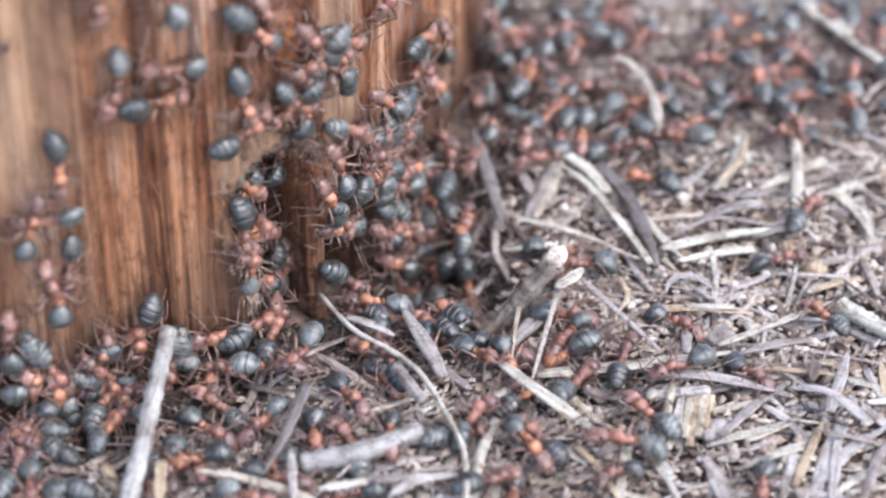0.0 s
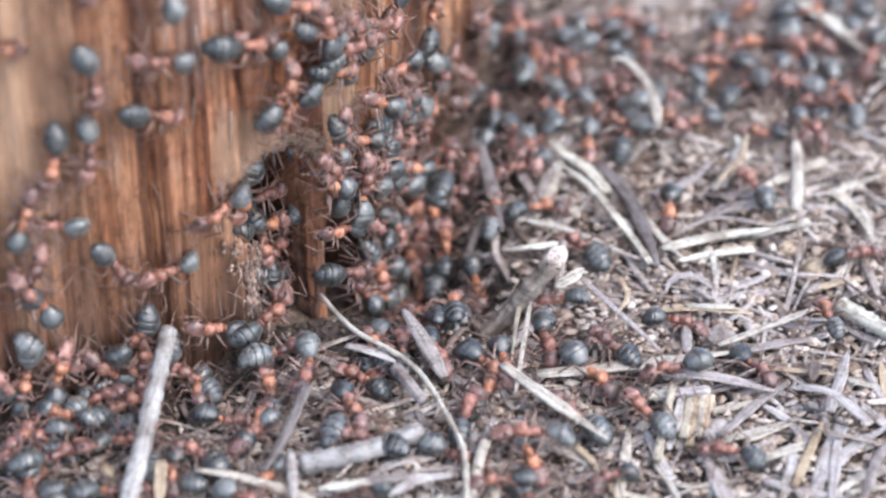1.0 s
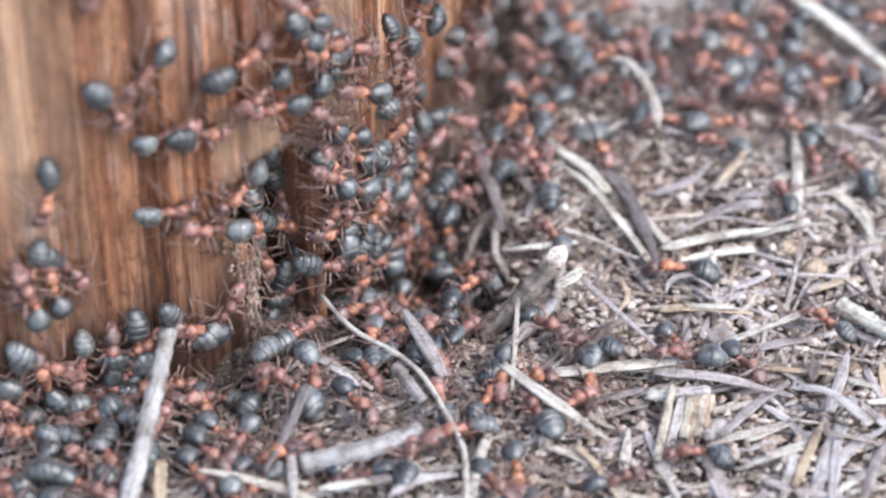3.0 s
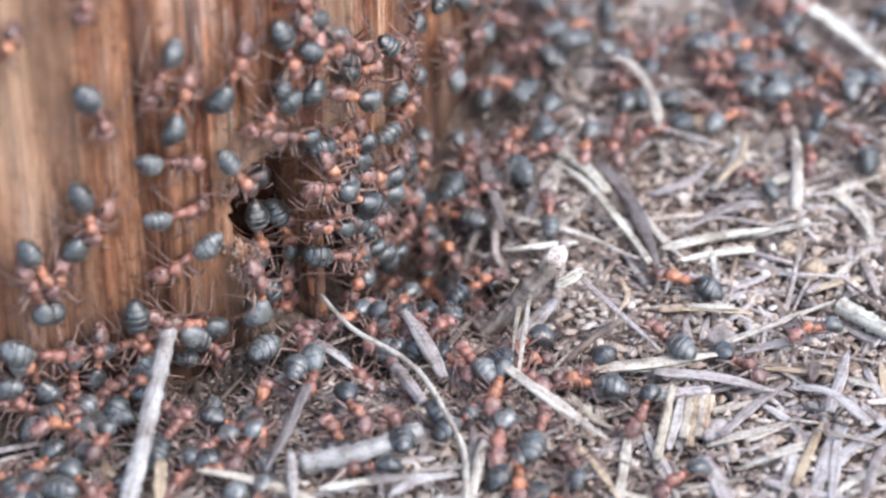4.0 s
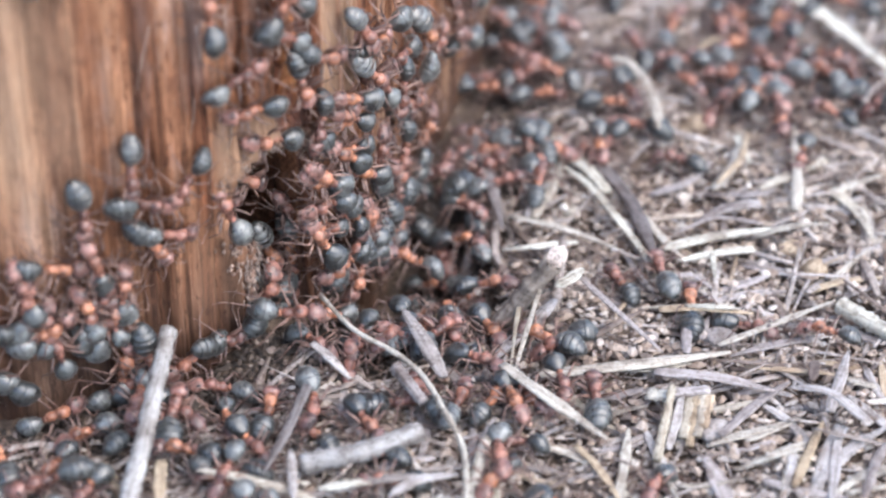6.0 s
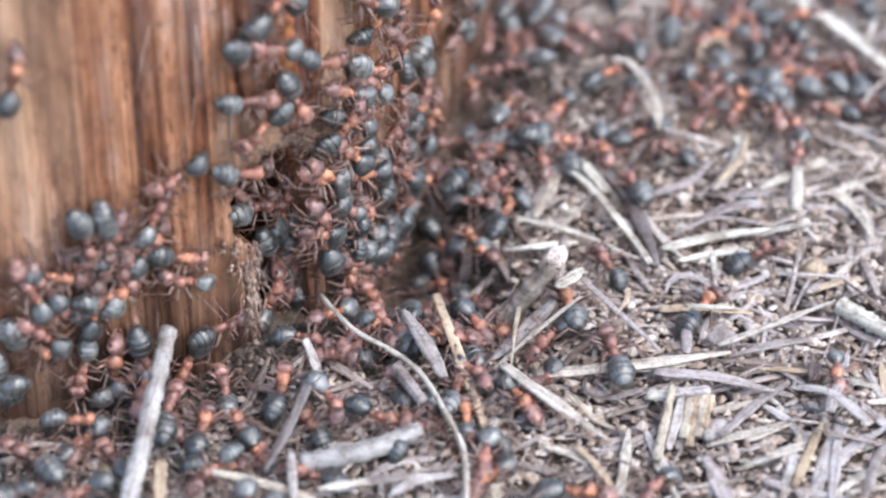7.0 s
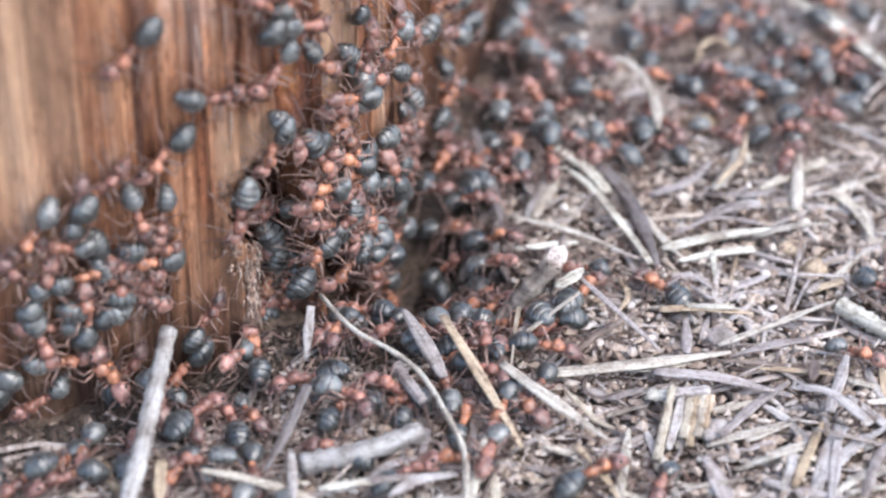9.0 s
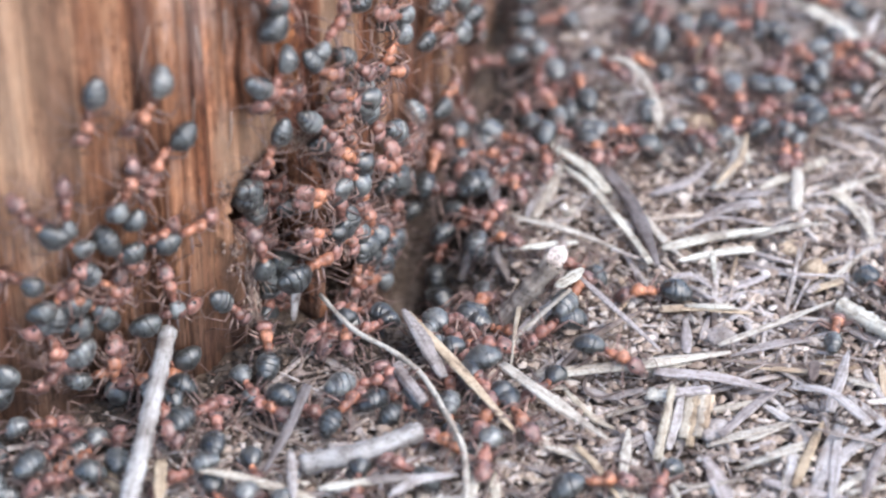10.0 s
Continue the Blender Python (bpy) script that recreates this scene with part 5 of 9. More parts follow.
    crawl(0.91, [on_p(0, -23.5, 13.1, 33), on_p(0.5, -21.9, 13.0, 82), on_p(1, -28.6, 17.4, 168), on_p(1.5, -33.6, 14.4, -119), on_p(2, -35.8, 11.6, -112), on_p(2.5, -34.0, 10.3, -92), on_p(4, -31.6, 8.1, 27), on_p(4.5, -36.1, 16.5, 41), on_p(5, -36.7, 21.2, 71), on_p(5.5, -40.0, 20.3, 167), on_p(7.5, -37.1, 18.0, 97), on_p(8, -36.2, 18.1, 47), on_p(8.5, -29.1, 14.8, -25), on_p(9, -26.6, 15.2, -41), on_p(9.5, -24.6, 16.4, -26), on_p(10, -19.8, 15.9, -1)])
    crawl(0.93, [on_g(0, -0.5, 15.6, -49), on_g(0.5, -0.3, 17.3, -51), on_p(1, -21.9, 6.7, -75), on_p(1.5, -21.6, 6.5, -75), on_p(2, -21.7, 5.7, -77), on_g(2.5, -0.8, 10.7, -80), on_p(4, -15.8, 9.6, 111), on_p(4.5, -23.3, 12.1, 128), on_p(5.5, -26.4, 13.0, -160), on_p(7, -21.6, 10.9, -74), on_p(7.5, -23.2, 12.5, -69), on_g(8.5, 7.8, 17.9, 13), on_g(9, 12.9, 26.1, -1), on_g(9.5, 11.5, 25.7, -3), on_g(10, 10.0, 26.9, 114)])
    crawl(0.85, [on_p(0, -16.6, 12.5, 111), on_p(0.5, -15.4, 10.9, 110), on_p(1, -15.9, 10.4, -9), on_p(1.5, -14.0, 11.1, -10), on_p(2, -13.3, 10.8, -11), on_p(2.5, -14.1, 11.0, -27), on_g(4, 5.1, 33.0, 3), on_g(4.5, 6.2, 32.2, -22), on_g(5, 6.9, 31.2, -25), on_g(5.5, 6.5, 29.5, -19), on_g(7, 4.5, 31.8, -91), on_g(7.5, 4.2, 29.6, -91), on_g(8, 4.0, 26.7, -91), on_p(9, -8.3, 9.2, 130), on_p(10, -7.7, 8.6, 130)])
    crawl(0.97, [on_h(0, -41.3, 6.8, -135), on_h(0.5, -43.4, 8.0, -119), on_h(1, -44.5, 8.4, -125), on_h(1.5, -44.1, 7.8, -128), on_h(2, -46.5, 10.7, -176), on_p(2.5, -53.4, 17.3, 139), on_p(4, -57.1, 13.6, -157), on_p(4.5, -57.0, 13.9, -158), on_p(5.5, -54.6, 17.0, 159), on_h(7, -47.4, 12.5, -14), on_h(7.5, -46.8, 13.3, -14), on_h(8, -47.6, 12.8, -14), on_p(8.5, -53.1, 13.9, -103), on_p(9, -52.1, 16.3, -104), on_h(9.5, -46.0, 11.7, -107), on_h(10, -46.3, 14.2, -23)])
    crawl(0.85, [on_p(0, -41.4, 10.3, -72), on_p(0.5, -41.1, 6.9, -72), on_p(1, -41.6, 18.7, 72), on_p(1.5, -42.2, 12.8, -144), on_p(2, -42.1, 12.7, -141), on_p(4.5, -41.8, 11.8, -130), on_p(5, -42.1, 12.0, -127), on_p(5.5, -42.0, 10.2, -134), on_p(7.5, -40.5, 11.4, 79), on_p(8, -40.6, 11.0, 81), on_p(8.5, -43.6, 12.1, 131), on_h(9, -39.3, 6.8, 133), on_h(9.5, -39.0, 7.5, 133), on_h(10, -40.0, 8.4, 143)])
    crawl(1.04, [on_p(0, -36.6, 12.6, 37), on_p(0.5, -37.5, 12.4, 42), on_p(2.5, -43.2, 11.0, 136), on_p(4, -36.9, 6.9, -35), on_g(4.5, -3.6, 7.9, -0), on_g(5, -2.4, 9.6, 16), on_g(10, -1.6, 8.0, -11)])
    crawl(0.93, [on_p(0, -30.5, 6.7, -14), on_p(1, -32.3, 8.5, 113), on_p(1.5, -32.2, 8.7, 113), on_g(2, -0.2, 10.2, 83), on_p(2.5, -17.2, 7.0, 1), on_g(4, 1.9, 12.5, -82), on_g(4.5, -0.5, 12.0, -27), on_g(5, 0.7, 12.2, -26), on_g(5.5, 0.6, 15.2, 40), on_g(7, -1.4, 1.4, -97), on_g(7.5, -4.4, 3.4, 131), on_g(8.5, -5.1, 1.6, 157), on_p(9, -34.6, -1.7, 132), on_g(9.5, -2.3, 4.2, 97), on_g(10, -3.6, 6.5, -149)])
    crawl(1.04, [on_g(0, -3.9, 8.6, -2), on_g(0.5, -3.4, 7.0, -32), on_g(1, -3.0, 7.6, -64), on_g(1.5, -3.5, 7.2, -53), on_p(2.5, -33.7, 4.0, -9), on_p(4, -40.1, 11.8, 132), on_p(4.5, -42.3, 10.7, 123), on_p(5, -43.5, 10.4, 154), on_p(10, -45.2, 7.9, 0)])
    crawl(0.87, [on_g(0, 2.3, 4.1, 85), on_g(0.5, 3.4, 3.2, 56), on_g(1, 4.8, 4.4, 83), on_g(1.5, 3.5, 4.3, 113), on_g(2, 4.9, -0.2, -78), on_g(2.5, 4.1, -4.4, 143), on_g(4, 3.7, -2.2, 122), on_g(4.5, 3.2, -0.5, 125), on_g(5, 3.6, 0.7, 126), on_g(5.5, 3.0, 1.0, 126), on_g(7, 2.8, 2.1, 120), on_g(7.5, 2.2, 2.8, 120), on_g(8, 2.2, 2.1, 120), on_g(8.5, 1.4, 3.5, 120), on_g(9, 1.9, 3.4, 121), on_g(9.5, 1.9, 4.3, 103), on_g(10, 6.1, 8.1, -64)])
    crawl(0.99, [on_p(0, -41.1, 3.2, -54), on_p(1.5, -40.1, 3.5, -16), on_p(2, -37.0, 2.5, -22), on_g(2.5, -6.5, -11.6, -48), on_g(4, -5.4, 1.1, 61), on_g(4.5, -5.8, -2.6, 66), on_p(5.5, -38.4, 2.3, 16), on_p(7, -44.0, 11.4, 114), on_p(7.5, -43.6, 9.0, -48), on_p(8, -43.0, 9.1, -40), on_p(10, -42.2, 11.6, 100)])
    crawl(1.01, [on_g(0, -3.8, 2.5, -37), on_g(0.5, -3.6, 0.9, -55), on_g(5.5, -4.7, -9.9, -121), on_g(7, -1.5, 8.5, 60), on_g(7.5, -2.2, 8.4, -19), on_g(8, -2.9, 9.8, 43), on_p(8.5, -36.6, 11.1, 125), on_p(9, -37.3, 7.8, 124), on_p(9.5, -36.1, 1.6, -83), on_p(10, -37.1, 0.5, 147)])
    crawl(0.97, [on_g(0, -2.1, 8.4, 104), on_g(0.5, -2.8, 9.9, 123), on_g(1, -0.3, 11.4, 49), on_g(1.5, -0.9, 10.4, 87), on_g(2, 1.3, 7.8, -14), on_g(4, 1.3, 5.6, 144), on_g(4.5, 1.2, 6.5, 144), on_g(5, 1.5, 5.8, 160), on_g(5.5, 0.4, 6.5, 145), on_g(7, 6.0, 4.7, 64), on_g(7.5, 7.2, 10.7, 94), on_g(8, 7.5, 11.3, 94), on_g(8.5, 7.0, 12.2, 95), on_g(9, 6.9, 12.1, 96), on_g(9.5, 5.2, 11.9, 118), on_g(10, 1.7, 13.2, -82)])
    crawl(0.89, [on_p(0, -51.3, 10.4, 81), on_p(0.5, -54.5, 12.0, 113), on_p(1, -58.3, 12.9, 174), on_p(1.5, -61.7, 11.4, -157), on_p(2, -64.0, 10.2, -147), on_p(2.5, -65.8, 6.2, -109), on_p(4, -67.1, 4.8, -101), on_p(4.5, -66.9, 6.0, -101), on_p(5, -67.4, 4.3, -100), on_p(5.5, -64.1, 11.6, 64), on_p(7, -66.3, 5.3, -114), on_p(7.5, -66.4, 5.2, -114), on_p(8, -66.6, 4.8, -108), on_g(8.5, -30.8, -24.6, -113), on_p(9, -70.0, 3.1, -162), on_g(10, -33.0, -27.4, -4)])
    crawl(0.87, [on_h(0, -44.6, 4.4, 71), on_p(0.5, -45.1, 11.4, 72), on_h(1, -45.1, -0.9, -117), on_h(1.5, -44.8, 0.8, -85), on_p(2.5, -44.6, 7.0, -43), on_p(4.5, -41.4, 6.7, -31), on_h(5, -44.2, 0.4, -130), on_g(5.5, -11.0, -15.4, -56), on_g(7, -11.8, -15.6, -18), on_g(7.5, -11.7, -15.1, -17), on_h(8, -43.9, 0.2, -41), on_p(8.5, -49.9, 6.6, -99), on_h(9, -46.0, 2.1, -102), on_p(9.5, -49.9, 7.7, -99), on_p(10, -50.3, 11.4, 100)])
    crawl(0.97, [on_h(0, -43.1, -0.9, 52), on_h(0.5, -42.4, -0.2, 47), on_h(1, -42.4, -1.9, -10), on_g(1.5, -11.5, -13.9, 59), on_g(2, -11.8, -16.0, 56), on_g(2.5, -11.7, -15.6, 54), on_g(4, -11.8, -18.8, 86), on_g(4.5, -12.8, -18.0, 85), on_h(5, -43.8, -2.0, 73), on_g(5.5, -11.4, -20.0, -28), on_h(7, -44.4, 11.0, 70), on_p(7.5, -42.3, 15.6, -71), on_p(8, -40.3, 17.1, -54), on_p(9, -40.3, 12.5, 180), on_p(9.5, -41.5, 12.1, -176), on_p(10, -40.6, 14.5, 132)])
    crawl(1.01, [on_p(0, -61.3, 7.3, -104), on_p(0.5, -61.6, 7.1, -104), on_p(1, -61.1, 6.2, -90), on_p(1.5, -61.0, 5.2, -90), on_p(2, -60.7, 5.7, -90), on_p(2.5, -61.4, 5.4, -86), on_p(4, -61.3, 6.9, -74), on_p(4.5, -61.5, 5.6, -74), on_p(5, -62.4, 6.0, -75), on_p(5.5, -61.1, 5.2, -66), on_p(7, -61.0, 4.2, -68), on_p(7.5, -61.3, 5.7, -68), on_p(8, -62.0, 6.2, -68), on_p(8.5, -65.6, 12.6, 125), on_p(9, -65.5, 11.0, 90), on_p(9.5, -67.8, 13.9, 116), on_p(10, -68.5, 9.0, -89)])
    crawl(0.89, [on_p(0, -65.0, 3.6, -25), on_p(0.5, -63.6, 4.4, -25), on_g(1, -29.2, -24.0, -67), on_g(1.5, -27.9, -25.1, -30), on_g(2, -26.7, -25.1, 6), on_h(5.5, -47.1, -0.0, -40), on_p(7, -56.9, 11.3, 153), on_p(7.5, -58.9, 9.9, 170), on_p(8, -60.7, 10.5, 171), on_p(8.5, -60.0, 11.3, 128), on_p(9, -60.2, 11.3, 128), on_p(9.5, -59.7, 11.1, 128), on_p(10, -58.3, 10.5, 101)])
    crawl(0.93, [on_p(0, -72.1, 9.7, 81), on_p(0.5, -70.5, 15.3, 76), on_p(1, -69.5, 16.0, 66), on_p(1.5, -69.6, 16.0, 66), on_p(2, -68.8, 17.1, 45), on_p(2.5, -67.3, 13.8, -114), on_p(4, -64.8, 19.5, 39), on_p(4.5, -60.8, 20.5, 11), on_p(5, -58.2, 21.3, 14), on_p(5.5, -57.4, 22.1, 25), on_p(7, -63.2, 17.1, -105), on_p(7.5, -61.7, 16.3, -68), on_p(8, -62.3, 13.6, -76), on_p(10, -58.7, 8.6, -3)])
    crawl(1.00, [on_p(0, -68.3, 2.6, 102), on_p(0.5, -70.1, 4.2, 107), on_p(1, -68.4, 5.4, 72), on_p(1.5, -66.4, 11.5, 67), on_p(2, -67.6, 14.8, 103), on_p(5.5, -68.0, 13.4, 41), on_p(7, -73.8, 5.7, -114), on_p(7.5, -69.9, 7.8, 26), on_g(10, -22.5, -20.0, -107)])
    crawl(0.92, [on_g(0, -19.7, -19.8, -4), on_h(1, -44.9, -0.5, -42), on_g(1.5, -15.1, -18.9, -83), on_g(2, -15.3, -19.0, -83), on_p(2.5, -51.9, 5.6, -14), on_p(4, -58.4, 7.3, 142), on_p(4.5, -59.4, 10.3, 146), on_p(5, -64.1, 10.6, 154), on_p(7, -62.5, 13.4, 75), on_p(7.5, -62.8, 13.6, 75), on_p(8.5, -61.2, 12.5, 29), on_p(9, -61.2, 11.5, 32), on_p(9.5, -63.5, 12.0, 33), on_p(10, -68.3, 6.1, -139)])
    crawl(0.90, [on_g(0, -18.9, -23.5, 141), on_g(0.5, -19.5, -20.8, 131), on_g(1, -21.0, -20.7, 141), on_p(1.5, -57.8, 1.6, 130), on_p(2, -56.7, 1.4, 130), on_p(2.5, -55.8, 0.7, 125), on_g(4, -18.9, -29.3, -131), on_g(4.5, -22.0, -27.0, -146), on_g(5, -18.6, -23.1, 58), on_g(5.5, -18.8, -21.8, -144), on_g(7, -18.3, -21.4, 101), on_p(7.5, -54.1, 2.1, 95), on_p(8, -54.8, 5.5, 94), on_g(10, -16.3, -21.2, -64)])
    crawl(0.86, [on_g(0, -34.0, -32.4, -123), on_g(0.5, -32.8, -32.4, -121), on_g(10, -30.5, -31.5, -115)])
    crawl(0.92, [on_g(0, -27.4, -26.9, 68), on_g(0.5, -27.1, -26.5, 67), on_g(1, -31.2, -25.8, 170), on_g(1.5, -33.8, -27.5, -175), on_g(2, -35.3, -27.5, 180), on_g(2.5, -34.3, -28.9, -128), on_g(4, -32.4, -26.4, 53), on_g(4.5, -31.0, -26.7, 54), on_p(5, -69.8, 3.9, 28), on_p(5.5, -70.0, 1.7, 23), on_g(7, -30.3, -26.4, 4), on_g(7.5, -30.5, -27.4, -33), on_p(8, -70.5, 3.8, 98), on_p(9, -68.1, 6.8, -8), on_p(9.5, -65.1, 3.8, -31), on_p(10, -64.8, 4.4, 1)])
    crawl(0.87, [on_g(0, -20.6, -30.6, -58), on_g(0.5, -20.5, -30.1, -64), on_g(1, -22.0, -33.2, 165), on_g(1.5, -22.2, -33.0, 166), on_g(2, -22.3, -33.3, 173), on_g(2.5, -27.4, -32.8, 160), on_g(4, -29.5, -27.9, 109), on_g(4.5, -28.7, -27.8, 69), on_g(5, -30.4, -30.5, 61), on_g(5.5, -24.3, -26.1, 10), on_g(7, -26.8, -30.8, 120), on_g(7.5, -26.9, -30.5, 120), on_g(8, -27.1, -30.5, 120), on_g(8.5, -25.8, -30.0, 79), on_g(9, -25.5, -29.7, 78), on_g(9.5, -25.6, -29.7, 79), on_g(10, -26.6, -29.2, 90)])
    crawl(1.02, [on_g(0, -20.0, -31.7, -158), on_g(0.5, -19.8, -32.9, -155), on_g(1, -15.4, -26.7, 68), on_g(1.5, -14.4, -24.5, 85), on_g(2.5, -13.2, -31.7, -29), on_g(4, -14.9, -28.7, 100), on_g(4.5, -16.2, -27.4, 100), on_g(5, -19.6, -30.3, 142), on_g(5.5, -22.3, -31.8, -153), on_g(7, -19.7, -27.8, 83), on_g(7.5, -18.9, -28.1, 83), on_g(8, -19.5, -29.0, 83), on_g(8.5, -21.3, -32.8, -115), on_g(9, -21.4, -32.8, -115), on_g(9.5, -23.1, -28.3, 98), on_g(10, -23.8, -22.4, 177)])
    crawl(0.88, [on_g(0, -13.4, -32.6, -13), on_g(0.5, -15.4, -31.9, -4), on_g(1, -19.7, -30.3, 146), on_g(1.5, -22.3, -28.7, 167), on_g(2, -23.3, -29.1, 167), on_g(2.5, -18.5, -29.1, 1), on_g(4, -20.6, -32.4, -126), on_g(4.5, -21.4, -31.2, -125), on_g(5, -23.0, -31.8, -123), on_g(5.5, -17.5, -32.9, -123), on_g(7, -14.5, -29.3, 121), on_g(7.5, -16.1, -27.6, 120), on_g(8, -17.8, -26.7, 117), on_g(9, -17.4, -25.3, 119), on_g(9.5, -18.3, -26.9, 157), on_g(10, -18.5, -27.1, 99)])
    crawl(1.00, [on_g(0, -30.9, -34.8, 173), on_g(0.5, -31.6, -34.9, 171), on_g(1, -26.8, -34.8, 17), on_g(1.5, -28.4, -35.0, 5), on_g(2, -28.5, -34.7, 15), on_g(7, -29.0, -35.4, -141), on_g(7.5, -29.2, -35.3, -143), on_g(8, -29.7, -34.7, -145), on_g(8.5, -30.2, -33.4, -160), on_g(9, -30.2, -33.4, -160), on_g(9.5, -30.3, -33.4, -160), on_g(10, -30.4, -33.4, -161)])
    crawl(1.04, [on_g(0, -34.3, -32.1, 79), on_g(0.5, -33.8, -31.9, 67), on_g(1, -31.4, -31.4, 36), on_g(1.5, -31.4, -31.2, 36), on_g(2, -29.1, -31.1, 38), on_g(2.5, -34.6, -32.9, -174), on_g(4, -32.3, -35.2, 172), on_g(4.5, -31.9, -34.2, 174), on_g(5, -31.7, -34.4, 173), on_g(5.5, -30.7, -35.5, -117), on_g(7, -33.3, -31.7, 144), on_g(7.5, -33.0, -31.7, 144), on_g(8, -33.2, -31.8, 144), on_g(9, -33.9, -34.1, -133), on_g(10, -31.7, -30.9, 60)])
    crawl(1.02, [on_g(0, 6.1, 31.3, -0), on_g(0.5, 6.9, 32.2, 2), on_g(1, 6.9, 32.1, 1), on_g(1.5, 7.9, 33.3, 9), on_g(2, 8.9, 26.7, -50), on_g(2.5, 8.9, 27.7, 89), on_g(4, 9.3, 27.3, 154), on_g(4.5, 9.1, 26.0, 156), on_g(5.5, 11.3, 27.8, 91), on_g(7, 11.1, 18.9, -114), on_g(7.5, 9.6, 20.5, -153), on_g(8, 9.5, 20.3, -152), on_g(8.5, 8.9, 23.4, 115), on_g(9, 9.1, 21.2, 114), on_g(9.5, 10.3, 20.4, 115), on_g(10, 10.5, 19.4, 108)])
    crawl(0.87, [on_g(0, 7.7, 25.6, -106), on_g(0.5, 7.6, 24.5, -114), on_p(1, -12.4, 3.0, 146), on_p(1.5, -10.5, 3.7, 125), on_p(2, -7.8, 6.2, 80), on_p(2.5, 3.9, 2.6, 149), on_g(4, 10.4, 34.9, -59), on_g(4.5, 10.5, 33.5, -83), on_g(5.5, 15.7, 17.9, -36), on_g(7, 15.9, 22.6, 31), on_g(7.5, 15.7, 23.1, 30), on_g(8, 15.9, 22.8, 31), on_g(8.5, 15.4, 19.0, -30), on_g(9, 14.9, 19.9, -30), on_g(9.5, 14.9, 20.1, -29), on_g(10, 13.2, 21.3, 97)])
    crawl(0.89, [on_g(0, 3.7, 21.8, -101), on_p(0.5, -8.8, 3.1, 161), on_p(1, -26.4, 12.9, 137), on_p(1.5, -24.6, 16.0, 71), on_p(2, -36.2, 14.0, 167), on_p(2.5, -40.8, 20.7, 117), on_p(4, -46.4, 21.6, 152), on_p(4.5, -46.8, 22.6, 148), on_p(5, -46.0, 23.7, 148), on_p(5.5, -45.7, 21.6, -149), on_p(7, -39.7, 19.7, -20), on_p(7.5, -38.1, 24.3, -47), on_p(10, -38.4, 23.9, -47)])
    crawl(0.91, [on_g(0, 13.3, 21.8, -5), on_g(0.5, 14.2, 21.6, 1), on_g(1, 14.7, 18.9, -54), on_g(1.5, 13.7, 19.4, -54), on_g(2, 13.3, 18.3, -62), on_g(2.5, 12.4, 14.6, -161), on_g(4, 15.8, 14.0, -77), on_g(4.5, 15.8, 13.3, -77), on_g(5, 15.7, 14.4, -77), on_g(5.5, 13.1, 13.6, -134), on_g(9, 16.2, 13.5, -51), on_g(10, 14.6, 14.4, -129)])
    crawl(0.89, [on_g(0, 19.1, 31.0, 15), on_g(0.5, 19.1, 31.0, 15), on_g(1, 19.8, 30.9, 4), on_g(1.5, 20.6, 31.6, 4), on_g(2, 20.5, 31.7, 3), on_g(2.5, 19.2, 31.2, 2), on_g(4, 17.8, 31.2, -49), on_g(4.5, 19.1, 32.5, -50), on_g(5, 19.8, 33.8, -23), on_g(5.5, 27.5, 35.3, -22), on_g(7, 25.8, 34.6, 171), on_g(7.5, 23.0, 36.1, 157), on_g(8, 23.3, 35.4, 160), on_g(8.5, 24.8, 29.0, -162), on_g(9, 24.1, 32.1, -150), on_g(9.5, 24.1, 32.0, -150), on_g(10, 28.3, 35.1, 29)])
    crawl(0.84, [on_g(0, 16.8, 19.3, 45), on_g(0.5, 10.3, 23.9, 130), on_g(1, 9.5, 24.2, 123), on_g(1.5, 9.0, 24.0, 97), on_g(2, 9.0, 26.7, 97), on_g(2.5, 8.6, 17.8, -99), on_g(4, 6.6, 21.9, 103), on_g(4.5, 6.2, 21.7, 103), on_g(5, 6.0, 21.2, 103), on_g(5.5, 9.2, 19.0, -9), on_g(7, 8.3, 29.5, 83), on_g(7.5, 9.1, 30.1, 98), on_g(8, 13.3, 34.8, 79), on_g(10, 12.1, 34.9, 96)])
    crawl(0.94, [on_g(0, 24.0, 22.6, 153), on_g(0.5, 23.5, 22.5, 154), on_g(1, 23.0, 24.7, 133), on_g(1.5, 21.1, 25.4, 142), on_g(2, 22.8, 26.8, 102), on_g(2.5, 25.7, 34.4, -48), on_g(5.5, 21.7, 28.8, 152), on_g(8.5, 31.2, 12.4, -44), on_g(9, 31.9, 14.5, 9), on_g(9.5, 32.0, 15.7, 6), on_g(10, 32.1, 15.7, 6)])
    crawl(0.98, [on_g(0, 22.2, 13.7, 150), on_g(0.5, 19.2, 14.4, 159), on_g(1, 17.0, 16.3, 140), on_g(1.5, 16.9, 16.8, 139), on_g(2, 14.0, 15.5, 175), on_g(5.5, 3.4, 12.1, -156), on_g(7, 6.0, 18.4, 65), on_g(7.5, 7.2, 17.9, 30), on_g(8, 8.0, 17.8, 26), on_g(8.5, 5.5, 19.1, 86), on_g(9, 5.3, 19.1, 86), on_g(9.5, 4.6, 18.4, 86), on_g(10, 6.4, 13.3, -40)])
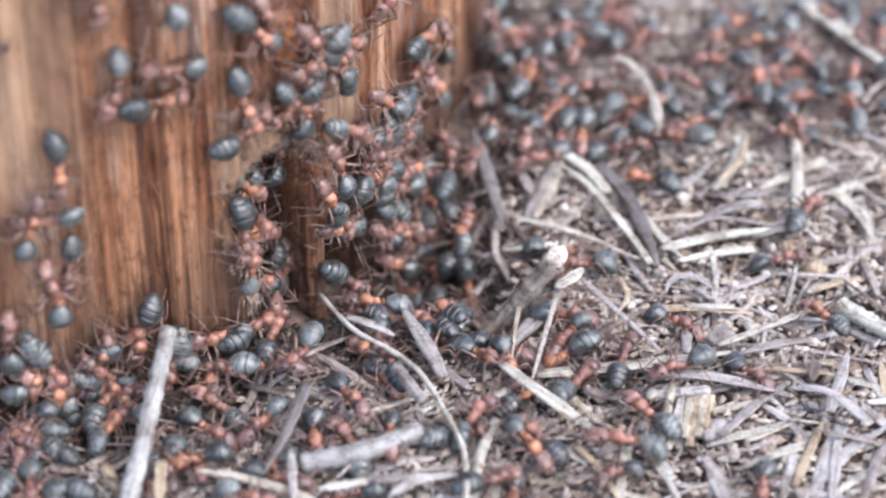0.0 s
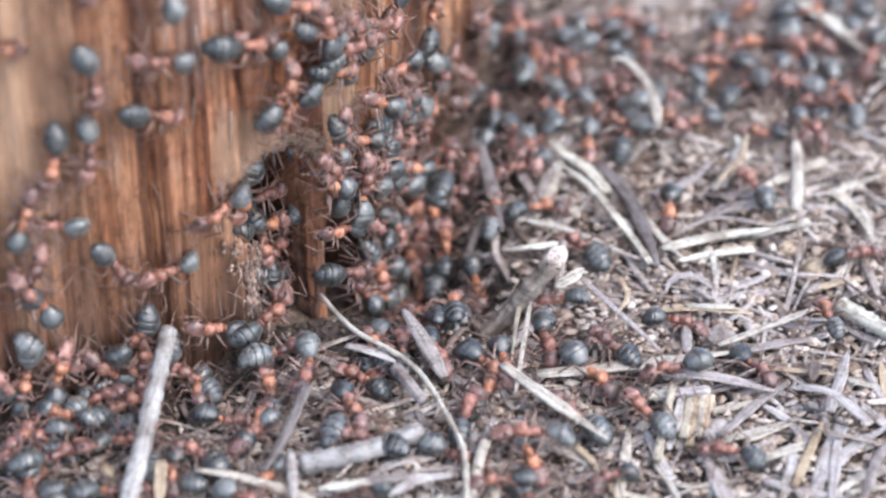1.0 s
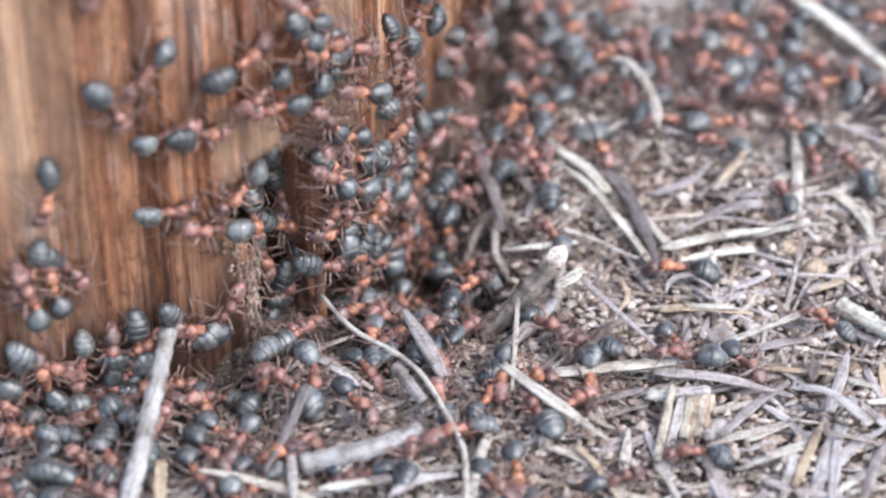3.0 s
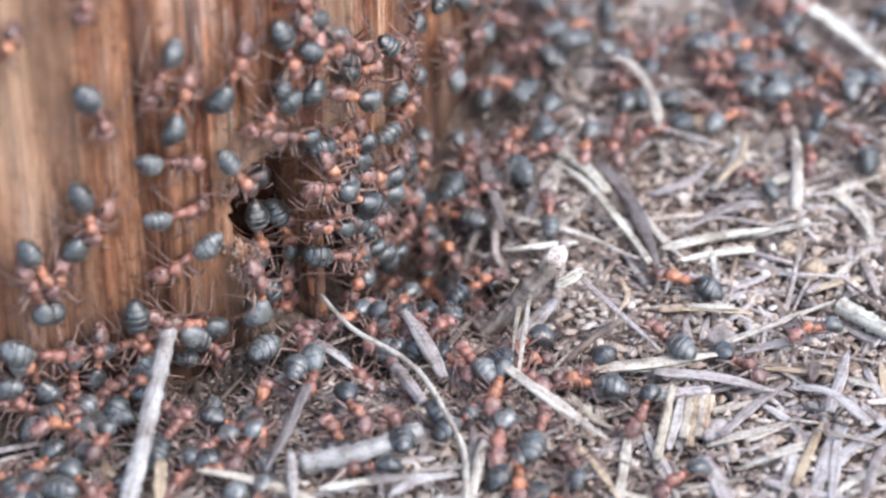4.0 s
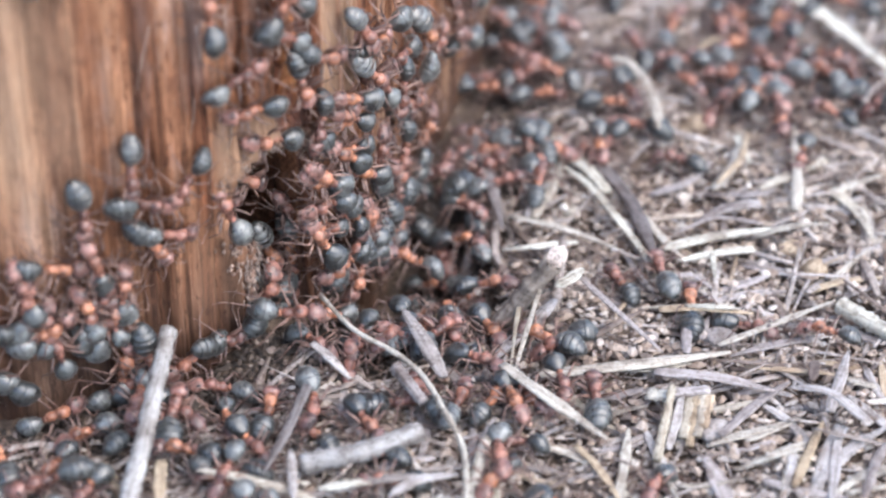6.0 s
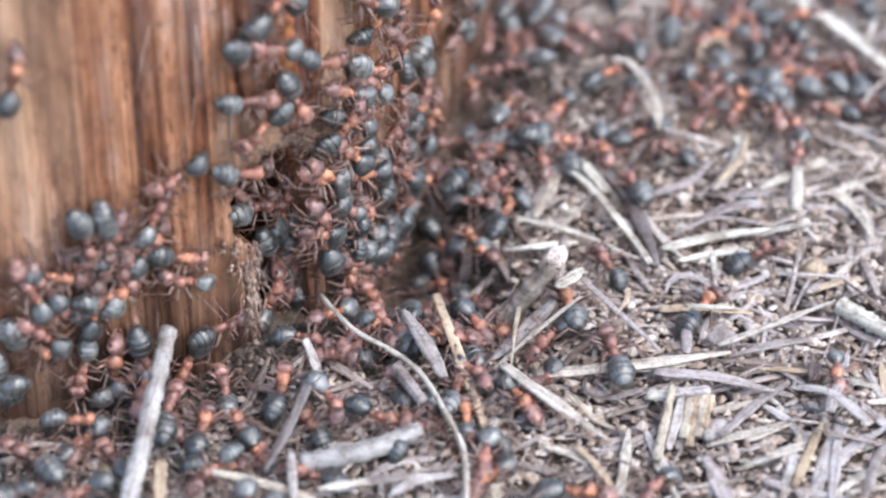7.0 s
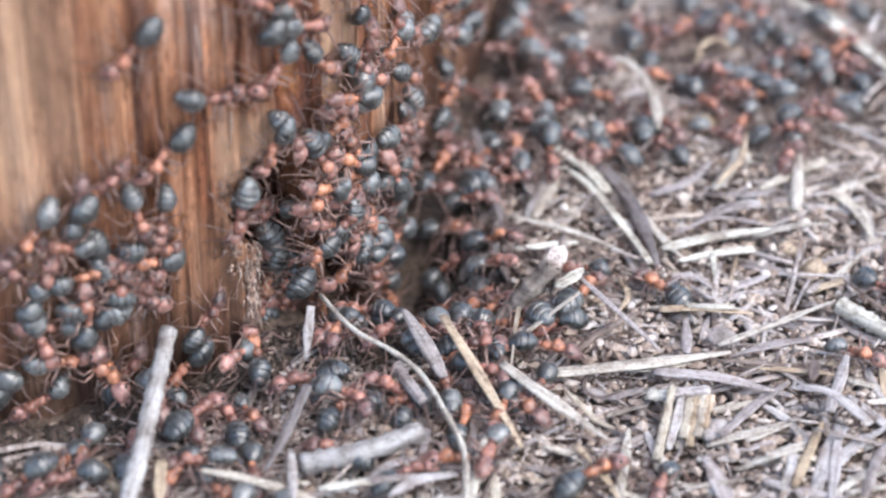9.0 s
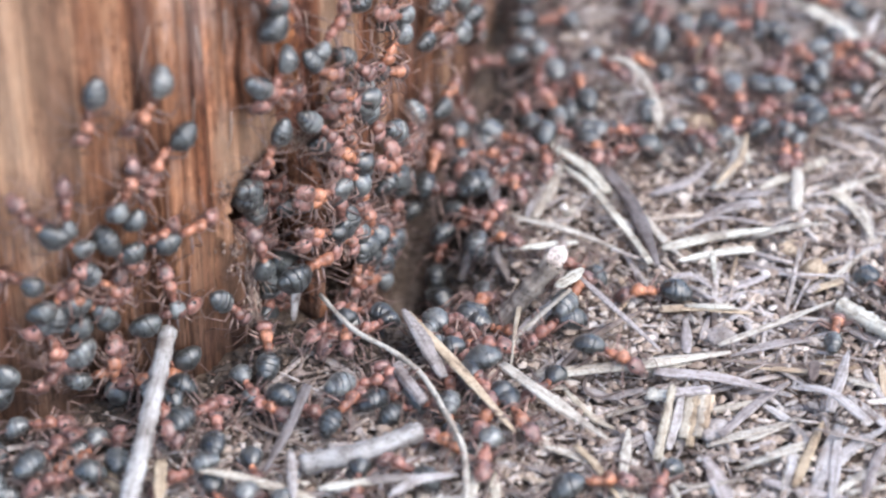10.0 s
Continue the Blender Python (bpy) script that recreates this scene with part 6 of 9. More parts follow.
    crawl(0.92, [on_g(0, 20.0, 18.9, 167), on_g(0.5, 23.8, 21.7, 50), on_g(2.5, 29.2, 29.6, 107), on_g(4, 28.3, 27.4, 175), on_g(4.5, 26.2, 27.7, 163), on_g(5, 25.2, 28.8, 173), on_g(5.5, 25.4, 28.0, 81), on_g(7, 24.7, 25.4, -171), on_g(7.5, 22.7, 24.3, -166), on_g(8, 22.4, 22.6, -158), on_g(8.5, 21.7, 24.5, 147), on_g(9, 21.5, 24.8, 148), on_g(9.5, 20.6, 24.6, 151), on_g(10, 19.7, 26.9, 151)])
    crawl(0.87, [on_g(0, 26.9, 26.7, 178), on_g(0.5, 26.9, 26.6, 178), on_g(10, 28.6, 22.4, 162)])
    crawl(1.01, [on_g(0, 30.1, 20.4, 175), on_g(0.5, 33.2, 18.3, -67), on_g(2.5, 37.9, 8.4, 121), on_g(4, 38.8, 12.2, 105), on_g(4.5, 37.5, 12.6, 162), on_g(5, 40.7, 14.9, 104), on_g(5.5, 39.7, 24.4, 112), on_g(7, 39.7, 24.9, 103), on_g(7.5, 39.5, 25.2, 103), on_g(8, 39.4, 25.7, 103), on_g(8.5, 38.7, 25.3, 126), on_g(9, 39.2, 24.5, 126), on_g(9.5, 37.0, 23.2, 149), on_g(10, 33.5, 25.0, 154)])
    crawl(0.97, [on_g(0, 39.5, 23.2, 81), on_g(0.5, 38.1, 21.9, 108), on_g(1, 33.3, 22.4, 172), on_g(1.5, 29.6, 23.2, 173), on_g(2, 26.5, 23.1, -179), on_g(2.5, 23.1, 23.4, -179), on_g(4, 34.2, 19.9, -21), on_g(4.5, 30.0, 21.8, 162), on_g(5, 30.1, 22.1, 162), on_g(5.5, 32.2, 25.7, 155), on_g(7, 32.9, 22.3, 169), on_g(7.5, 31.9, 24.2, 166), on_g(8, 29.9, 24.3, 157), on_g(8.5, 27.2, 25.1, 168), on_g(9, 27.1, 24.4, 154), on_g(9.5, 25.8, 22.7, 156), on_g(10, 26.3, 23.5, 136)])
    crawl(0.85, [on_g(0, 32.8, 14.3, 154), on_g(0.5, 29.8, 15.4, 163), on_g(2.5, 33.0, 14.3, 163), on_g(4, 36.3, 17.5, 45), on_g(4.5, 36.5, 16.4, 45), on_g(5, 39.0, 12.3, 25), on_g(5.5, 36.7, 17.1, 126), on_g(10, 38.4, 21.2, -157)])
    crawl(0.98, [on_g(0, 18.9, 9.3, 162), on_g(0.5, 20.8, 6.5, -80), on_g(2.5, 20.9, -5.4, -167), on_g(5.5, 21.3, -9.9, 107), on_g(7, 22.7, -10.7, 58), on_g(7.5, 23.0, -11.7, 57), on_g(8, 23.0, -11.1, 58), on_g(8.5, 19.9, -9.7, 125), on_g(9, 19.0, -8.3, 136), on_g(9.5, 18.4, -7.0, 133), on_g(10, 18.1, -9.0, -174)])
    crawl(0.89, [on_g(0, 17.1, 36.9, 18), on_g(0.5, 16.4, 33.5, -46), on_g(1, 14.9, 29.3, 163), on_g(1.5, 12.7, 33.1, 157), on_g(2, 15.1, 30.8, 167), on_g(2.5, 14.4, 22.9, -106), on_g(4, 17.6, 21.4, 137), on_g(4.5, 15.9, 21.5, 134), on_g(5, 15.0, 21.7, 132), on_g(5.5, 14.9, 22.0, 133), on_g(7, 18.3, 31.1, 100), on_g(7.5, 15.9, 28.5, -174), on_g(8, 15.0, 28.7, -171), on_g(8.5, 20.2, 30.9, -4), on_g(9, 20.1, 31.3, -7), on_g(9.5, 19.7, 31.3, -11), on_g(10, 20.2, 32.0, 140)])
    crawl(0.95, [on_g(0, 40.8, 34.4, -71), on_g(1, 37.6, 23.0, -101), on_g(1.5, 37.6, 22.9, -104), on_g(2, 38.2, 23.1, -104), on_g(4, 37.6, 23.5, 157), on_g(4.5, 35.7, 24.7, 168), on_g(5, 33.9, 24.1, -150), on_g(5.5, 30.4, 21.1, 170), on_g(7.5, 29.4, 20.8, 163), on_g(8, 29.0, 20.6, 163), on_g(8.5, 29.5, 20.8, 165), on_g(9, 30.2, 21.1, 168), on_g(9.5, 29.9, 21.3, 167), on_g(10, 30.0, 21.6, 165)])
    crawl(0.98, [on_g(0, 29.6, 33.2, -136), on_g(0.5, 33.6, 34.7, -12), on_g(4, 46.0, 33.4, -19), on_g(4.5, 41.2, 32.7, 127), on_g(5, 40.5, 33.8, 130), on_g(5.5, 40.4, 36.1, 172), on_g(10, 38.7, 35.3, 162)])
    crawl(0.90, [on_g(0, 32.8, 1.6, 63), on_g(0.5, 30.8, 0.7, 91), on_g(1, 28.3, 5.5, 117), on_g(1.5, 27.1, 5.7, 127), on_g(2, 26.2, 6.4, 127), on_g(2.5, 25.9, 8.4, 139), on_g(5.5, 29.6, 35.9, 165), on_g(10, 30.9, 33.3, 178)])
    crawl(0.85, [on_g(0, 30.0, -3.8, 14), on_g(0.5, 34.1, -4.7, -3), on_g(1, 36.6, -3.9, 12), on_g(1.5, 33.8, -3.9, 5), on_g(2, 32.3, -0.2, 65), on_g(2.5, 32.2, 4.7, 84), on_g(4, 28.6, 6.3, 134), on_g(4.5, 27.5, 6.9, 135), on_g(5, 25.0, 7.1, 143), on_g(5.5, 22.7, 9.2, 151), on_g(8.5, 20.2, 14.9, 129), on_g(9, 21.0, 13.3, 135), on_g(9.5, 21.2, 13.3, 134), on_g(10, 23.0, 14.3, 114)])
    crawl(0.99, [on_g(0, 12.1, -5.9, -155), on_g(0.5, 11.4, -4.9, -159), on_g(1, 12.4, -2.1, 133), on_g(1.5, 11.2, -1.2, 136), on_g(2, 12.8, -1.9, 116), on_g(2.5, 10.5, 5.2, 103), on_g(4, 6.4, 10.5, 122), on_g(4.5, 8.2, 6.9, -62), on_g(5, 8.3, 7.0, -62), on_g(5.5, 7.1, 11.3, 77), on_g(10, 17.4, 12.4, -147)])
    crawl(0.89, [on_g(0, 20.0, -12.4, -30), on_g(0.5, 20.1, -12.6, -30), on_g(1, 20.0, -12.4, -16), on_g(1.5, 20.9, -11.9, -22), on_g(2, 21.0, -12.0, -23), on_g(2.5, 20.9, -12.3, -35), on_g(4, 16.8, -24.0, -110), on_g(4.5, 16.1, -16.4, 101), on_g(5, 16.5, -15.6, 91), on_g(5.5, 16.4, -8.7, 110), on_g(7, 14.5, -4.9, 116), on_g(7.5, 14.3, -3.8, 127), on_g(8, 12.0, -2.5, 136), on_g(8.5, 10.9, -5.1, -176), on_g(9, 11.9, -6.1, -170), on_g(9.5, 11.3, -6.4, -174), on_g(10, 11.9, -5.8, 149)])
    crawl(0.91, [on_g(0, 19.8, -20.4, -157), on_g(0.5, 19.6, -20.6, -158), on_g(1, 19.3, -20.7, -168), on_g(1.5, 20.2, -20.0, -162), on_g(2, 20.3, -19.6, -161), on_g(2.5, 21.0, -19.5, -158), on_g(4, 18.8, -16.0, 117), on_g(4.5, 19.0, -13.0, 93), on_g(5, 19.2, -11.8, 94), on_g(5.5, 19.5, -11.6, 95), on_g(6.3, 18.5, -1.7, 95), on_g(7, 17.4, 6.8, 98), on_g(7.6, 18.3, 13.0, 80), on_g(10, 19.7, 18.5, 70)])
    crawl(0.90, [on_g(0, 15.3, -18.1, 72), on_g(0.5, 15.6, -18.2, 72), on_g(1, 14.2, -17.1, 130), on_g(1.5, 14.0, -16.9, 129), on_g(2, 14.3, -16.8, 123), on_g(2.5, 12.9, -14.5, 124), on_g(4, 12.3, -19.5, -141), on_g(4.5, 10.5, -19.4, -145), on_g(5, 8.2, -21.3, -138), on_g(5.5, 10.9, -20.9, -57), on_g(7, 8.2, -20.7, -125), on_g(7.5, 8.2, -20.8, -125), on_g(8, 8.1, -20.9, -125), on_g(10, 8.3, -21.9, -126)])
    crawl(1.03, [on_g(0, 10.4, -17.1, -153), on_g(0.5, 10.1, -18.4, -135), on_g(1, 12.5, -19.7, -49), on_g(1.5, 12.7, -19.6, -49), on_g(2, 12.4, -19.5, -49), on_g(2.5, 12.2, -20.1, -55), on_g(4, 11.8, -20.9, 164), on_g(4.5, 11.8, -20.4, 161), on_g(5, 10.0, -16.3, 136), on_g(5.5, 8.0, -16.6, -176), on_g(7.5, 12.2, -9.3, 69), on_g(10, 11.5, -9.8, 68)])
    crawl(0.92, [on_g(0, 10.9, -14.8, -131), on_g(0.5, 10.8, -14.7, -131), on_g(1.5, 9.7, -5.4, 148), on_g(5.5, 9.7, 7.7, 64), on_g(7, 5.5, 6.2, 150), on_g(7.5, 3.6, 6.7, 109), on_g(8, 2.6, 8.5, 116), on_g(8.5, 2.2, 10.6, 97), on_g(9, 2.1, 10.9, 97), on_g(9.5, 0.9, 13.1, 114), on_p(10, -22.6, 7.5, 46)])
    crawl(0.98, [on_g(0, 10.5, -12.7, -8), on_g(0.5, 8.2, -12.1, -19), on_g(1, 8.7, -14.9, -72), on_g(1.5, 8.6, -14.5, -72), on_g(2, 8.7, -14.8, -72), on_g(2.5, 10.5, -12.7, 9), on_g(4, 6.8, -15.7, -125), on_g(4.5, 8.4, -14.9, -132), on_g(5, 10.0, -15.3, -135), on_g(10, 9.4, -13.7, -135)])
    crawl(1.03, [on_g(0, 14.8, -28.7, -178), on_g(0.5, 10.7, -28.3, 178), on_g(1, 7.3, -28.8, -174), on_g(1.5, 5.1, -29.4, 164), on_g(2, 2.0, -29.8, 169), on_g(2.5, -0.3, -27.9, 173), on_g(4, 4.6, -29.0, -96), on_g(4.5, 4.5, -29.6, -96), on_g(5, 4.2, -30.6, -95), on_g(10, 3.4, -31.1, -95)])
    crawl(0.99, [on_g(0, 11.3, -20.9, 57), on_g(0.5, 12.6, -23.1, -5), on_g(1, 10.7, -24.9, 138), on_g(1.5, 10.3, -23.9, 135), on_g(2, 8.4, -23.4, 143), on_g(2.5, 7.2, -24.0, 138), on_g(4, 8.0, -27.6, 77), on_g(4.5, 10.1, -23.9, 78), on_g(5, 11.8, -25.0, 38), on_g(5.5, 12.5, -24.8, 99), on_g(7, 14.3, -17.7, 106), on_g(7.5, 11.7, -16.5, 136), on_g(8, 9.4, -13.7, 137), on_g(8.5, 8.0, -12.7, 131), on_g(9, 7.3, -11.4, 128), on_g(9.5, 5.8, -11.9, 179), on_g(10, 1.3, -19.6, -163)])
    crawl(0.85, [on_g(0, 6.7, -22.7, 50), on_g(0.5, 5.3, -22.4, 50), on_g(1, 3.6, -22.6, 64), on_g(1.5, 4.1, -22.6, 64), on_g(2, 4.0, -22.9, 64), on_g(2.5, 4.0, -23.1, 56), on_g(4, 3.7, -23.7, 48), on_g(4.5, 4.0, -23.9, 48), on_g(5, 4.3, -22.7, 51), on_g(5.5, 5.1, -22.8, 56), on_g(7, 1.9, -25.1, 92), on_g(7.5, 1.8, -24.9, 92), on_g(8, 1.8, -25.1, 92), on_g(8.5, 1.9, -25.6, 75), on_g(9, 1.8, -25.4, 75), on_g(9.5, 2.0, -25.7, 75), on_g(10, 0.5, -25.5, 97)])
    crawl(0.92, [on_g(0, 7.6, -28.5, 127), on_g(0.5, 5.6, -31.7, -168), on_g(1.5, 3.4, -34.1, -166), on_g(2, 2.0, -34.3, -174), on_g(2.5, 2.6, -35.5, -123), on_g(4, 6.0, -31.4, 44), on_g(4.5, 5.6, -31.8, 45), on_g(5, 1.6, -33.7, -173), on_g(7, -10.8, -32.2, 159), on_g(7.5, -9.7, -30.9, 123), on_g(8, -7.8, -30.6, 77), on_g(8.5, -7.3, -29.6, 149), on_g(9, -8.7, -29.6, 149), on_g(9.5, -9.3, -29.4, 148), on_g(10, -6.9, -33.3, -96)])
    crawl(0.97, [on_g(0, 4.9, -16.6, -23), on_g(0.5, 6.3, -18.0, -9), on_g(1, 5.4, -19.0, -77), on_g(1.5, 3.5, -16.1, -78), on_g(2, 2.7, -16.7, -78), on_g(2.5, 0.1, -12.3, 105), on_g(4, 6.5, -19.6, -37), on_g(4.5, 5.3, -18.4, -46), on_g(5.5, 1.3, -15.9, 134), on_g(7.5, 2.4, -16.8, 119), on_g(8, 3.6, -16.1, 118), on_g(10, 3.2, -15.3, 117)])
    crawl(0.92, [on_g(0, 0.3, -12.3, 102), on_g(5.5, 5.0, -4.8, -8), on_g(7, 2.9, -13.1, -70), on_g(7.5, 3.1, -13.4, -69), on_g(8, 2.7, -13.1, -69), on_g(8.5, 4.3, -14.7, -35), on_g(9, 8.9, -16.5, -17), on_g(9.5, 10.6, -17.2, -22), on_g(10, 14.3, -18.6, -33)])
    crawl(0.94, [on_g(0, -4.3, -28.1, -89), on_g(1, -6.9, -20.4, 144), on_g(1.5, -9.0, -22.4, 159), on_g(2.5, -10.1, -30.6, 134), on_g(4, -8.7, -27.9, 115), on_g(4.5, -11.7, -25.5, 124), on_g(5, -11.0, -25.7, 123), on_g(5.5, -10.9, -26.9, 128), on_g(7, -11.0, -25.7, 120), on_g(7.5, -10.7, -25.2, 120), on_g(9, -8.2, -24.2, 56), on_g(10, -8.0, -24.6, 56)])
    crawl(1.01, [on_g(0, -7.8, -28.2, 120), on_g(0.5, -9.7, -25.3, 119), on_g(1, -8.0, -24.9, 80), on_g(1.5, -8.1, -24.2, 80), on_g(2, -8.5, -25.2, 79), on_g(2.5, -10.9, -26.7, -178), on_p(4, -50.7, 7.8, 95), on_h(4.5, -44.8, 3.3, 67), on_h(5, -44.7, 3.9, 65), on_h(5.5, -44.1, 4.8, 76), on_h(7.5, -42.9, 3.9, -16), on_h(8, -44.7, 7.8, 70), on_h(8.5, -45.5, 9.5, -57), on_h(9, -45.0, 6.2, -57), on_h(9.5, -44.8, 8.0, -56), on_h(10, -47.2, 9.9, -70)])
    crawl(0.95, [on_g(0, -10.6, -27.4, -81), on_g(0.5, -13.1, -23.7, 150), on_g(1.5, -15.0, -19.8, 70), on_g(5.5, -15.2, -24.8, 83), on_g(7, -13.4, -22.0, 85), on_g(7.5, -14.5, -21.1, 112), on_g(8, -15.3, -20.2, 115), on_g(8.5, -15.7, -18.1, 108), on_g(9, -15.9, -17.4, 108), on_g(10, -14.9, -16.9, 100)])
    crawl(0.88, [on_g(0, 25.6, -34.1, -95), on_g(0.5, 26.0, -33.6, -95), on_g(1, 23.4, -29.7, 165), on_g(1.5, 22.0, -29.6, 149), on_g(2, 21.1, -29.9, 146), on_g(2.5, 20.9, -28.2, 132), on_g(4, 19.2, -32.0, -136), on_g(4.5, 18.0, -32.8, -107), on_g(5, 17.0, -33.8, -107), on_g(10, 17.8, -32.2, -107)])
    crawl(0.86, [on_g(0, 32.9, -12.1, 128), on_g(0.5, 32.6, -12.7, 128), on_g(1, 33.3, -12.0, 102), on_g(1.5, 33.3, -11.4, 102), on_g(2, 33.2, -11.6, 102), on_g(2.5, 33.2, -12.2, 97), on_g(4, 31.7, -14.7, -153), on_g(4.5, 32.6, -14.0, -151), on_g(5.5, 33.3, -11.4, 117), on_g(7, 33.0, -20.8, -95), on_g(7.5, 33.4, -20.7, -88), on_g(8, 33.1, -21.7, -88), on_g(8.5, 35.4, -17.5, -33), on_g(9, 35.1, -17.7, -33), on_g(9.5, 35.2, -17.6, -33), on_g(10, 33.7, -14.1, 75)])
    crawl(0.98, [on_g(0, 3.7, -33.8, 31), on_g(1, -5.9, -28.7, 148), on_g(1.5, -6.2, -29.4, 169), on_g(2, -5.3, -31.8, -126), on_g(2.5, -2.2, -32.5, 48), on_g(4, -3.8, -27.4, 100), on_g(4.5, -5.1, -26.1, 120), on_g(5, -5.9, -24.5, 119), on_g(5.5, -3.1, -23.3, 57), on_g(7, -3.1, -25.7, -87), on_g(7.5, -4.3, -25.2, -87), on_g(8, -7.2, -22.6, -144), on_g(8.5, -11.8, -21.1, 180), on_g(9, -11.5, -21.3, -168), on_g(9.5, -13.3, -21.4, -171), on_g(10, -11.5, -24.2, -37)])
    crawl(0.96, [on_g(0, 10.0, -2.3, -12), on_g(4, 4.4, 22.7, 81), on_g(4.5, 5.7, 22.7, 28), on_g(5, 4.8, 22.1, 28), on_g(5.5, 4.7, 23.4, 45), on_g(7, 2.7, 23.8, -78), on_p(7.5, -16.5, 9.4, -58), on_p(8, -17.6, 11.5, -59), on_p(9, -17.3, 7.5, -112), on_p(10, -31.5, 18.9, -27)])
    crawl(0.92, [on_p(0, -62.4, 40.5, -89), on_p(0.5, -62.3, 36.2, -68), on_p(1, -63.2, 33.3, -88), on_p(1.5, -62.7, 32.1, -75), on_p(2, -61.8, 31.4, -60), on_p(2.5, -61.7, 30.4, -57), on_p(4, -62.9, 29.9, -78), on_p(4.5, -63.0, 28.6, -78), on_p(5, -64.4, 25.5, -93), on_p(5.5, -65.6, 22.3, -100), on_p(7, -64.9, 18.2, -88), on_p(7.5, -64.9, 19.4, -86), on_p(8, -64.5, 20.0, -86), on_p(8.5, -62.7, 23.8, 30), on_p(9, -63.3, 23.2, 29), on_p(9.5, -61.0, 20.7, 30), on_p(10, -69.0, 21.4, 120)])
    crawl(0.97, [on_p(0, -70.2, 6.6, -92), on_p(1, -70.9, 6.1, -108), on_p(1.5, -72.0, 4.0, -92), on_p(2, -71.2, 3.9, -92), on_p(2.5, -71.5, 5.0, -104), on_p(4, -71.8, 5.4, -111), on_p(4.5, -71.1, 5.4, -112), on_p(5, -71.0, 5.8, -113), on_p(5.5, -68.9, 11.0, 67), on_p(7.5, -69.6, 7.6, -81), on_p(8, -70.1, 15.5, 82), on_p(8.5, -68.0, 20.4, 70), on_p(9, -69.1, 20.1, -137), on_p(9.5, -61.4, 29.0, 45), on_p(10, -59.0, 29.5, -133)])
    crawl(0.90, [on_g(0, 16.9, -25.2, 134), on_g(1, 16.7, -25.0, 127), on_g(1.5, 15.5, -23.2, 131), on_g(2, 13.7, -22.6, 173), on_g(2.5, 13.7, -26.1, 31), on_g(4, 2.5, -19.3, 117), on_g(4.5, 1.2, -16.3, 96), on_g(5, -1.0, -15.7, 114), on_g(5.5, -2.5, -15.8, 141), on_g(7, -4.9, -13.3, 128), on_g(7.5, -5.1, -11.6, 102), on_g(8, -4.6, -10.3, 84), on_g(8.5, 4.0, -2.9, -20), on_g(9, 5.1, -3.3, -33), on_g(9.5, 4.7, 0.3, 30), on_g(10, 4.3, 2.5, 59)])
    crawl(0.85, [on_g(0, 13.9, -32.1, -135), on_g(1, 13.5, -32.6, -136), on_g(1.5, 13.4, -32.8, -137), on_g(2, 11.5, -33.3, -153), on_g(2.5, 14.7, -33.9, -29), on_g(4, 10.7, -31.5, 108), on_g(4.5, 10.9, -30.6, 108), on_g(5, 9.1, -27.4, 111), on_g(5.5, 8.0, -29.0, -149), on_g(7, 3.3, -28.1, 174), on_g(7.5, 7.1, -29.0, -24), on_g(8, 7.9, -27.9, 21), on_g(8.5, 6.0, -23.4, 101), on_g(9, 4.8, -22.4, 140), on_g(9.5, 3.7, -21.6, 137), on_g(10, 3.6, -21.8, 137)])
    crawl(0.85, [on_g(0, -5.0, -19.8, -62), on_g(5.5, -7.7, -18.5, -60), on_g(7.5, -8.6, -16.6, 154), on_g(9, -2.9, -32.6, 22), on_g(10, -3.0, -32.2, 142)])
    crawl(0.90, [on_g(0, -7.1, -34.4, -179), on_g(5.5, -6.2, -31.1, 178), on_g(7.5, -1.7, -27.2, 23), on_g(8, -1.8, -27.2, 22), on_g(8.5, -2.5, -23.7, 55), on_g(9, -2.5, -23.7, 55), on_g(9.5, -2.2, -23.5, 54), on_g(10, -2.7, -24.1, 25)])
    crawl(0.87, [on_g(0, 26.1, -19.5, -47), on_g(5.5, 25.3, -16.9, -43), on_g(7, 28.3, -2.8, 34), on_g(7.5, 32.5, -4.6, -1), on_g(8, 36.1, -5.9, -14), on_g(8.5, 38.7, -7.8, -25), on_g(9, 38.7, -8.4, -37), on_g(9.5, 38.9, -8.3, -37), on_g(10, 38.9, -8.1, -36)])
    crawl(0.89, [on_p(0, -42.0, 16.0, 108), on_p(1.25, -43.0, 16.0, 124), on_p(2.5, -43.0, 16.0, 123), on_p(3.75, -43.6, 15.4, 143), on_p(5, -44.0, 13.6, 171), on_p(6.25, -44.1, 13.3, 177), on_p(7.5, -43.4, 10.5, -134), on_p(8.75, -41.4, 9.4, -82), on_p(10, -40.9, 8.2, -77)])
    crawl(0.97, [on_g(0, -2.7, -0.5, -107), on_g(1.25, -3.2, -1.2, -100), on_g(2.5, -3.0, -1.6, -92), on_g(3.75, -2.5, -2.7, -86), on_g(5, -2.0, -2.6, -75), on_g(6.25, -1.7, -2.9, -73), on_g(7.5, -0.6, -10.5, -71), on_g(8.75, 0.3, -15.1, -67), on_g(10, 0.6, -15.0, -60)])
    crawl(0.91, [on_p(0, -33.0, 2.3, 141), on_p(1.25, -33.9, 3.7, 133), on_p(2.5, -37.8, 7.3, 134), on_p(3.75, -38.6, 7.6, 142), on_p(5, -40.2, 9.6, 135), on_p(6.25, -40.3, 9.9, 131), on_p(7.5, -40.4, 9.8, 134), on_p(8.75, -43.0, 11.2, 146), on_p(10, -44.2, 10.2, 179)])
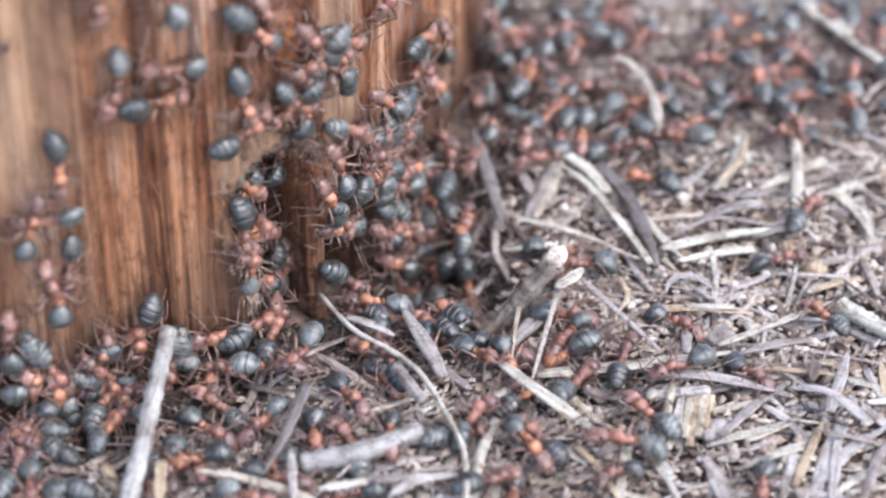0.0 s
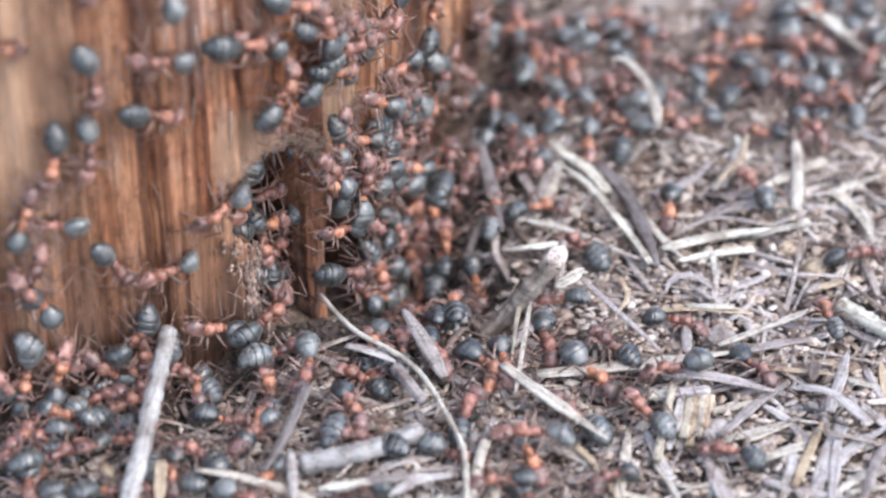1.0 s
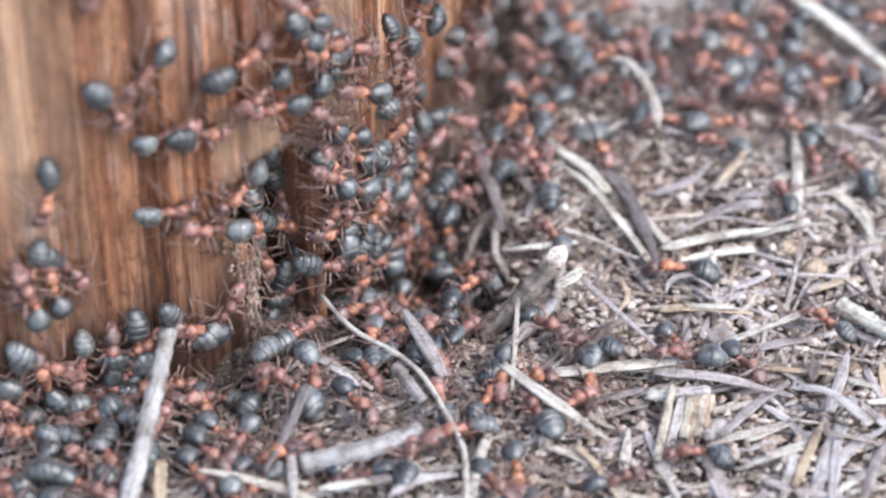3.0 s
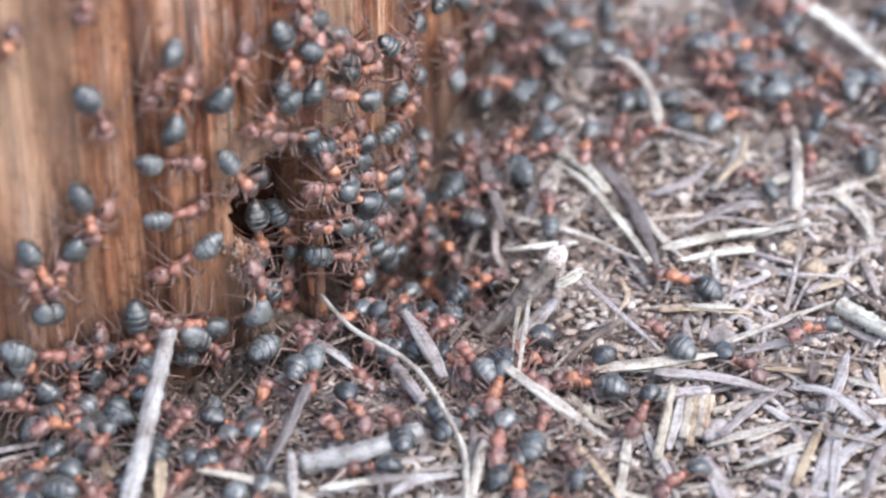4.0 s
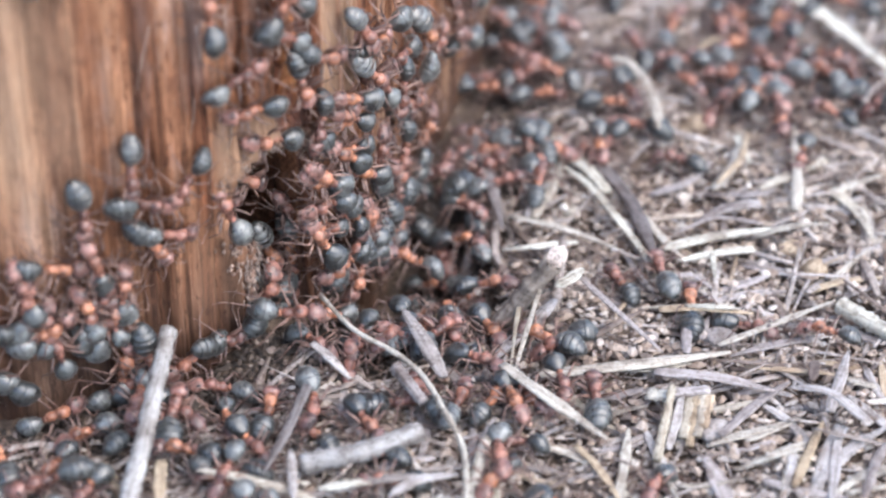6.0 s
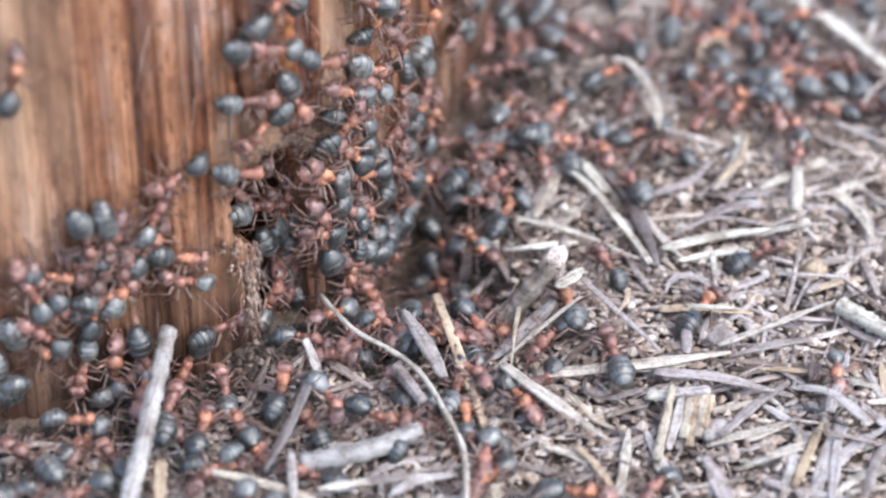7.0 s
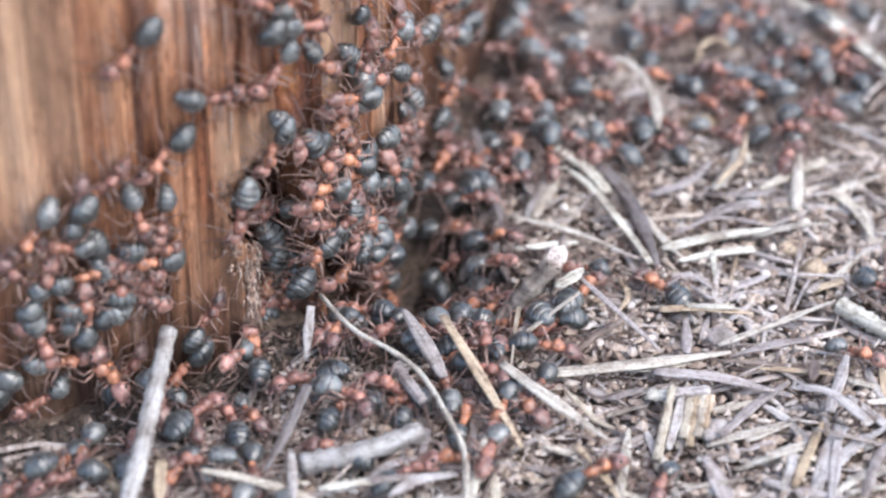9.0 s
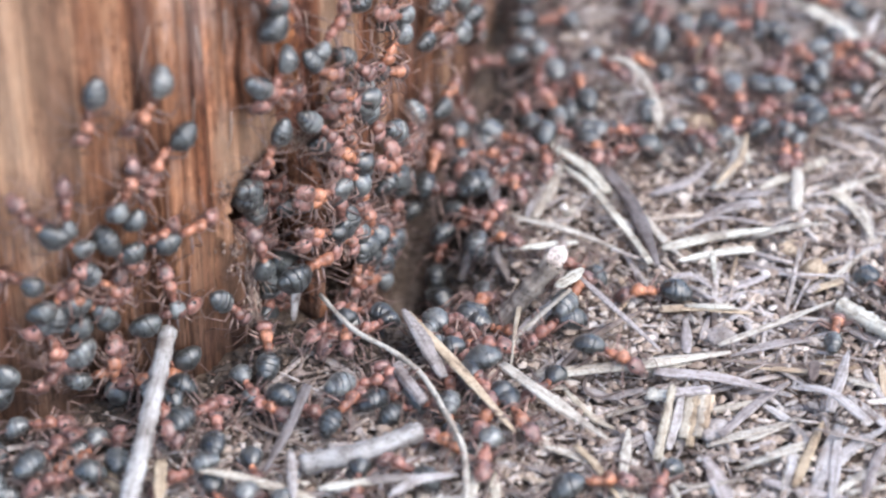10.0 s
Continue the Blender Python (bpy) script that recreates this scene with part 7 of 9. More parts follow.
    crawl(0.85, [on_g(0, 1.0, -8.8, 115), on_g(1.25, -1.8, -8.4, -169), on_g(2.5, -2.9, -12.7, -152), on_g(3.75, -2.7, -14.8, -115), on_g(5, -3.8, -14.4, -129), on_g(6.25, -4.8, -14.0, -141), on_g(7.5, -5.5, -12.9, -169), on_g(8.75, -7.0, -12.9, -172), on_p(10, -36.3, -4.2, 130)])
    crawl(0.98, [on_g(0, -5.4, -15.1, -88), on_g(1.25, -5.1, -15.1, -84), on_g(2.5, -4.9, -15.1, -83), on_g(3.75, -4.6, -15.0, -79), on_g(5, -5.7, -15.1, -99), on_g(6.25, -7.3, -15.0, -114), on_g(7.5, -7.3, -15.3, -101), on_g(8.75, -8.6, -15.0, -119), on_g(10, -8.9, -15.0, -123)])
    crawl(0.99, [on_g(0, -1.6, 7.2, 146), on_g(1.25, -2.9, 7.7, 167), on_p(2.5, -24.8, -1.0, 142), on_p(3.75, -25.1, -0.2, 132), on_p(5, -28.0, 3.3, 127), on_p(6.25, -29.3, 5.7, 121), on_p(7.5, -30.9, 7.6, 116), on_p(8.75, -32.2, 8.4, 118), on_p(10, -31.6, 8.7, 103)])
    crawl(0.88, [on_g(0, -1.4, 7.4, -36), on_g(1.25, -0.1, 8.3, -13), on_g(2.5, 1.4, 7.4, -14), on_g(3.75, 3.1, 7.1, -3), on_g(5, 4.4, 7.9, 12), on_g(6.25, 5.5, 7.9, 11), on_g(7.5, 5.4, 8.7, 34), on_g(8.75, 5.8, 7.7, 8), on_g(10, 5.8, 7.6, 4)])
    crawl(0.94, [on_p(0, -43.0, 13.0, 120), on_p(1.25, -42.8, 14.3, 117), on_p(2.5, -42.6, 15.9, 115), on_p(3.75, -42.9, 16.0, 122), on_p(5, -43.6, 15.5, 142), on_p(6.25, -43.7, 15.3, 147), on_p(7.5, -43.1, 16.0, 126), on_p(8.75, -43.7, 15.3, 148), on_p(10, -44.1, 14.0, 167)])
    crawl(0.91, [on_g(0, -3.2, -0.2, -102), on_p(1.25, -33.8, -1.2, 147), on_p(2.5, -34.8, -0.3, 145), on_p(3.75, -36.0, 1.7, 133), on_p(5, -36.6, 2.6, 129), on_p(6.25, -38.0, 3.8, 134), on_p(7.5, -38.3, 3.8, 138), on_p(8.75, -38.7, 4.6, 132), on_p(10, -40.4, 6.9, 128)])
    crawl(1.00, [on_g(0, -2.1, 3.9, -125), on_g(1.25, -1.3, 1.5, -97), on_g(2.5, 0.4, -1.1, -77), on_g(3.75, 1.2, -1.8, -70), on_g(5, 0.6, -3.0, -87), on_g(6.25, 0.3, -3.8, -93), on_g(7.5, -1.0, -3.7, -103), on_g(8.75, -1.0, -3.8, -102), on_g(10, -1.3, -4.4, -98)])
    crawl(0.85, [on_g(0, -5.0, -0.0, -84), on_g(1.25, -5.1, -1.4, -88), on_g(2.5, -5.6, -2.6, -94), on_g(3.75, -5.9, -13.2, -98), on_g(5, -5.6, -15.1, -91), on_g(6.25, -7.7, -15.0, -116), on_g(7.5, -8.1, -15.0, -118), on_g(8.75, -9.3, -14.9, -126), on_g(10, -9.9, -14.8, -128)])
    crawl(0.99, [on_g(0, -2.7, 7.5, -80), on_g(1.25, -3.9, 7.7, -105), on_g(2.5, -2.6, 7.4, -81), on_g(3.75, -1.9, 6.4, -76), on_g(5, -1.0, 6.2, -61), on_g(6.25, -0.4, 3.4, -66), on_g(7.5, -0.6, -0.5, -84), on_g(8.75, 0.1, -1.9, -80), on_g(10, 0.7, -3.2, -78)])
    crawl(0.90, [on_g(0, -7.2, -10.6, 150), on_p(1.25, -38.5, 0.2, 120), on_p(2.5, -38.4, 0.2, 118), on_p(3.75, -38.0, 2.9, 99), on_p(5, -36.2, 3.3, 61), on_p(6.25, -37.0, 5.1, 86), on_p(7.5, -39.7, 7.5, 117), on_p(8.75, -39.7, 7.6, 117), on_p(10, -38.9, 8.8, 94)])
    crawl(0.94, [on_p(0, -37.5, 13.1, 59), on_p(1.25, -36.2, 11.0, -3), on_p(2.5, -34.8, 10.9, 1), on_p(3.75, -32.9, 9.4, -2), on_p(5, -32.2, 9.6, 17), on_p(6.25, -34.5, 11.3, 91), on_p(7.5, -31.0, 8.1, 0), on_p(8.75, -31.5, 9.7, 50), on_p(10, -30.6, 8.4, 18)])
    crawl(1.02, [on_g(0, -3.7, 5.8, -101), on_g(1.25, -3.0, 5.1, -85), on_g(2.5, -2.4, 5.2, -71), on_g(3.75, -1.1, 2.0, -65), on_g(5, -1.8, -0.4, -87), on_g(6.25, -1.4, -1.9, -86), on_g(7.5, -1.2, -3.1, -86), on_g(8.75, -1.4, -3.3, -90), on_g(10, -1.8, -3.4, -97)])
    crawl(0.89, [on_g(0, -5.9, -10.3, 175), on_p(1.25, -34.7, -3.5, 129), on_p(2.5, -38.9, -0.9, 143), on_g(3.75, -8.1, -13.3, -123), on_g(5, -9.4, -11.8, -169), on_p(6.25, -43.7, 1.4, 150), on_g(7.5, -10.1, -13.4, -130), on_g(8.75, -9.1, -14.4, -103), on_g(10, -8.3, -15.3, -86)])
    crawl(1.01, [on_g(0, 1.6, 2.9, 68), on_g(1.25, 0.2, 3.9, 99), on_g(2.5, -1.3, 4.9, 119), on_g(3.75, -1.4, 6.3, 114), on_g(5, -2.5, 7.1, 136), on_g(6.25, -4.4, 9.7, 175), on_g(7.5, -3.0, 12.0, 110), on_g(8.75, -0.2, 10.4, 58), on_g(10, -0.9, 10.5, 81)])
    crawl(0.88, [on_g(0, -0.7, 2.2, 104), on_g(1.25, 0.4, 2.6, 79), on_g(2.5, 2.5, 0.7, 12), on_g(3.75, 2.5, -1.7, -43), on_g(5, 2.0, -2.1, -60), on_g(6.25, 2.5, -2.4, -59), on_g(7.5, 3.2, -4.4, -65), on_g(8.75, 4.3, -5.6, -65), on_g(10, 3.7, -6.1, -82)])
    crawl(1.01, [on_p(0, -31.1, -2.7, 133), on_p(1.25, -35.7, 0.9, 139), on_p(2.5, -36.4, 1.4, 141), on_p(3.75, -36.4, 2.0, 131), on_p(5, -37.3, 4.4, 120), on_p(6.25, -36.5, 6.6, 95), on_p(7.5, -36.9, 6.8, 105), on_p(8.75, -37.5, 6.6, 119), on_p(10, -37.3, 7.0, 110)])
    crawl(0.85, [on_p(0, -41.5, 9.2, 159), on_p(1.25, -41.9, 9.4, 160), on_p(2.5, -42.6, 9.1, 174), on_p(3.75, -42.4, 9.8, 156), on_p(5, -43.9, 11.0, 151), on_p(6.25, -43.9, 11.0, 151), on_p(7.5, -44.2, 10.1, 169), on_p(8.75, -44.2, 8.9, -169), on_p(10, -44.0, 10.4, 152)])
    crawl(0.97, [on_g(0, -1.0, -3.4, -155), on_g(1.25, -0.3, -3.8, -104), on_g(2.5, -0.6, -5.1, -97), on_g(3.75, -1.8, -12.8, -117), on_g(5, -2.7, -14.8, -120), on_g(6.25, -3.9, -14.3, -134), on_g(7.5, -3.4, -14.7, -111), on_g(8.75, -4.5, -14.4, -125), on_g(10, -6.0, -14.1, -139)])
    crawl(0.97, [on_p(0, -35.6, 10.3, 123), on_p(1.25, -36.6, 10.5, 135), on_p(2.5, -39.2, 12.6, 138), on_p(3.75, -42.1, 13.3, 157), on_p(5, -43.5, 15.5, 140), on_p(6.25, -43.2, 15.9, 129), on_p(7.5, -43.7, 15.3, 148), on_p(8.75, -44.1, 13.8, 174), on_p(10, -43.9, 14.6, 155)])
    crawl(1.01, [on_g(0, 2.3, -1.6, -81), on_g(1.25, 3.0, -2.2, -76), on_g(2.5, 2.2, -4.4, -93), on_g(3.75, 2.7, -5.8, -87), on_g(5, 3.5, -8.0, -76), on_g(6.25, 4.4, -13.2, -62), on_g(7.5, 5.5, -12.1, -20), on_g(8.75, 5.5, -12.1, -21), on_g(10, 5.2, -13.2, -33)])
    crawl(1.04, [on_g(0, 0.7, 10.4, 87), on_g(1.25, 0.9, 10.4, 84), on_g(2.5, 2.0, 10.2, 68), on_g(3.75, 2.4, 10.2, 71), on_g(5, 2.3, 10.2, 75), on_g(6.25, 3.9, 9.4, 41), on_g(7.5, 3.2, 10.0, 62), on_g(8.75, 5.2, 9.0, 41), on_g(10, 5.1, 9.1, 45)])
    crawl(0.90, [on_g(0, -4.9, 2.5, -88), on_g(1.25, -4.3, 2.4, -76), on_g(2.5, -4.8, 1.0, -89), on_g(3.75, -4.7, 0.5, -86), on_g(5, -2.4, 0.0, -50), on_g(6.25, -2.0, -0.9, -73), on_g(7.5, 0.7, -0.9, -38), on_g(8.75, 1.5, 0.7, 2), on_g(10, -0.1, 3.6, 74)])
    crawl(0.92, [on_g(0, -1.6, 7.8, -53), on_g(1.25, -1.4, 7.0, -62), on_g(2.5, -1.2, 6.5, -65), on_g(3.75, 0.2, 3.5, -58), on_g(5, 0.3, 3.0, -59), on_g(6.25, 2.5, 1.5, -34), on_g(7.5, 3.1, -0.3, -50), on_g(8.75, 5.2, -0.2, -25), on_g(10, 5.3, -0.6, -32)])
    crawl(0.94, [on_g(0, -4.0, 1.8, 1), on_g(1.25, -3.8, 1.1, -19), on_g(2.5, -3.4, 0.4, -35), on_g(3.75, -2.2, 1.5, -13), on_g(5, -0.5, 1.1, -12), on_g(6.25, -0.4, 0.4, -37), on_g(7.5, -0.2, 0.0, -45), on_g(8.75, 0.0, -1.6, -67), on_g(10, 0.0, -2.1, -72)])
    crawl(0.92, [on_p(0, -44.0, 29.3, 120), on_p(1.25, -42.9, 30.8, 92), on_p(2.5, -44.8, 32.5, 116), on_p(3.75, -44.9, 33.1, 113), on_p(5, -45.1, 35.0, 105), on_p(6.25, -46.8, 35.5, 127), on_p(7.5, -47.5, 36.1, 120), on_p(8.75, -49.3, 35.8, 146), on_p(10, -49.2, 36.4, 132)])
    crawl(0.95, [on_p(0, -41.1, 25.2, 119), on_p(1.25, -40.3, 26.6, 95), on_p(2.5, -43.0, 28.5, 124), on_p(3.75, -43.4, 30.3, 114), on_p(5, -45.5, 31.0, 136), on_p(6.25, -47.3, 31.8, 145), on_p(7.5, -48.4, 31.0, 170), on_p(8.75, -48.1, 29.4, -150), on_p(10, -48.3, 27.9, -128)])
    crawl(0.89, [on_p(0, -40.0, 27.4, -31), on_p(1.25, -39.4, 27.5, -23), on_p(2.5, -39.5, 26.7, -39), on_p(3.75, -37.7, 24.0, -48), on_p(5, -36.9, 22.1, -57), on_p(6.25, -36.0, 21.4, -50), on_p(7.5, -35.7, 21.7, -37), on_p(8.75, -35.6, 21.5, -37), on_p(10, -36.1, 19.6, -52)])
    crawl(0.84, [on_p(0, -42.5, 26.8, -2), on_p(1.25, -41.8, 25.4, -29), on_p(2.5, -40.1, 24.1, -34), on_p(3.75, -38.1, 23.4, -28), on_p(5, -36.2, 23.4, -20), on_p(6.25, -35.0, 24.7, -1), on_p(7.5, -35.2, 27.4, 22), on_p(8.75, -37.5, 30.3, 92), on_p(10, -35.1, 29.7, 17)])
    crawl(0.86, [on_p(0, -46.8, 24.8, -154), on_p(1.25, -47.5, 24.5, -155), on_p(2.5, -48.7, 26.5, 165), on_p(3.75, -48.8, 24.8, -153), on_p(5, -50.0, 25.9, -180), on_p(6.25, -50.5, 26.1, 177), on_p(7.5, -49.7, 22.9, -133), on_p(8.75, -49.3, 21.7, -120), on_p(10, -49.1, 21.3, -115)])
    crawl(0.92, [on_g(0, -27.2, -22.5, 6), on_g(1.25, -25.8, -21.9, 16), on_g(2.5, -24.3, -22.3, 1), on_g(3.75, -23.5, -24.4, -38), on_g(5, -23.9, -25.2, -63), on_g(6.25, -21.9, -24.7, -37), on_g(7.5, -22.7, -25.7, -72), on_g(8.75, -21.1, -25.5, -56), on_g(10, -22.0, -25.9, -82)])
    crawl(0.94, [on_p(0, -74.0, 5.1, 171), on_p(1.25, -74.0, 5.9, 155), on_p(2.5, -74.1, 6.8, 140), on_p(3.75, -74.4, 6.3, 157), on_p(5, -74.1, 7.2, 142), on_p(6.25, -74.2, 7.0, 149), on_p(7.5, -74.6, 5.3, -173), on_p(8.75, -74.0, 7.3, 137), on_p(10, -73.5, 8.4, 126)])
    crawl(0.84, [on_g(0, -19.7, -19.8, -78), on_g(1.25, -20.6, -22.2, -95), on_g(2.5, -20.0, -23.3, -84), on_g(3.75, -19.1, -24.8, -74), on_g(5, -17.7, -24.4, -58), on_g(6.25, -18.2, -24.6, -76), on_g(7.5, -17.1, -24.2, -55), on_g(8.75, -16.5, -24.1, -60), on_g(10, -14.9, -23.4, -38)])
    crawl(0.97, [on_g(0, -14.1, -20.0, -9), on_g(1.25, -13.1, -17.6, 33), on_g(2.5, -13.4, -17.0, 48), on_g(3.75, -13.0, -17.0, 35), on_h(5, -45.5, -1.4, 32), on_h(6.25, -45.4, 0.3, 33), on_h(7.5, -46.3, 1.3, 60), on_h(8.75, -45.1, -0.1, 5), on_h(10, -45.4, -1.5, -30)])
    crawl(1.03, [on_p(0, -58.8, 3.0, -110), on_p(1.25, -61.0, 2.9, -141), on_p(2.5, -63.1, 3.9, -173), on_p(3.75, -62.7, 2.6, -142), on_g(5, -25.7, -22.8, -104), on_g(6.25, -25.3, -22.9, -95), on_g(7.5, -24.3, -23.5, -76), on_g(8.75, -23.7, -24.1, -67), on_g(10, -23.2, -25.5, -69)])
    crawl(1.04, [on_p(0, -51.2, 4.3, 14), on_p(1.25, -50.2, 5.1, 21), on_h(2.5, -46.5, -0.5, -11), on_h(3.75, -46.3, 0.2, 4), on_h(5, -46.6, 1.4, 33), on_p(6.25, -50.2, 6.7, 62), on_h(7.5, -45.4, 2.1, 37), on_h(8.75, -45.4, 2.1, 38), on_h(10, -46.1, 2.7, 59)])
    crawl(1.03, [on_g(0, -14.4, -15.7, 75), on_h(1.25, -46.7, 0.5, 72), on_h(2.5, -46.1, 2.1, 57), on_h(3.75, -45.7, 1.9, 44), on_h(5, -46.4, 2.9, 67), on_h(6.25, -45.0, 1.2, 13), on_h(7.5, -45.3, 2.0, 33), on_h(8.75, -45.0, 1.2, 13), on_h(10, -44.9, 0.6, -1)])
    crawl(0.97, [on_p(0, -54.4, 4.6, 171), on_p(1.25, -55.0, 5.6, 155), on_p(2.5, -55.6, 5.4, 164), on_p(3.75, -55.9, 6.6, 143), on_p(5, -56.7, 5.3, 178), on_p(6.25, -57.4, 2.9, -143), on_p(7.5, -56.8, 1.9, -120), on_p(8.75, -57.7, 2.0, -134), on_p(10, -59.5, 2.9, -166)])
    crawl(1.03, [on_p(0, -67.9, 14.0, 105), on_p(1.25, -69.6, 13.8, 129), on_p(2.5, -69.4, 14.1, 112), on_p(3.75, -69.4, 14.3, 110), on_p(5, -69.1, 14.4, 104), on_p(6.25, -70.2, 14.4, 113), on_p(7.5, -70.2, 14.6, 105), on_p(8.75, -69.0, 14.7, 80), on_p(10, -67.3, 13.9, 46)])
    crawl(1.01, [on_g(0, -24.0, -29.1, 96), on_g(1.25, -24.0, -28.7, 96), on_g(2.5, -24.0, -27.9, 94), on_g(3.75, -22.5, -27.9, 63), on_g(5, -21.7, -27.3, 56), on_g(6.25, -22.5, -25.6, 82), on_g(7.5, -22.1, -24.8, 79), on_g(8.75, -20.9, -25.2, 51), on_g(10, -20.2, -25.2, 41)])
    crawl(0.96, [on_g(0, -26.0, -23.9, 139), on_g(1.25, -27.6, -25.8, -170), on_g(2.5, -28.0, -24.1, 159), on_g(3.75, -28.4, -26.3, -148), on_g(5, -29.5, -24.7, 176), on_g(6.25, -29.4, -27.7, -125), on_g(7.5, -29.2, -29.1, -108), on_g(8.75, -29.1, -29.6, -103), on_g(10, -29.0, -30.3, -97)])
    crawl(0.89, [on_g(0, -19.3, -27.2, -31), on_g(1.25, -17.5, -25.7, -2), on_g(2.5, -18.3, -27.7, -52), on_g(3.75, -17.4, -27.0, -28), on_g(5, -15.9, -26.1, -4), on_g(6.25, -16.1, -28.9, -51), on_g(7.5, -14.9, -29.9, -46), on_g(8.75, -15.5, -31.6, -73), on_g(10, -15.2, -32.3, -73)])
    crawl(0.85, [on_g(0, -23.9, -32.0, -76), on_g(1.25, -24.3, -33.0, -86), on_g(2.5, -25.1, -33.4, -101), on_g(3.75, -27.0, -34.6, -123), on_g(5, -26.3, -35.9, -100), on_g(6.25, -24.8, -37.4, -75), on_g(7.5, -24.8, -37.4, -77), on_g(8.75, -26.2, -37.6, -98), on_g(10, -25.7, -37.6, -86)])
    crawl(0.89, [on_g(0, -33.0, -34.6, -73), on_g(1.25, -33.0, -34.7, -75), on_g(2.5, -34.2, -35.4, -100), on_g(3.75, -34.5, -37.1, -98), on_g(5, -36.5, -36.9, -126), on_g(6.25, -37.5, -36.2, -149), on_g(7.5, -37.8, -35.3, -172), on_g(8.75, -37.4, -33.5, 145), on_g(10, -36.5, -32.3, 116)])
    crawl(0.93, [on_g(0, -33.2, -29.0, 145), on_g(1.25, -33.7, -31.3, -161), on_g(2.5, -33.6, -33.2, -132), on_g(3.75, -33.8, -34.5, -121), on_g(5, -33.5, -34.7, -114), on_g(6.25, -35.0, -34.6, -139), on_g(7.5, -34.9, -35.3, -128), on_g(8.75, -36.8, -34.0, -171), on_g(10, -36.0, -36.2, -120)])
    crawl(0.97, [on_p(0, -68.8, 1.8, 87), on_p(1.25, -68.9, 2.6, 90), on_p(2.5, -69.4, 4.7, 96), on_p(3.75, -70.3, 6.0, 108), on_p(5, -71.0, 6.3, 106), on_p(6.25, -73.5, 6.1, 138), on_p(7.5, -75.1, 5.9, 152), on_p(8.75, -75.6, 4.4, -177), on_p(10, -75.5, 3.5, -158)])
    crawl(0.89, [on_p(0, -66.4, 3.2, 30), on_g(1.25, -28.5, -23.7, 16), on_g(2.5, -27.9, -24.6, -4), on_g(3.75, -28.1, -23.1, 30), on_p(5, -64.2, 3.1, 24), on_p(6.25, -63.4, 2.5, 7), on_p(7.5, -63.2, 3.2, 21), on_p(8.75, -62.8, 3.6, 34), on_p(10, -63.5, 4.3, 69)])
    crawl(0.87, [on_g(0, -14.2, -30.7, -130), on_g(1.25, -14.0, -33.0, -108), on_g(2.5, -15.4, -33.1, -134), on_g(3.75, -14.8, -35.5, -105), on_g(5, -14.6, -37.8, -98), on_g(6.25, -13.3, -37.8, -73), on_g(7.5, -11.5, -37.3, -53), on_g(8.75, -12.4, -37.7, -81), on_g(10, -13.0, -37.7, -92)])
    crawl(0.94, [on_g(0, -14.9, -26.2, -127), on_g(1.25, -15.7, -27.8, -119), on_g(2.5, -16.2, -28.9, -117), on_g(3.75, -15.7, -29.4, -102), on_g(5, -17.6, -30.4, -128), on_g(6.25, -17.4, -33.0, -107), on_g(7.5, -18.8, -32.9, -136), on_g(8.75, -19.7, -31.2, 179), on_g(10, -20.7, -33.2, -155)])
    crawl(0.85, [on_g(0, -22.2, -31.0, -83), on_g(1.25, -22.0, -31.9, -80), on_g(2.5, -20.1, -32.7, -55), on_g(3.75, -19.0, -31.8, -22), on_g(5, -19.3, -33.6, -52), on_g(6.25, -17.9, -32.9, -19), on_g(7.5, -17.7, -31.2, 22), on_g(8.75, -17.9, -33.6, -35), on_g(10, -18.0, -35.0, -56)])
    crawl(0.97, [on_g(0, -32.2, -36.0, -156), on_g(1.25, -33.0, -35.7, -168), on_g(2.5, -33.0, -36.9, -144), on_g(3.75, -32.7, -37.7, -120), on_g(5, -35.4, -35.7, -165), on_g(6.25, -36.8, -35.5, -168), on_g(7.5, -36.7, -36.9, -126), on_g(8.75, -37.7, -35.6, -165), on_g(10, -37.8, -35.1, -176)])
    crawl(0.92, [on_g(0, -34.3, -36.7, -130), on_g(1.25, -34.8, -36.9, -129), on_g(2.5, -35.7, -35.6, -167), on_g(3.75, -35.7, -33.5, 146), on_g(5, -35.9, -31.8, 124), on_g(6.25, -36.1, -31.1, 119), on_g(7.5, -37.0, -29.8, 122), on_g(8.75, -37.3, -29.9, 129), on_g(10, -37.1, -28.1, 118)])
    crawl(1.03, [on_g(0, -27.9, -23.3, 61), on_g(1.25, -26.6, -24.2, 24), on_g(2.5, -26.1, -23.0, 38), on_g(3.75, -25.9, -22.6, 42), on_p(5, -62.3, 3.2, 48), on_p(6.25, -63.2, 4.2, 78), on_p(7.5, -63.9, 4.2, 93), on_p(8.75, -64.8, 4.1, 111), on_p(10, -63.8, 4.3, 88)])
    crawl(0.90, [on_g(0, -15.5, -36.0, -29), on_g(1.25, -15.6, -36.2, -36), on_g(2.5, -16.0, -37.0, -64), on_g(3.75, -15.9, -37.0, -62), on_g(5, -14.7, -36.5, -40), on_g(6.25, -15.3, -37.3, -70), on_g(7.5, -15.7, -37.4, -81), on_g(8.75, -16.3, -37.4, -94), on_g(10, -15.7, -37.4, -82)])
    crawl(0.95, [on_g(0, -30.6, -38.2, -83), on_g(1.25, -30.0, -38.2, -74), on_g(2.5, -30.5, -38.3, -87), on_g(3.75, -29.6, -38.2, -71), on_g(5, -30.5, -38.3, -91), on_g(6.25, -31.2, -38.2, -104), on_g(7.5, -31.2, -38.2, -95), on_g(8.75, -29.5, -38.1, -67), on_g(10, -27.4, -37.5, -36)])
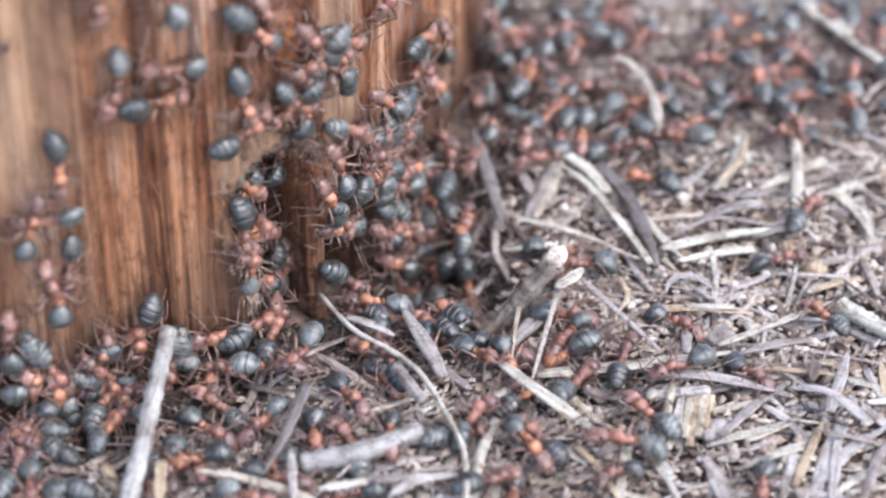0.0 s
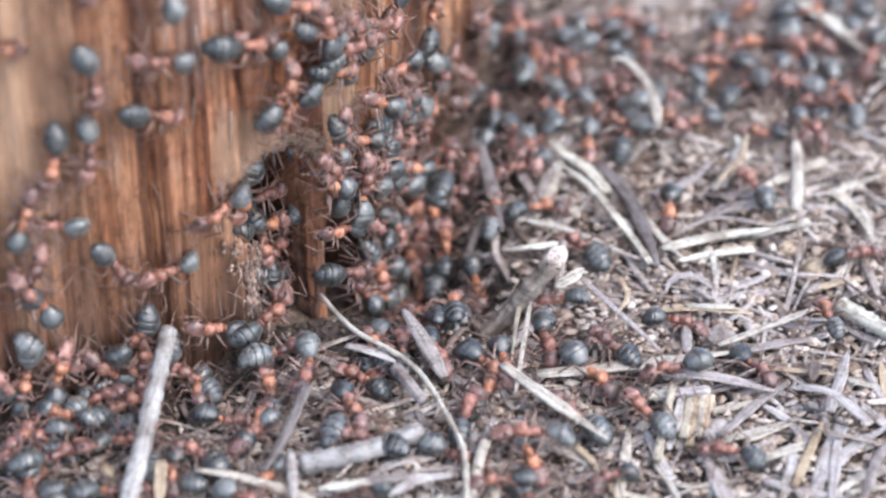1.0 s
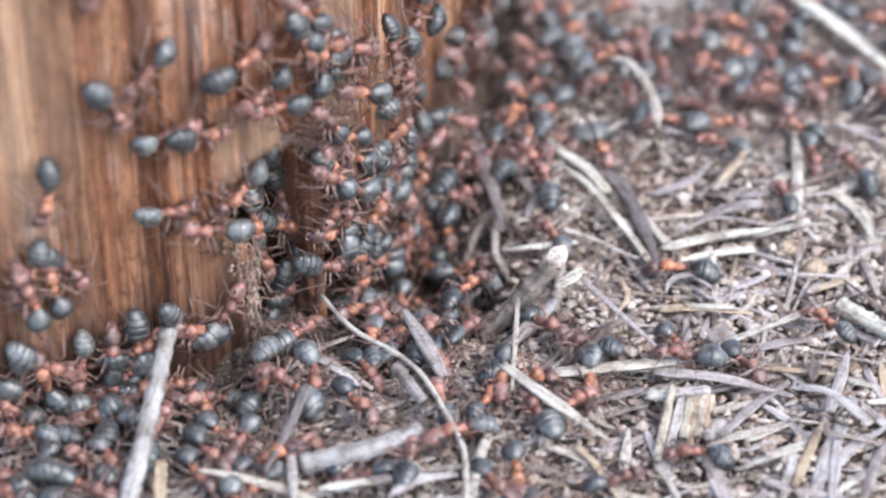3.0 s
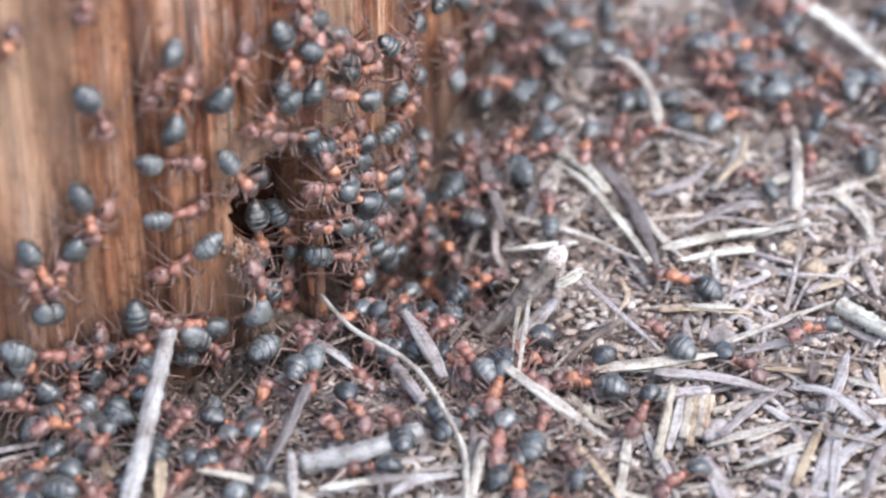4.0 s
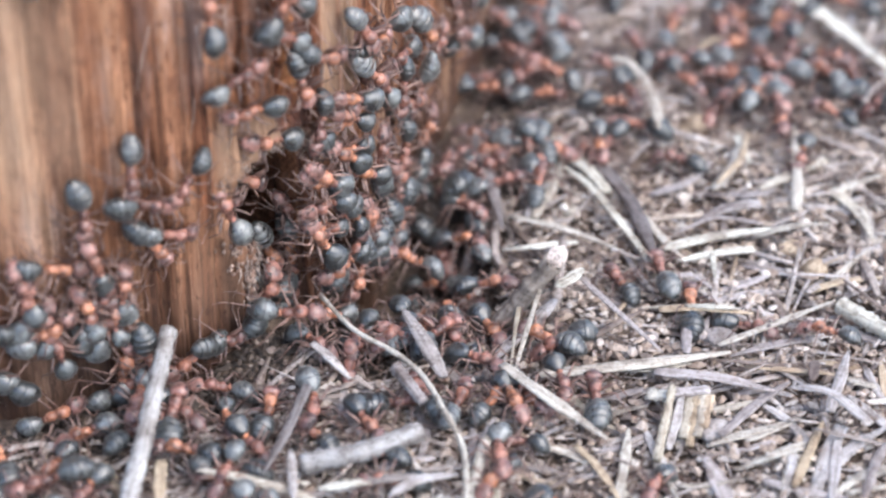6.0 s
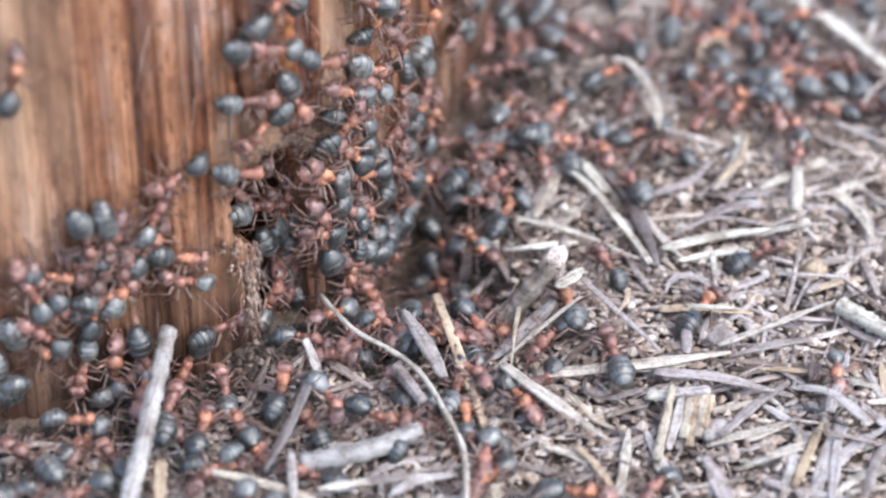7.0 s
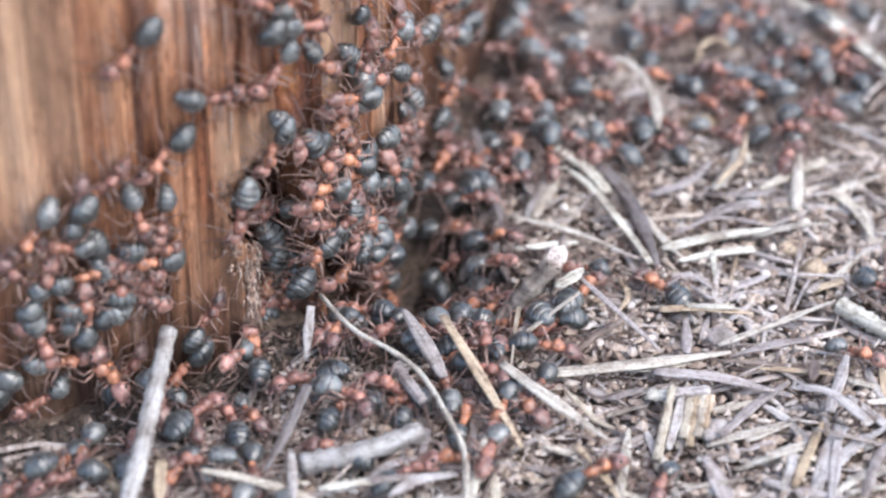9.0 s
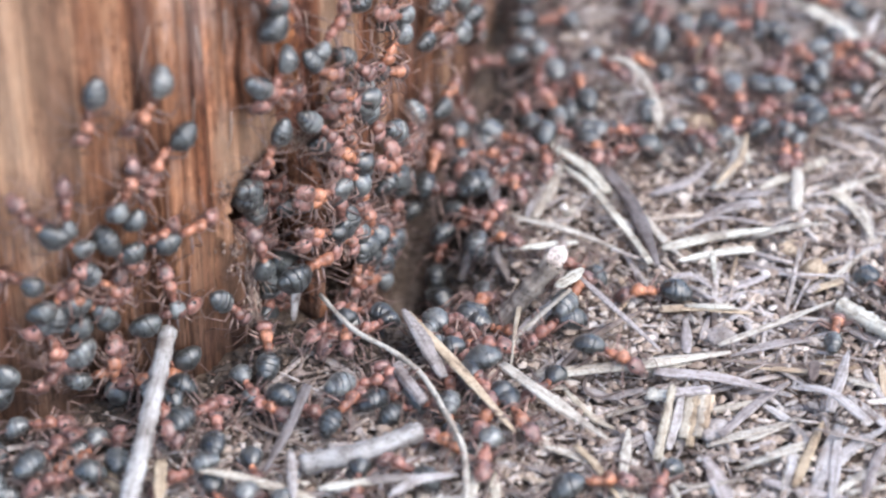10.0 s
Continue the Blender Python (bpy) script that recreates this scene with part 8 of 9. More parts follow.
    crawl(0.97, [on_g(0, 32.1, 25.7, -123), on_g(1.25, 32.1, 23.9, -111), on_g(2.5, 32.7, 22.4, -93), on_g(3.75, 32.7, 20.5, -92), on_g(5, 31.9, 18.8, -102), on_g(6.25, 32.5, 17.8, -88), on_g(7.5, 32.8, 16.0, -84), on_g(8.75, 33.2, 14.7, -79), on_g(10, 32.0, 12.5, -100)])
    crawl(1.01, [on_g(0, 39.9, 36.9, 100), on_g(1.25, 36.9, 36.5, 142), on_g(2.5, 34.7, 33.6, -170), on_g(3.75, 33.5, 32.1, -149), on_g(5, 34.6, 31.0, -111), on_g(6.25, 34.3, 29.3, -106), on_g(7.5, 33.8, 28.7, -112), on_g(8.75, 32.9, 28.1, -118), on_g(10, 33.4, 27.5, -103)])
    crawl(0.96, [on_g(0, 11.1, 14.0, -101), on_g(1.25, 8.5, 12.3, -133), on_g(2.5, 9.1, 11.5, -111), on_g(3.75, 7.6, 12.1, -141), on_g(5, 8.2, 11.3, -110), on_g(6.25, 9.0, 11.1, -89), on_g(7.5, 8.5, 11.1, -97), on_g(8.75, 9.7, 11.2, -80), on_g(10, 9.5, 11.2, -87)])
    crawl(1.00, [on_g(0, 12.6, 29.0, 177), on_g(1.25, 11.5, 25.9, -147), on_g(2.5, 11.3, 25.5, -144), on_g(3.75, 10.6, 27.9, 158), on_g(5, 10.2, 24.6, -138), on_g(6.25, 8.8, 24.8, -155), on_g(7.5, 7.8, 26.0, 175), on_g(8.75, 7.2, 28.1, 141), on_g(10, 5.1, 26.8, -166)])
    crawl(1.03, [on_p(0, -4.6, 6.5, 115), on_p(1.25, -8.0, 9.2, 131), on_p(2.5, -7.5, 10.5, 110), on_p(3.75, -8.3, 12.6, 110), on_p(5, -8.3, 14.3, 100), on_p(6.25, -11.5, 15.2, 127), on_p(7.5, -13.9, 16.0, 140), on_p(8.75, -15.1, 17.4, 128), on_p(10, -13.4, 17.7, 89)])
    crawl(0.99, [on_g(0, 32.0, 31.9, -167), on_g(1.25, 31.0, 31.5, -153), on_g(2.5, 30.5, 34.9, 138), on_g(3.75, 29.3, 32.2, -158), on_g(5, 29.2, 31.1, -138), on_g(6.25, 28.7, 30.5, -135), on_g(7.5, 27.1, 31.3, -169), on_g(8.75, 27.1, 33.5, 140), on_g(10, 28.4, 34.7, 100)])
    crawl(0.98, [on_g(0, 27.1, 30.5, -103), on_g(1.25, 27.3, 30.2, -97), on_g(2.5, 25.6, 28.0, -116), on_g(3.75, 26.5, 26.4, -92), on_g(5, 26.5, 26.3, -93), on_g(6.25, 28.0, 25.0, -72), on_g(7.5, 27.1, 23.9, -92), on_g(8.75, 28.6, 23.2, -68), on_g(10, 28.3, 20.8, -84)])
    crawl(0.88, [on_g(0, 32.2, 23.4, 114), on_g(1.25, 33.2, 25.4, 89), on_g(2.5, 32.1, 27.8, 101), on_g(3.75, 32.8, 30.2, 89), on_g(5, 31.1, 31.3, 119), on_g(6.25, 29.9, 32.8, 127), on_g(7.5, 30.9, 34.6, 97), on_g(8.75, 30.4, 36.0, 99), on_g(10, 30.4, 37.9, 95)])
    crawl(0.84, [on_g(0, 11.9, 30.0, 73), on_g(1.25, 11.4, 30.6, 87), on_g(2.5, 9.8, 33.7, 105), on_g(3.75, 9.4, 36.6, 103), on_g(5, 9.5, 38.8, 94), on_g(6.25, 8.1, 39.4, 116), on_g(7.5, 7.4, 39.0, 135), on_p(8.75, -0.9, 9.4, 143), on_g(10, 7.1, 39.2, 99)])
    crawl(0.89, [on_g(0, 37.3, 34.9, -39), on_g(1.25, 37.9, 37.8, 32), on_g(2.5, 38.0, 39.6, 62), on_g(3.75, 39.8, 38.9, 36), on_g(5, 39.1, 39.7, 65), on_g(6.25, 38.5, 39.9, 82), on_g(7.5, 38.5, 39.9, 83), on_g(8.75, 38.7, 39.9, 80), on_g(10, 39.2, 39.9, 75)])
    crawl(1.01, [on_g(0, 24.0, 16.9, -135), on_g(1.25, 23.5, 16.8, -141), on_g(2.5, 21.7, 18.0, -172), on_g(3.75, 20.6, 15.3, -146), on_g(5, 19.1, 16.2, -179), on_g(6.25, 18.2, 16.2, 173), on_g(7.5, 18.7, 14.3, -137), on_g(8.75, 17.3, 15.5, -176), on_g(10, 16.1, 15.6, 177)])
    crawl(0.94, [on_g(0, 34.8, 20.7, -154), on_g(1.25, 33.6, 23.3, 167), on_g(2.5, 32.5, 20.2, -147), on_g(3.75, 30.8, 23.6, 147), on_g(5, 30.4, 24.9, 129), on_g(6.25, 31.5, 28.4, 96), on_g(7.5, 30.6, 31.9, 105), on_g(8.75, 31.8, 33.5, 82), on_g(10, 31.6, 35.1, 89)])
    crawl(0.98, [on_g(0, 7.8, 14.6, -94), on_g(1.25, 8.6, 11.3, -81), on_g(2.5, 7.2, 11.4, -109), on_g(3.75, 5.7, 12.4, -146), on_g(5, 5.4, 12.2, -135), on_g(6.25, 4.6, 12.7, -144), on_g(7.5, 4.5, 12.3, -122), on_g(8.75, 3.8, 12.3, -120), on_g(10, 3.2, 12.4, -123)])
    crawl(0.99, [on_g(0, 21.2, 21.4, 98), on_g(1.25, 18.4, 21.8, 137), on_g(2.5, 19.5, 25.7, 99), on_g(3.75, 20.3, 26.5, 81), on_g(5, 20.1, 27.1, 88), on_g(6.25, 18.8, 27.9, 110), on_g(7.5, 18.1, 29.7, 107), on_g(8.75, 18.8, 30.7, 90), on_g(10, 20.3, 33.6, 74)])
    crawl(0.91, [on_g(0, 29.0, 20.7, 15), on_g(1.25, 29.2, 23.0, 51), on_g(2.5, 30.2, 22.9, 38), on_g(3.75, 30.9, 24.6, 55), on_g(5, 33.0, 25.2, 41), on_g(6.25, 34.7, 25.5, 25), on_g(7.5, 35.6, 25.9, 20), on_g(8.75, 36.9, 25.4, -8), on_g(10, 37.4, 27.5, 25)])
    crawl(0.99, [on_g(0, 7.6, 16.8, -68), on_g(1.25, 6.8, 14.3, -88), on_g(2.5, 5.7, 12.3, -104), on_g(3.75, 4.2, 12.8, -138), on_g(5, 3.3, 13.1, -148), on_g(6.25, 2.1, 12.7, -136), on_g(7.5, 0.8, 14.3, -177), on_p(8.75, -15.3, 1.2, 147), on_p(10, -15.2, 1.3, 145)])
    crawl(0.89, [on_g(0, 4.3, 23.0, 98), on_p(1.25, -10.1, 4.0, 135), on_p(2.5, -12.7, 7.7, 128), on_p(3.75, -15.1, 10.1, 132), on_p(5, -14.9, 11.7, 125), on_p(6.25, -12.5, 12.7, 70), on_p(7.5, -10.0, 12.8, 36), on_p(8.75, -8.9, 10.4, -19), on_p(10, -7.8, 11.6, 7)])
    crawl(0.99, [on_g(0, 16.2, 34.8, 40), on_g(1.25, 16.4, 34.7, 35), on_g(2.5, 16.7, 35.4, 39), on_g(3.75, 17.4, 38.0, 58), on_g(5, 18.0, 39.4, 63), on_g(6.25, 17.5, 39.7, 77), on_g(7.5, 17.1, 40.0, 87), on_g(8.75, 18.8, 39.9, 68), on_g(10, 19.8, 40.0, 68)])
    crawl(0.90, [on_g(0, 13.1, 14.8, -96), on_g(1.25, 13.7, 13.3, -87), on_g(2.5, 14.8, 13.1, -74), on_g(3.75, 13.6, 13.0, -97), on_g(5, 14.3, 13.0, -81), on_g(6.25, 14.8, 13.0, -82), on_g(7.5, 14.5, 13.0, -91), on_g(8.75, 14.1, 13.0, -98), on_g(10, 14.4, 13.0, -91)])
    crawl(0.92, [on_g(0, 33.3, 16.0, -73), on_g(1.25, 34.7, 15.3, -51), on_g(2.5, 34.6, 12.1, -72), on_g(3.75, 34.0, 11.5, -90), on_g(5, 33.9, 11.5, -93), on_g(6.25, 33.4, 11.6, -104), on_g(7.5, 32.6, 11.7, -110), on_g(8.75, 32.1, 11.7, -109), on_g(10, 32.9, 11.6, -93)])
    crawl(1.00, [on_p(0, -1.2, 1.7, 140), on_p(1.25, -6.8, 7.0, 136), on_p(2.5, -7.3, 7.1, 143), on_p(3.75, -8.2, 8.1, 138), on_p(5, -10.1, 8.9, 147), on_p(6.25, -12.9, 11.1, 144), on_p(7.5, -13.3, 11.1, 150), on_p(8.75, -15.0, 12.6, 144), on_p(10, -15.7, 12.6, 151)])
    crawl(0.90, [on_g(0, 19.5, 30.3, -104), on_g(1.25, 20.2, 29.2, -88), on_g(2.5, 21.1, 27.9, -77), on_g(3.75, 20.2, 26.3, -95), on_g(5, 21.9, 24.1, -75), on_g(6.25, 23.7, 24.0, -41), on_g(7.5, 23.9, 21.7, -60), on_g(8.75, 25.3, 21.3, -43), on_g(10, 25.1, 21.0, -54)])
    crawl(0.85, [on_g(0, 34.7, 26.1, -135), on_g(1.25, 33.2, 24.2, -128), on_g(2.5, 31.7, 22.4, -132), on_g(3.75, 30.8, 23.2, -161), on_g(5, 30.4, 23.4, -172), on_g(6.25, 29.6, 21.8, -156), on_g(7.5, 28.6, 18.9, -129), on_g(8.75, 28.6, 17.9, -117), on_g(10, 28.1, 17.5, -119)])
    crawl(1.01, [on_g(0, 39.1, 18.7, 100), on_g(1.25, 38.7, 19.8, 104), on_g(2.5, 39.7, 22.6, 86), on_g(3.75, 38.5, 22.8, 110), on_g(5, 37.9, 23.8, 112), on_g(6.25, 37.3, 24.6, 114), on_g(7.5, 35.7, 23.2, 163), on_g(8.75, 36.3, 26.8, 116), on_g(10, 35.6, 27.4, 126)])
    crawl(0.99, [on_g(0, 6.1, 37.5, 73), on_g(1.25, 5.8, 39.6, 85), on_p(2.5, -4.2, 10.7, 124), on_p(3.75, -4.9, 10.4, 140), on_p(5, -9.3, 12.8, 147), on_p(6.25, -10.0, 13.6, 140), on_p(7.5, -11.0, 13.9, 147), on_p(8.75, -15.6, 16.8, 145), on_p(10, -15.6, 16.9, 144)])
    crawl(1.03, [on_g(0, 33.6, 30.6, -59), on_g(1.25, 36.3, 30.7, -26), on_g(2.5, 35.8, 28.8, -57), on_g(3.75, 36.4, 28.5, -50), on_g(5, 36.7, 27.5, -58), on_g(6.25, 38.0, 28.4, -26), on_g(7.5, 37.5, 27.2, -55), on_g(8.75, 38.5, 28.0, -29), on_g(10, 39.3, 26.3, -48)])
    crawl(0.92, [on_g(0, -1.2, -16.6, -76), on_g(1.25, -0.5, -17.4, -68), on_g(2.5, -0.8, -17.8, -77), on_g(3.75, 0.8, -18.9, -59), on_g(5, 2.4, -18.5, -36), on_g(6.25, 3.2, -19.1, -38), on_g(7.5, 2.4, -20.6, -69), on_g(8.75, 3.7, -19.8, -33), on_g(10, 3.1, -22.2, -66)])
    crawl(0.92, [on_g(0, -0.7, -13.2, 137), on_g(1.25, -0.6, -11.5, 106), on_g(2.5, -3.3, -12.7, 163), on_g(3.75, -4.9, -11.4, 162), on_g(5, -4.0, -9.2, 111), on_g(6.25, -4.1, -9.2, 104), on_p(7.5, -36.8, -2.3, 131), on_g(8.75, -7.0, -11.2, 165), on_g(10, -7.0, -11.2, 164)])
    crawl(0.96, [on_g(0, -11.9, -19.1, -126), on_g(1.25, -10.7, -20.7, -94), on_g(2.5, -9.9, -21.4, -78), on_g(3.75, -10.7, -21.5, -98), on_g(5, -11.6, -22.8, -113), on_g(6.25, -10.2, -24.1, -84), on_g(7.5, -9.3, -24.2, -65), on_g(8.75, -8.0, -24.5, -49), on_g(10, -6.5, -22.3, 8)])
    crawl(0.87, [on_g(0, -5.7, -15.5, 91), on_g(1.25, -5.7, -15.4, 92), on_g(2.5, -4.7, -15.4, 69), on_g(3.75, -2.2, -15.9, 26), on_g(5, -3.4, -14.0, 78), on_g(6.25, -2.8, -13.4, 76), on_g(7.5, -1.3, -14.5, 29), on_g(8.75, -1.0, -14.7, 25), on_g(10, -0.2, -13.6, 43)])
    crawl(1.01, [on_g(0, 1.0, -9.5, 106), on_g(1.25, 0.6, -9.1, 109), on_g(2.5, 0.7, -9.1, 107), on_g(3.75, 0.4, -9.1, 98), on_g(5, 1.1, -9.0, 84), on_g(6.25, 0.6, -9.0, 92), on_g(7.5, 2.0, -9.0, 76), on_g(8.75, 4.3, -9.7, 38), on_g(10, 3.4, -8.7, 78)])
    crawl(0.98, [on_g(0, 5.5, -19.0, -80), on_g(1.25, 5.3, -19.2, -85), on_g(2.5, 5.3, -20.3, -87), on_g(3.75, 4.4, -22.1, -102), on_g(5, 4.7, -22.6, -92), on_g(6.25, 6.2, -23.8, -70), on_g(7.5, 6.0, -24.6, -77), on_g(8.75, 5.2, -24.9, -96), on_g(10, 4.1, -25.0, -118)])
    crawl(1.01, [on_g(0, 3.5, -18.0, -43), on_g(1.25, 4.0, -20.0, -56), on_g(2.5, 6.0, -20.6, -29), on_g(3.75, 6.3, -18.2, 27), on_g(5, 7.0, -21.1, -33), on_g(6.25, 6.7, -22.9, -60), on_g(7.5, 7.4, -22.5, -36), on_g(8.75, 6.8, -23.9, -56), on_g(10, 6.2, -26.1, -71)])
    crawl(0.99, [on_g(0, -4.5, -18.7, 111), on_g(1.25, -3.3, -17.1, 86), on_g(2.5, -2.5, -15.4, 82), on_g(3.75, -0.6, -15.7, 46), on_g(5, -1.9, -15.0, 81), on_g(6.25, -0.2, -15.5, 44), on_g(7.5, 1.2, -17.3, -1), on_g(8.75, 2.8, -16.7, 7), on_g(10, 2.9, -16.9, 2)])
    crawl(1.00, [on_g(0, 1.1, -9.2, 106), on_g(1.25, 1.4, -8.9, 97), on_g(2.5, 0.4, -9.1, 101), on_g(3.75, 0.7, -9.0, 92), on_g(5, 0.4, -9.1, 98), on_g(6.25, 0.8, -9.0, 88), on_g(7.5, 1.4, -9.1, 80), on_g(8.75, 1.8, -9.1, 75), on_g(10, 2.9, -9.0, 68)])
    crawl(0.99, [on_g(0, -6.3, -16.7, 124), on_g(1.25, -5.6, -15.4, 103), on_g(2.5, -6.0, -15.0, 109), on_g(3.75, -5.0, -14.4, 86), on_g(5, -3.6, -14.1, 61), on_g(6.25, -2.6, -14.2, 44), on_g(7.5, -0.9, -14.8, 23), on_g(8.75, -0.2, -17.5, -28), on_g(10, 1.2, -16.3, 7)])
    crawl(0.93, [on_g(0, -7.8, -23.5, -57), on_g(1.25, -7.9, -25.1, -70), on_g(2.5, -6.4, -24.4, -33), on_g(3.75, -7.4, -25.3, -65), on_g(5, -6.8, -25.1, -51), on_g(6.25, -6.1, -26.7, -54), on_g(7.5, -5.0, -25.1, -7), on_g(8.75, -4.2, -23.7, 24), on_g(10, -4.0, -23.1, 34)])
    crawl(0.99, [on_p(0, -31.8, 12.4, -22), on_p(1.25, -30.8, 13.8, 4), on_p(2.5, -28.3, 13.4, -6), on_p(3.75, -28.3, 16.8, 52), on_p(5, -30.8, 17.7, 109), on_p(6.25, -32.6, 18.4, 130), on_p(7.5, -37.0, 21.1, 143), on_p(8.75, -40.0, 21.0, 168), on_p(10, -40.0, 21.1, 163)])
    crawl(0.89, [on_p(0, -32.9, 16.6, 128), on_p(1.25, -35.3, 18.3, 136), on_p(2.5, -38.3, 21.5, 133), on_p(3.75, -39.7, 21.8, 146), on_p(5, -39.7, 21.8, 147), on_p(6.25, -39.8, 21.5, 153), on_p(7.5, -39.4, 22.2, 134), on_p(8.75, -39.8, 21.6, 150), on_p(10, -39.6, 21.9, 143)])
    crawl(0.85, [on_p(0, -37.4, 15.7, 152), on_p(1.25, -37.5, 15.6, 154), on_p(2.5, -39.7, 17.9, 144), on_p(3.75, -40.0, 17.0, 157), on_p(5, -40.1, 15.3, -172), on_p(6.25, -40.0, 16.6, 154), on_p(7.5, -40.2, 16.2, 160), on_p(8.75, -40.2, 15.1, -177), on_p(10, -38.1, 11.2, -95)])
    crawl(0.90, [on_p(0, -21.0, 12.6, -65), on_p(1.25, -17.6, 9.9, -47), on_p(2.5, -16.7, 8.5, -51), on_g(3.75, 2.1, 23.2, -36), on_g(5, 2.9, 24.7, 3), on_g(6.25, 3.2, 25.2, 15), on_g(7.5, 2.9, 26.0, 30), on_g(8.75, 2.8, 22.8, -36), on_g(10, 1.6, 21.1, -72)])
    crawl(0.95, [on_g(0, -5.0, 5.4, -88), on_p(1.25, -37.0, 2.4, -160), on_p(2.5, -38.1, 4.1, 169), on_p(3.75, -38.9, 4.9, 159), on_p(5, -40.0, 5.8, 154), on_p(6.25, -41.5, 4.9, -165), on_p(7.5, -39.6, 3.1, -99), on_p(8.75, -41.5, 5.0, -168), on_p(10, -39.7, 3.2, -103)])
    crawl(0.97, [on_p(0, -34.3, 10.6, 142), on_p(1.25, -34.8, 11.2, 140), on_p(2.5, -38.5, 14.4, 138), on_p(3.75, -39.6, 16.0, 124), on_p(5, -40.0, 16.6, 116), on_p(6.25, -40.6, 16.2, 135), on_p(7.5, -40.4, 16.4, 128), on_p(8.75, -39.9, 16.7, 114), on_p(10, -39.7, 16.7, 110)])
    crawl(0.97, [on_p(0, -23.6, 2.9, 142), on_p(1.25, -25.2, 3.8, 145), on_p(2.5, -30.7, 7.4, 148), on_p(3.75, -34.6, 9.8, 150), on_p(5, -36.1, 10.7, 150), on_p(6.25, -37.6, 12.6, 139), on_p(7.5, -39.1, 13.1, 150), on_p(8.75, -40.6, 15.8, 134), on_p(10, -40.4, 16.1, 130)])
    crawl(0.87, [on_g(0, -3.2, 5.6, -76), on_g(1.25, -2.9, 5.3, -73), on_g(2.5, -2.5, 5.3, -65), on_g(3.75, -2.3, 5.1, -65), on_g(5, -1.3, 5.2, -54), on_g(6.25, -0.6, 4.6, -53), on_g(7.5, -0.5, 4.4, -54), on_g(8.75, 0.7, 4.3, -33), on_g(10, 2.6, 3.8, 5)])
    crawl(0.98, [on_g(0, -5.3, 2.0, -57), on_p(1.25, -36.9, 1.7, -79), on_p(2.5, -38.9, 2.2, -130), on_p(3.75, -38.3, 2.1, -104), on_p(5, -40.5, 3.8, -153), on_p(6.25, -38.9, 2.7, -99), on_p(7.5, -38.4, 2.5, -90), on_g(8.75, -5.4, 1.9, -62), on_p(10, -37.2, 1.5, -92)])
    crawl(0.93, [on_g(0, -3.3, 3.6, -148), on_g(1.25, -4.0, 5.1, -133), on_p(2.5, -32.5, 0.0, 150), on_p(3.75, -36.9, 2.9, 160), on_p(5, -37.1, 3.1, 159), on_p(6.25, -38.7, 3.0, -172), on_p(7.5, -39.2, 4.5, 162), on_p(8.75, -39.2, 5.6, 141), on_p(10, -39.1, 6.8, 124)])
    crawl(0.96, [on_g(0, -1.9, 7.1, -77), on_g(1.25, -2.6, 6.0, -92), on_g(2.5, -3.3, 4.8, -101), on_p(3.75, -32.3, -0.6, 159), on_p(5, -35.4, 1.5, 165), on_p(6.25, -37.3, 3.2, 159), on_p(7.5, -38.9, 2.6, -155), on_p(8.75, -36.2, 1.1, -82), on_p(10, -38.4, 1.9, -130)])
    crawl(0.85, [on_g(0, -2.1, 9.0, -7), on_g(1.25, -0.9, 7.0, -33), on_g(2.5, 0.3, 7.5, -18), on_g(3.75, 1.1, 6.6, -35), on_g(5, 2.4, 6.6, -20), on_g(6.25, 2.4, 5.0, -48), on_g(7.5, 2.9, 5.4, -32), on_g(8.75, 3.1, 6.1, -16), on_g(10, 2.4, 4.3, -50)])
    crawl(0.87, [on_g(0, -3.3, 7.6, -137), on_g(1.25, -3.4, 7.7, -124), on_g(2.5, -2.9, 7.4, -110), on_g(3.75, -3.5, 6.4, -105), on_g(5, -4.0, 6.3, -114), on_p(6.25, -34.3, 1.9, 149), on_p(7.5, -35.1, 3.3, 137), on_p(8.75, -35.0, 3.8, 128), on_p(10, -36.8, 5.3, 133)])
    crawl(0.99, [on_g(0, 5.6, -34.6, -96), on_g(1.25, 7.1, -35.3, -70), on_g(2.5, 8.1, -35.8, -59), on_g(3.75, 9.4, -35.5, -40), on_g(5, 8.5, -36.2, -69), on_g(6.25, 9.7, -35.5, -37), on_g(7.5, 11.6, -34.1, 4), on_g(8.75, 11.7, -32.3, 36), on_g(10, 12.2, -33.4, 7)])
    crawl(0.97, [on_g(0, 6.8, -29.1, -59), on_g(1.25, 6.6, -30.4, -72), on_g(2.5, 6.2, -31.8, -84), on_g(3.75, 6.2, -32.4, -87), on_g(5, 5.1, -32.3, -112), on_g(6.25, 4.0, -33.6, -117), on_g(7.5, 3.3, -33.3, -134), on_g(8.75, 1.3, -31.8, -175), on_g(10, 0.8, -29.5, 147)])
    crawl(0.89, [on_g(0, 1.0, -27.8, 28), on_g(1.25, 1.1, -30.3, -32), on_g(2.5, 1.6, -28.3, 15), on_g(3.75, 2.0, -25.9, 46), on_g(5, 1.4, -25.3, 63), on_g(6.25, 1.5, -23.3, 75), on_g(7.5, 1.2, -22.1, 84), on_g(8.75, 0.4, -22.0, 96), on_g(10, 0.6, -22.0, 92)])
    crawl(1.03, [on_g(0, 2.5, -26.3, 57), on_g(1.25, 1.5, -25.4, 83), on_g(2.5, 0.8, -25.0, 99), on_g(3.75, -1.2, -23.9, 122), on_g(5, -2.2, -23.3, 133), on_g(6.25, -1.6, -22.7, 113), on_g(7.5, -3.8, -22.5, 150), on_g(8.75, -4.3, -22.9, 160), on_g(10, -3.9, -21.8, 129)])
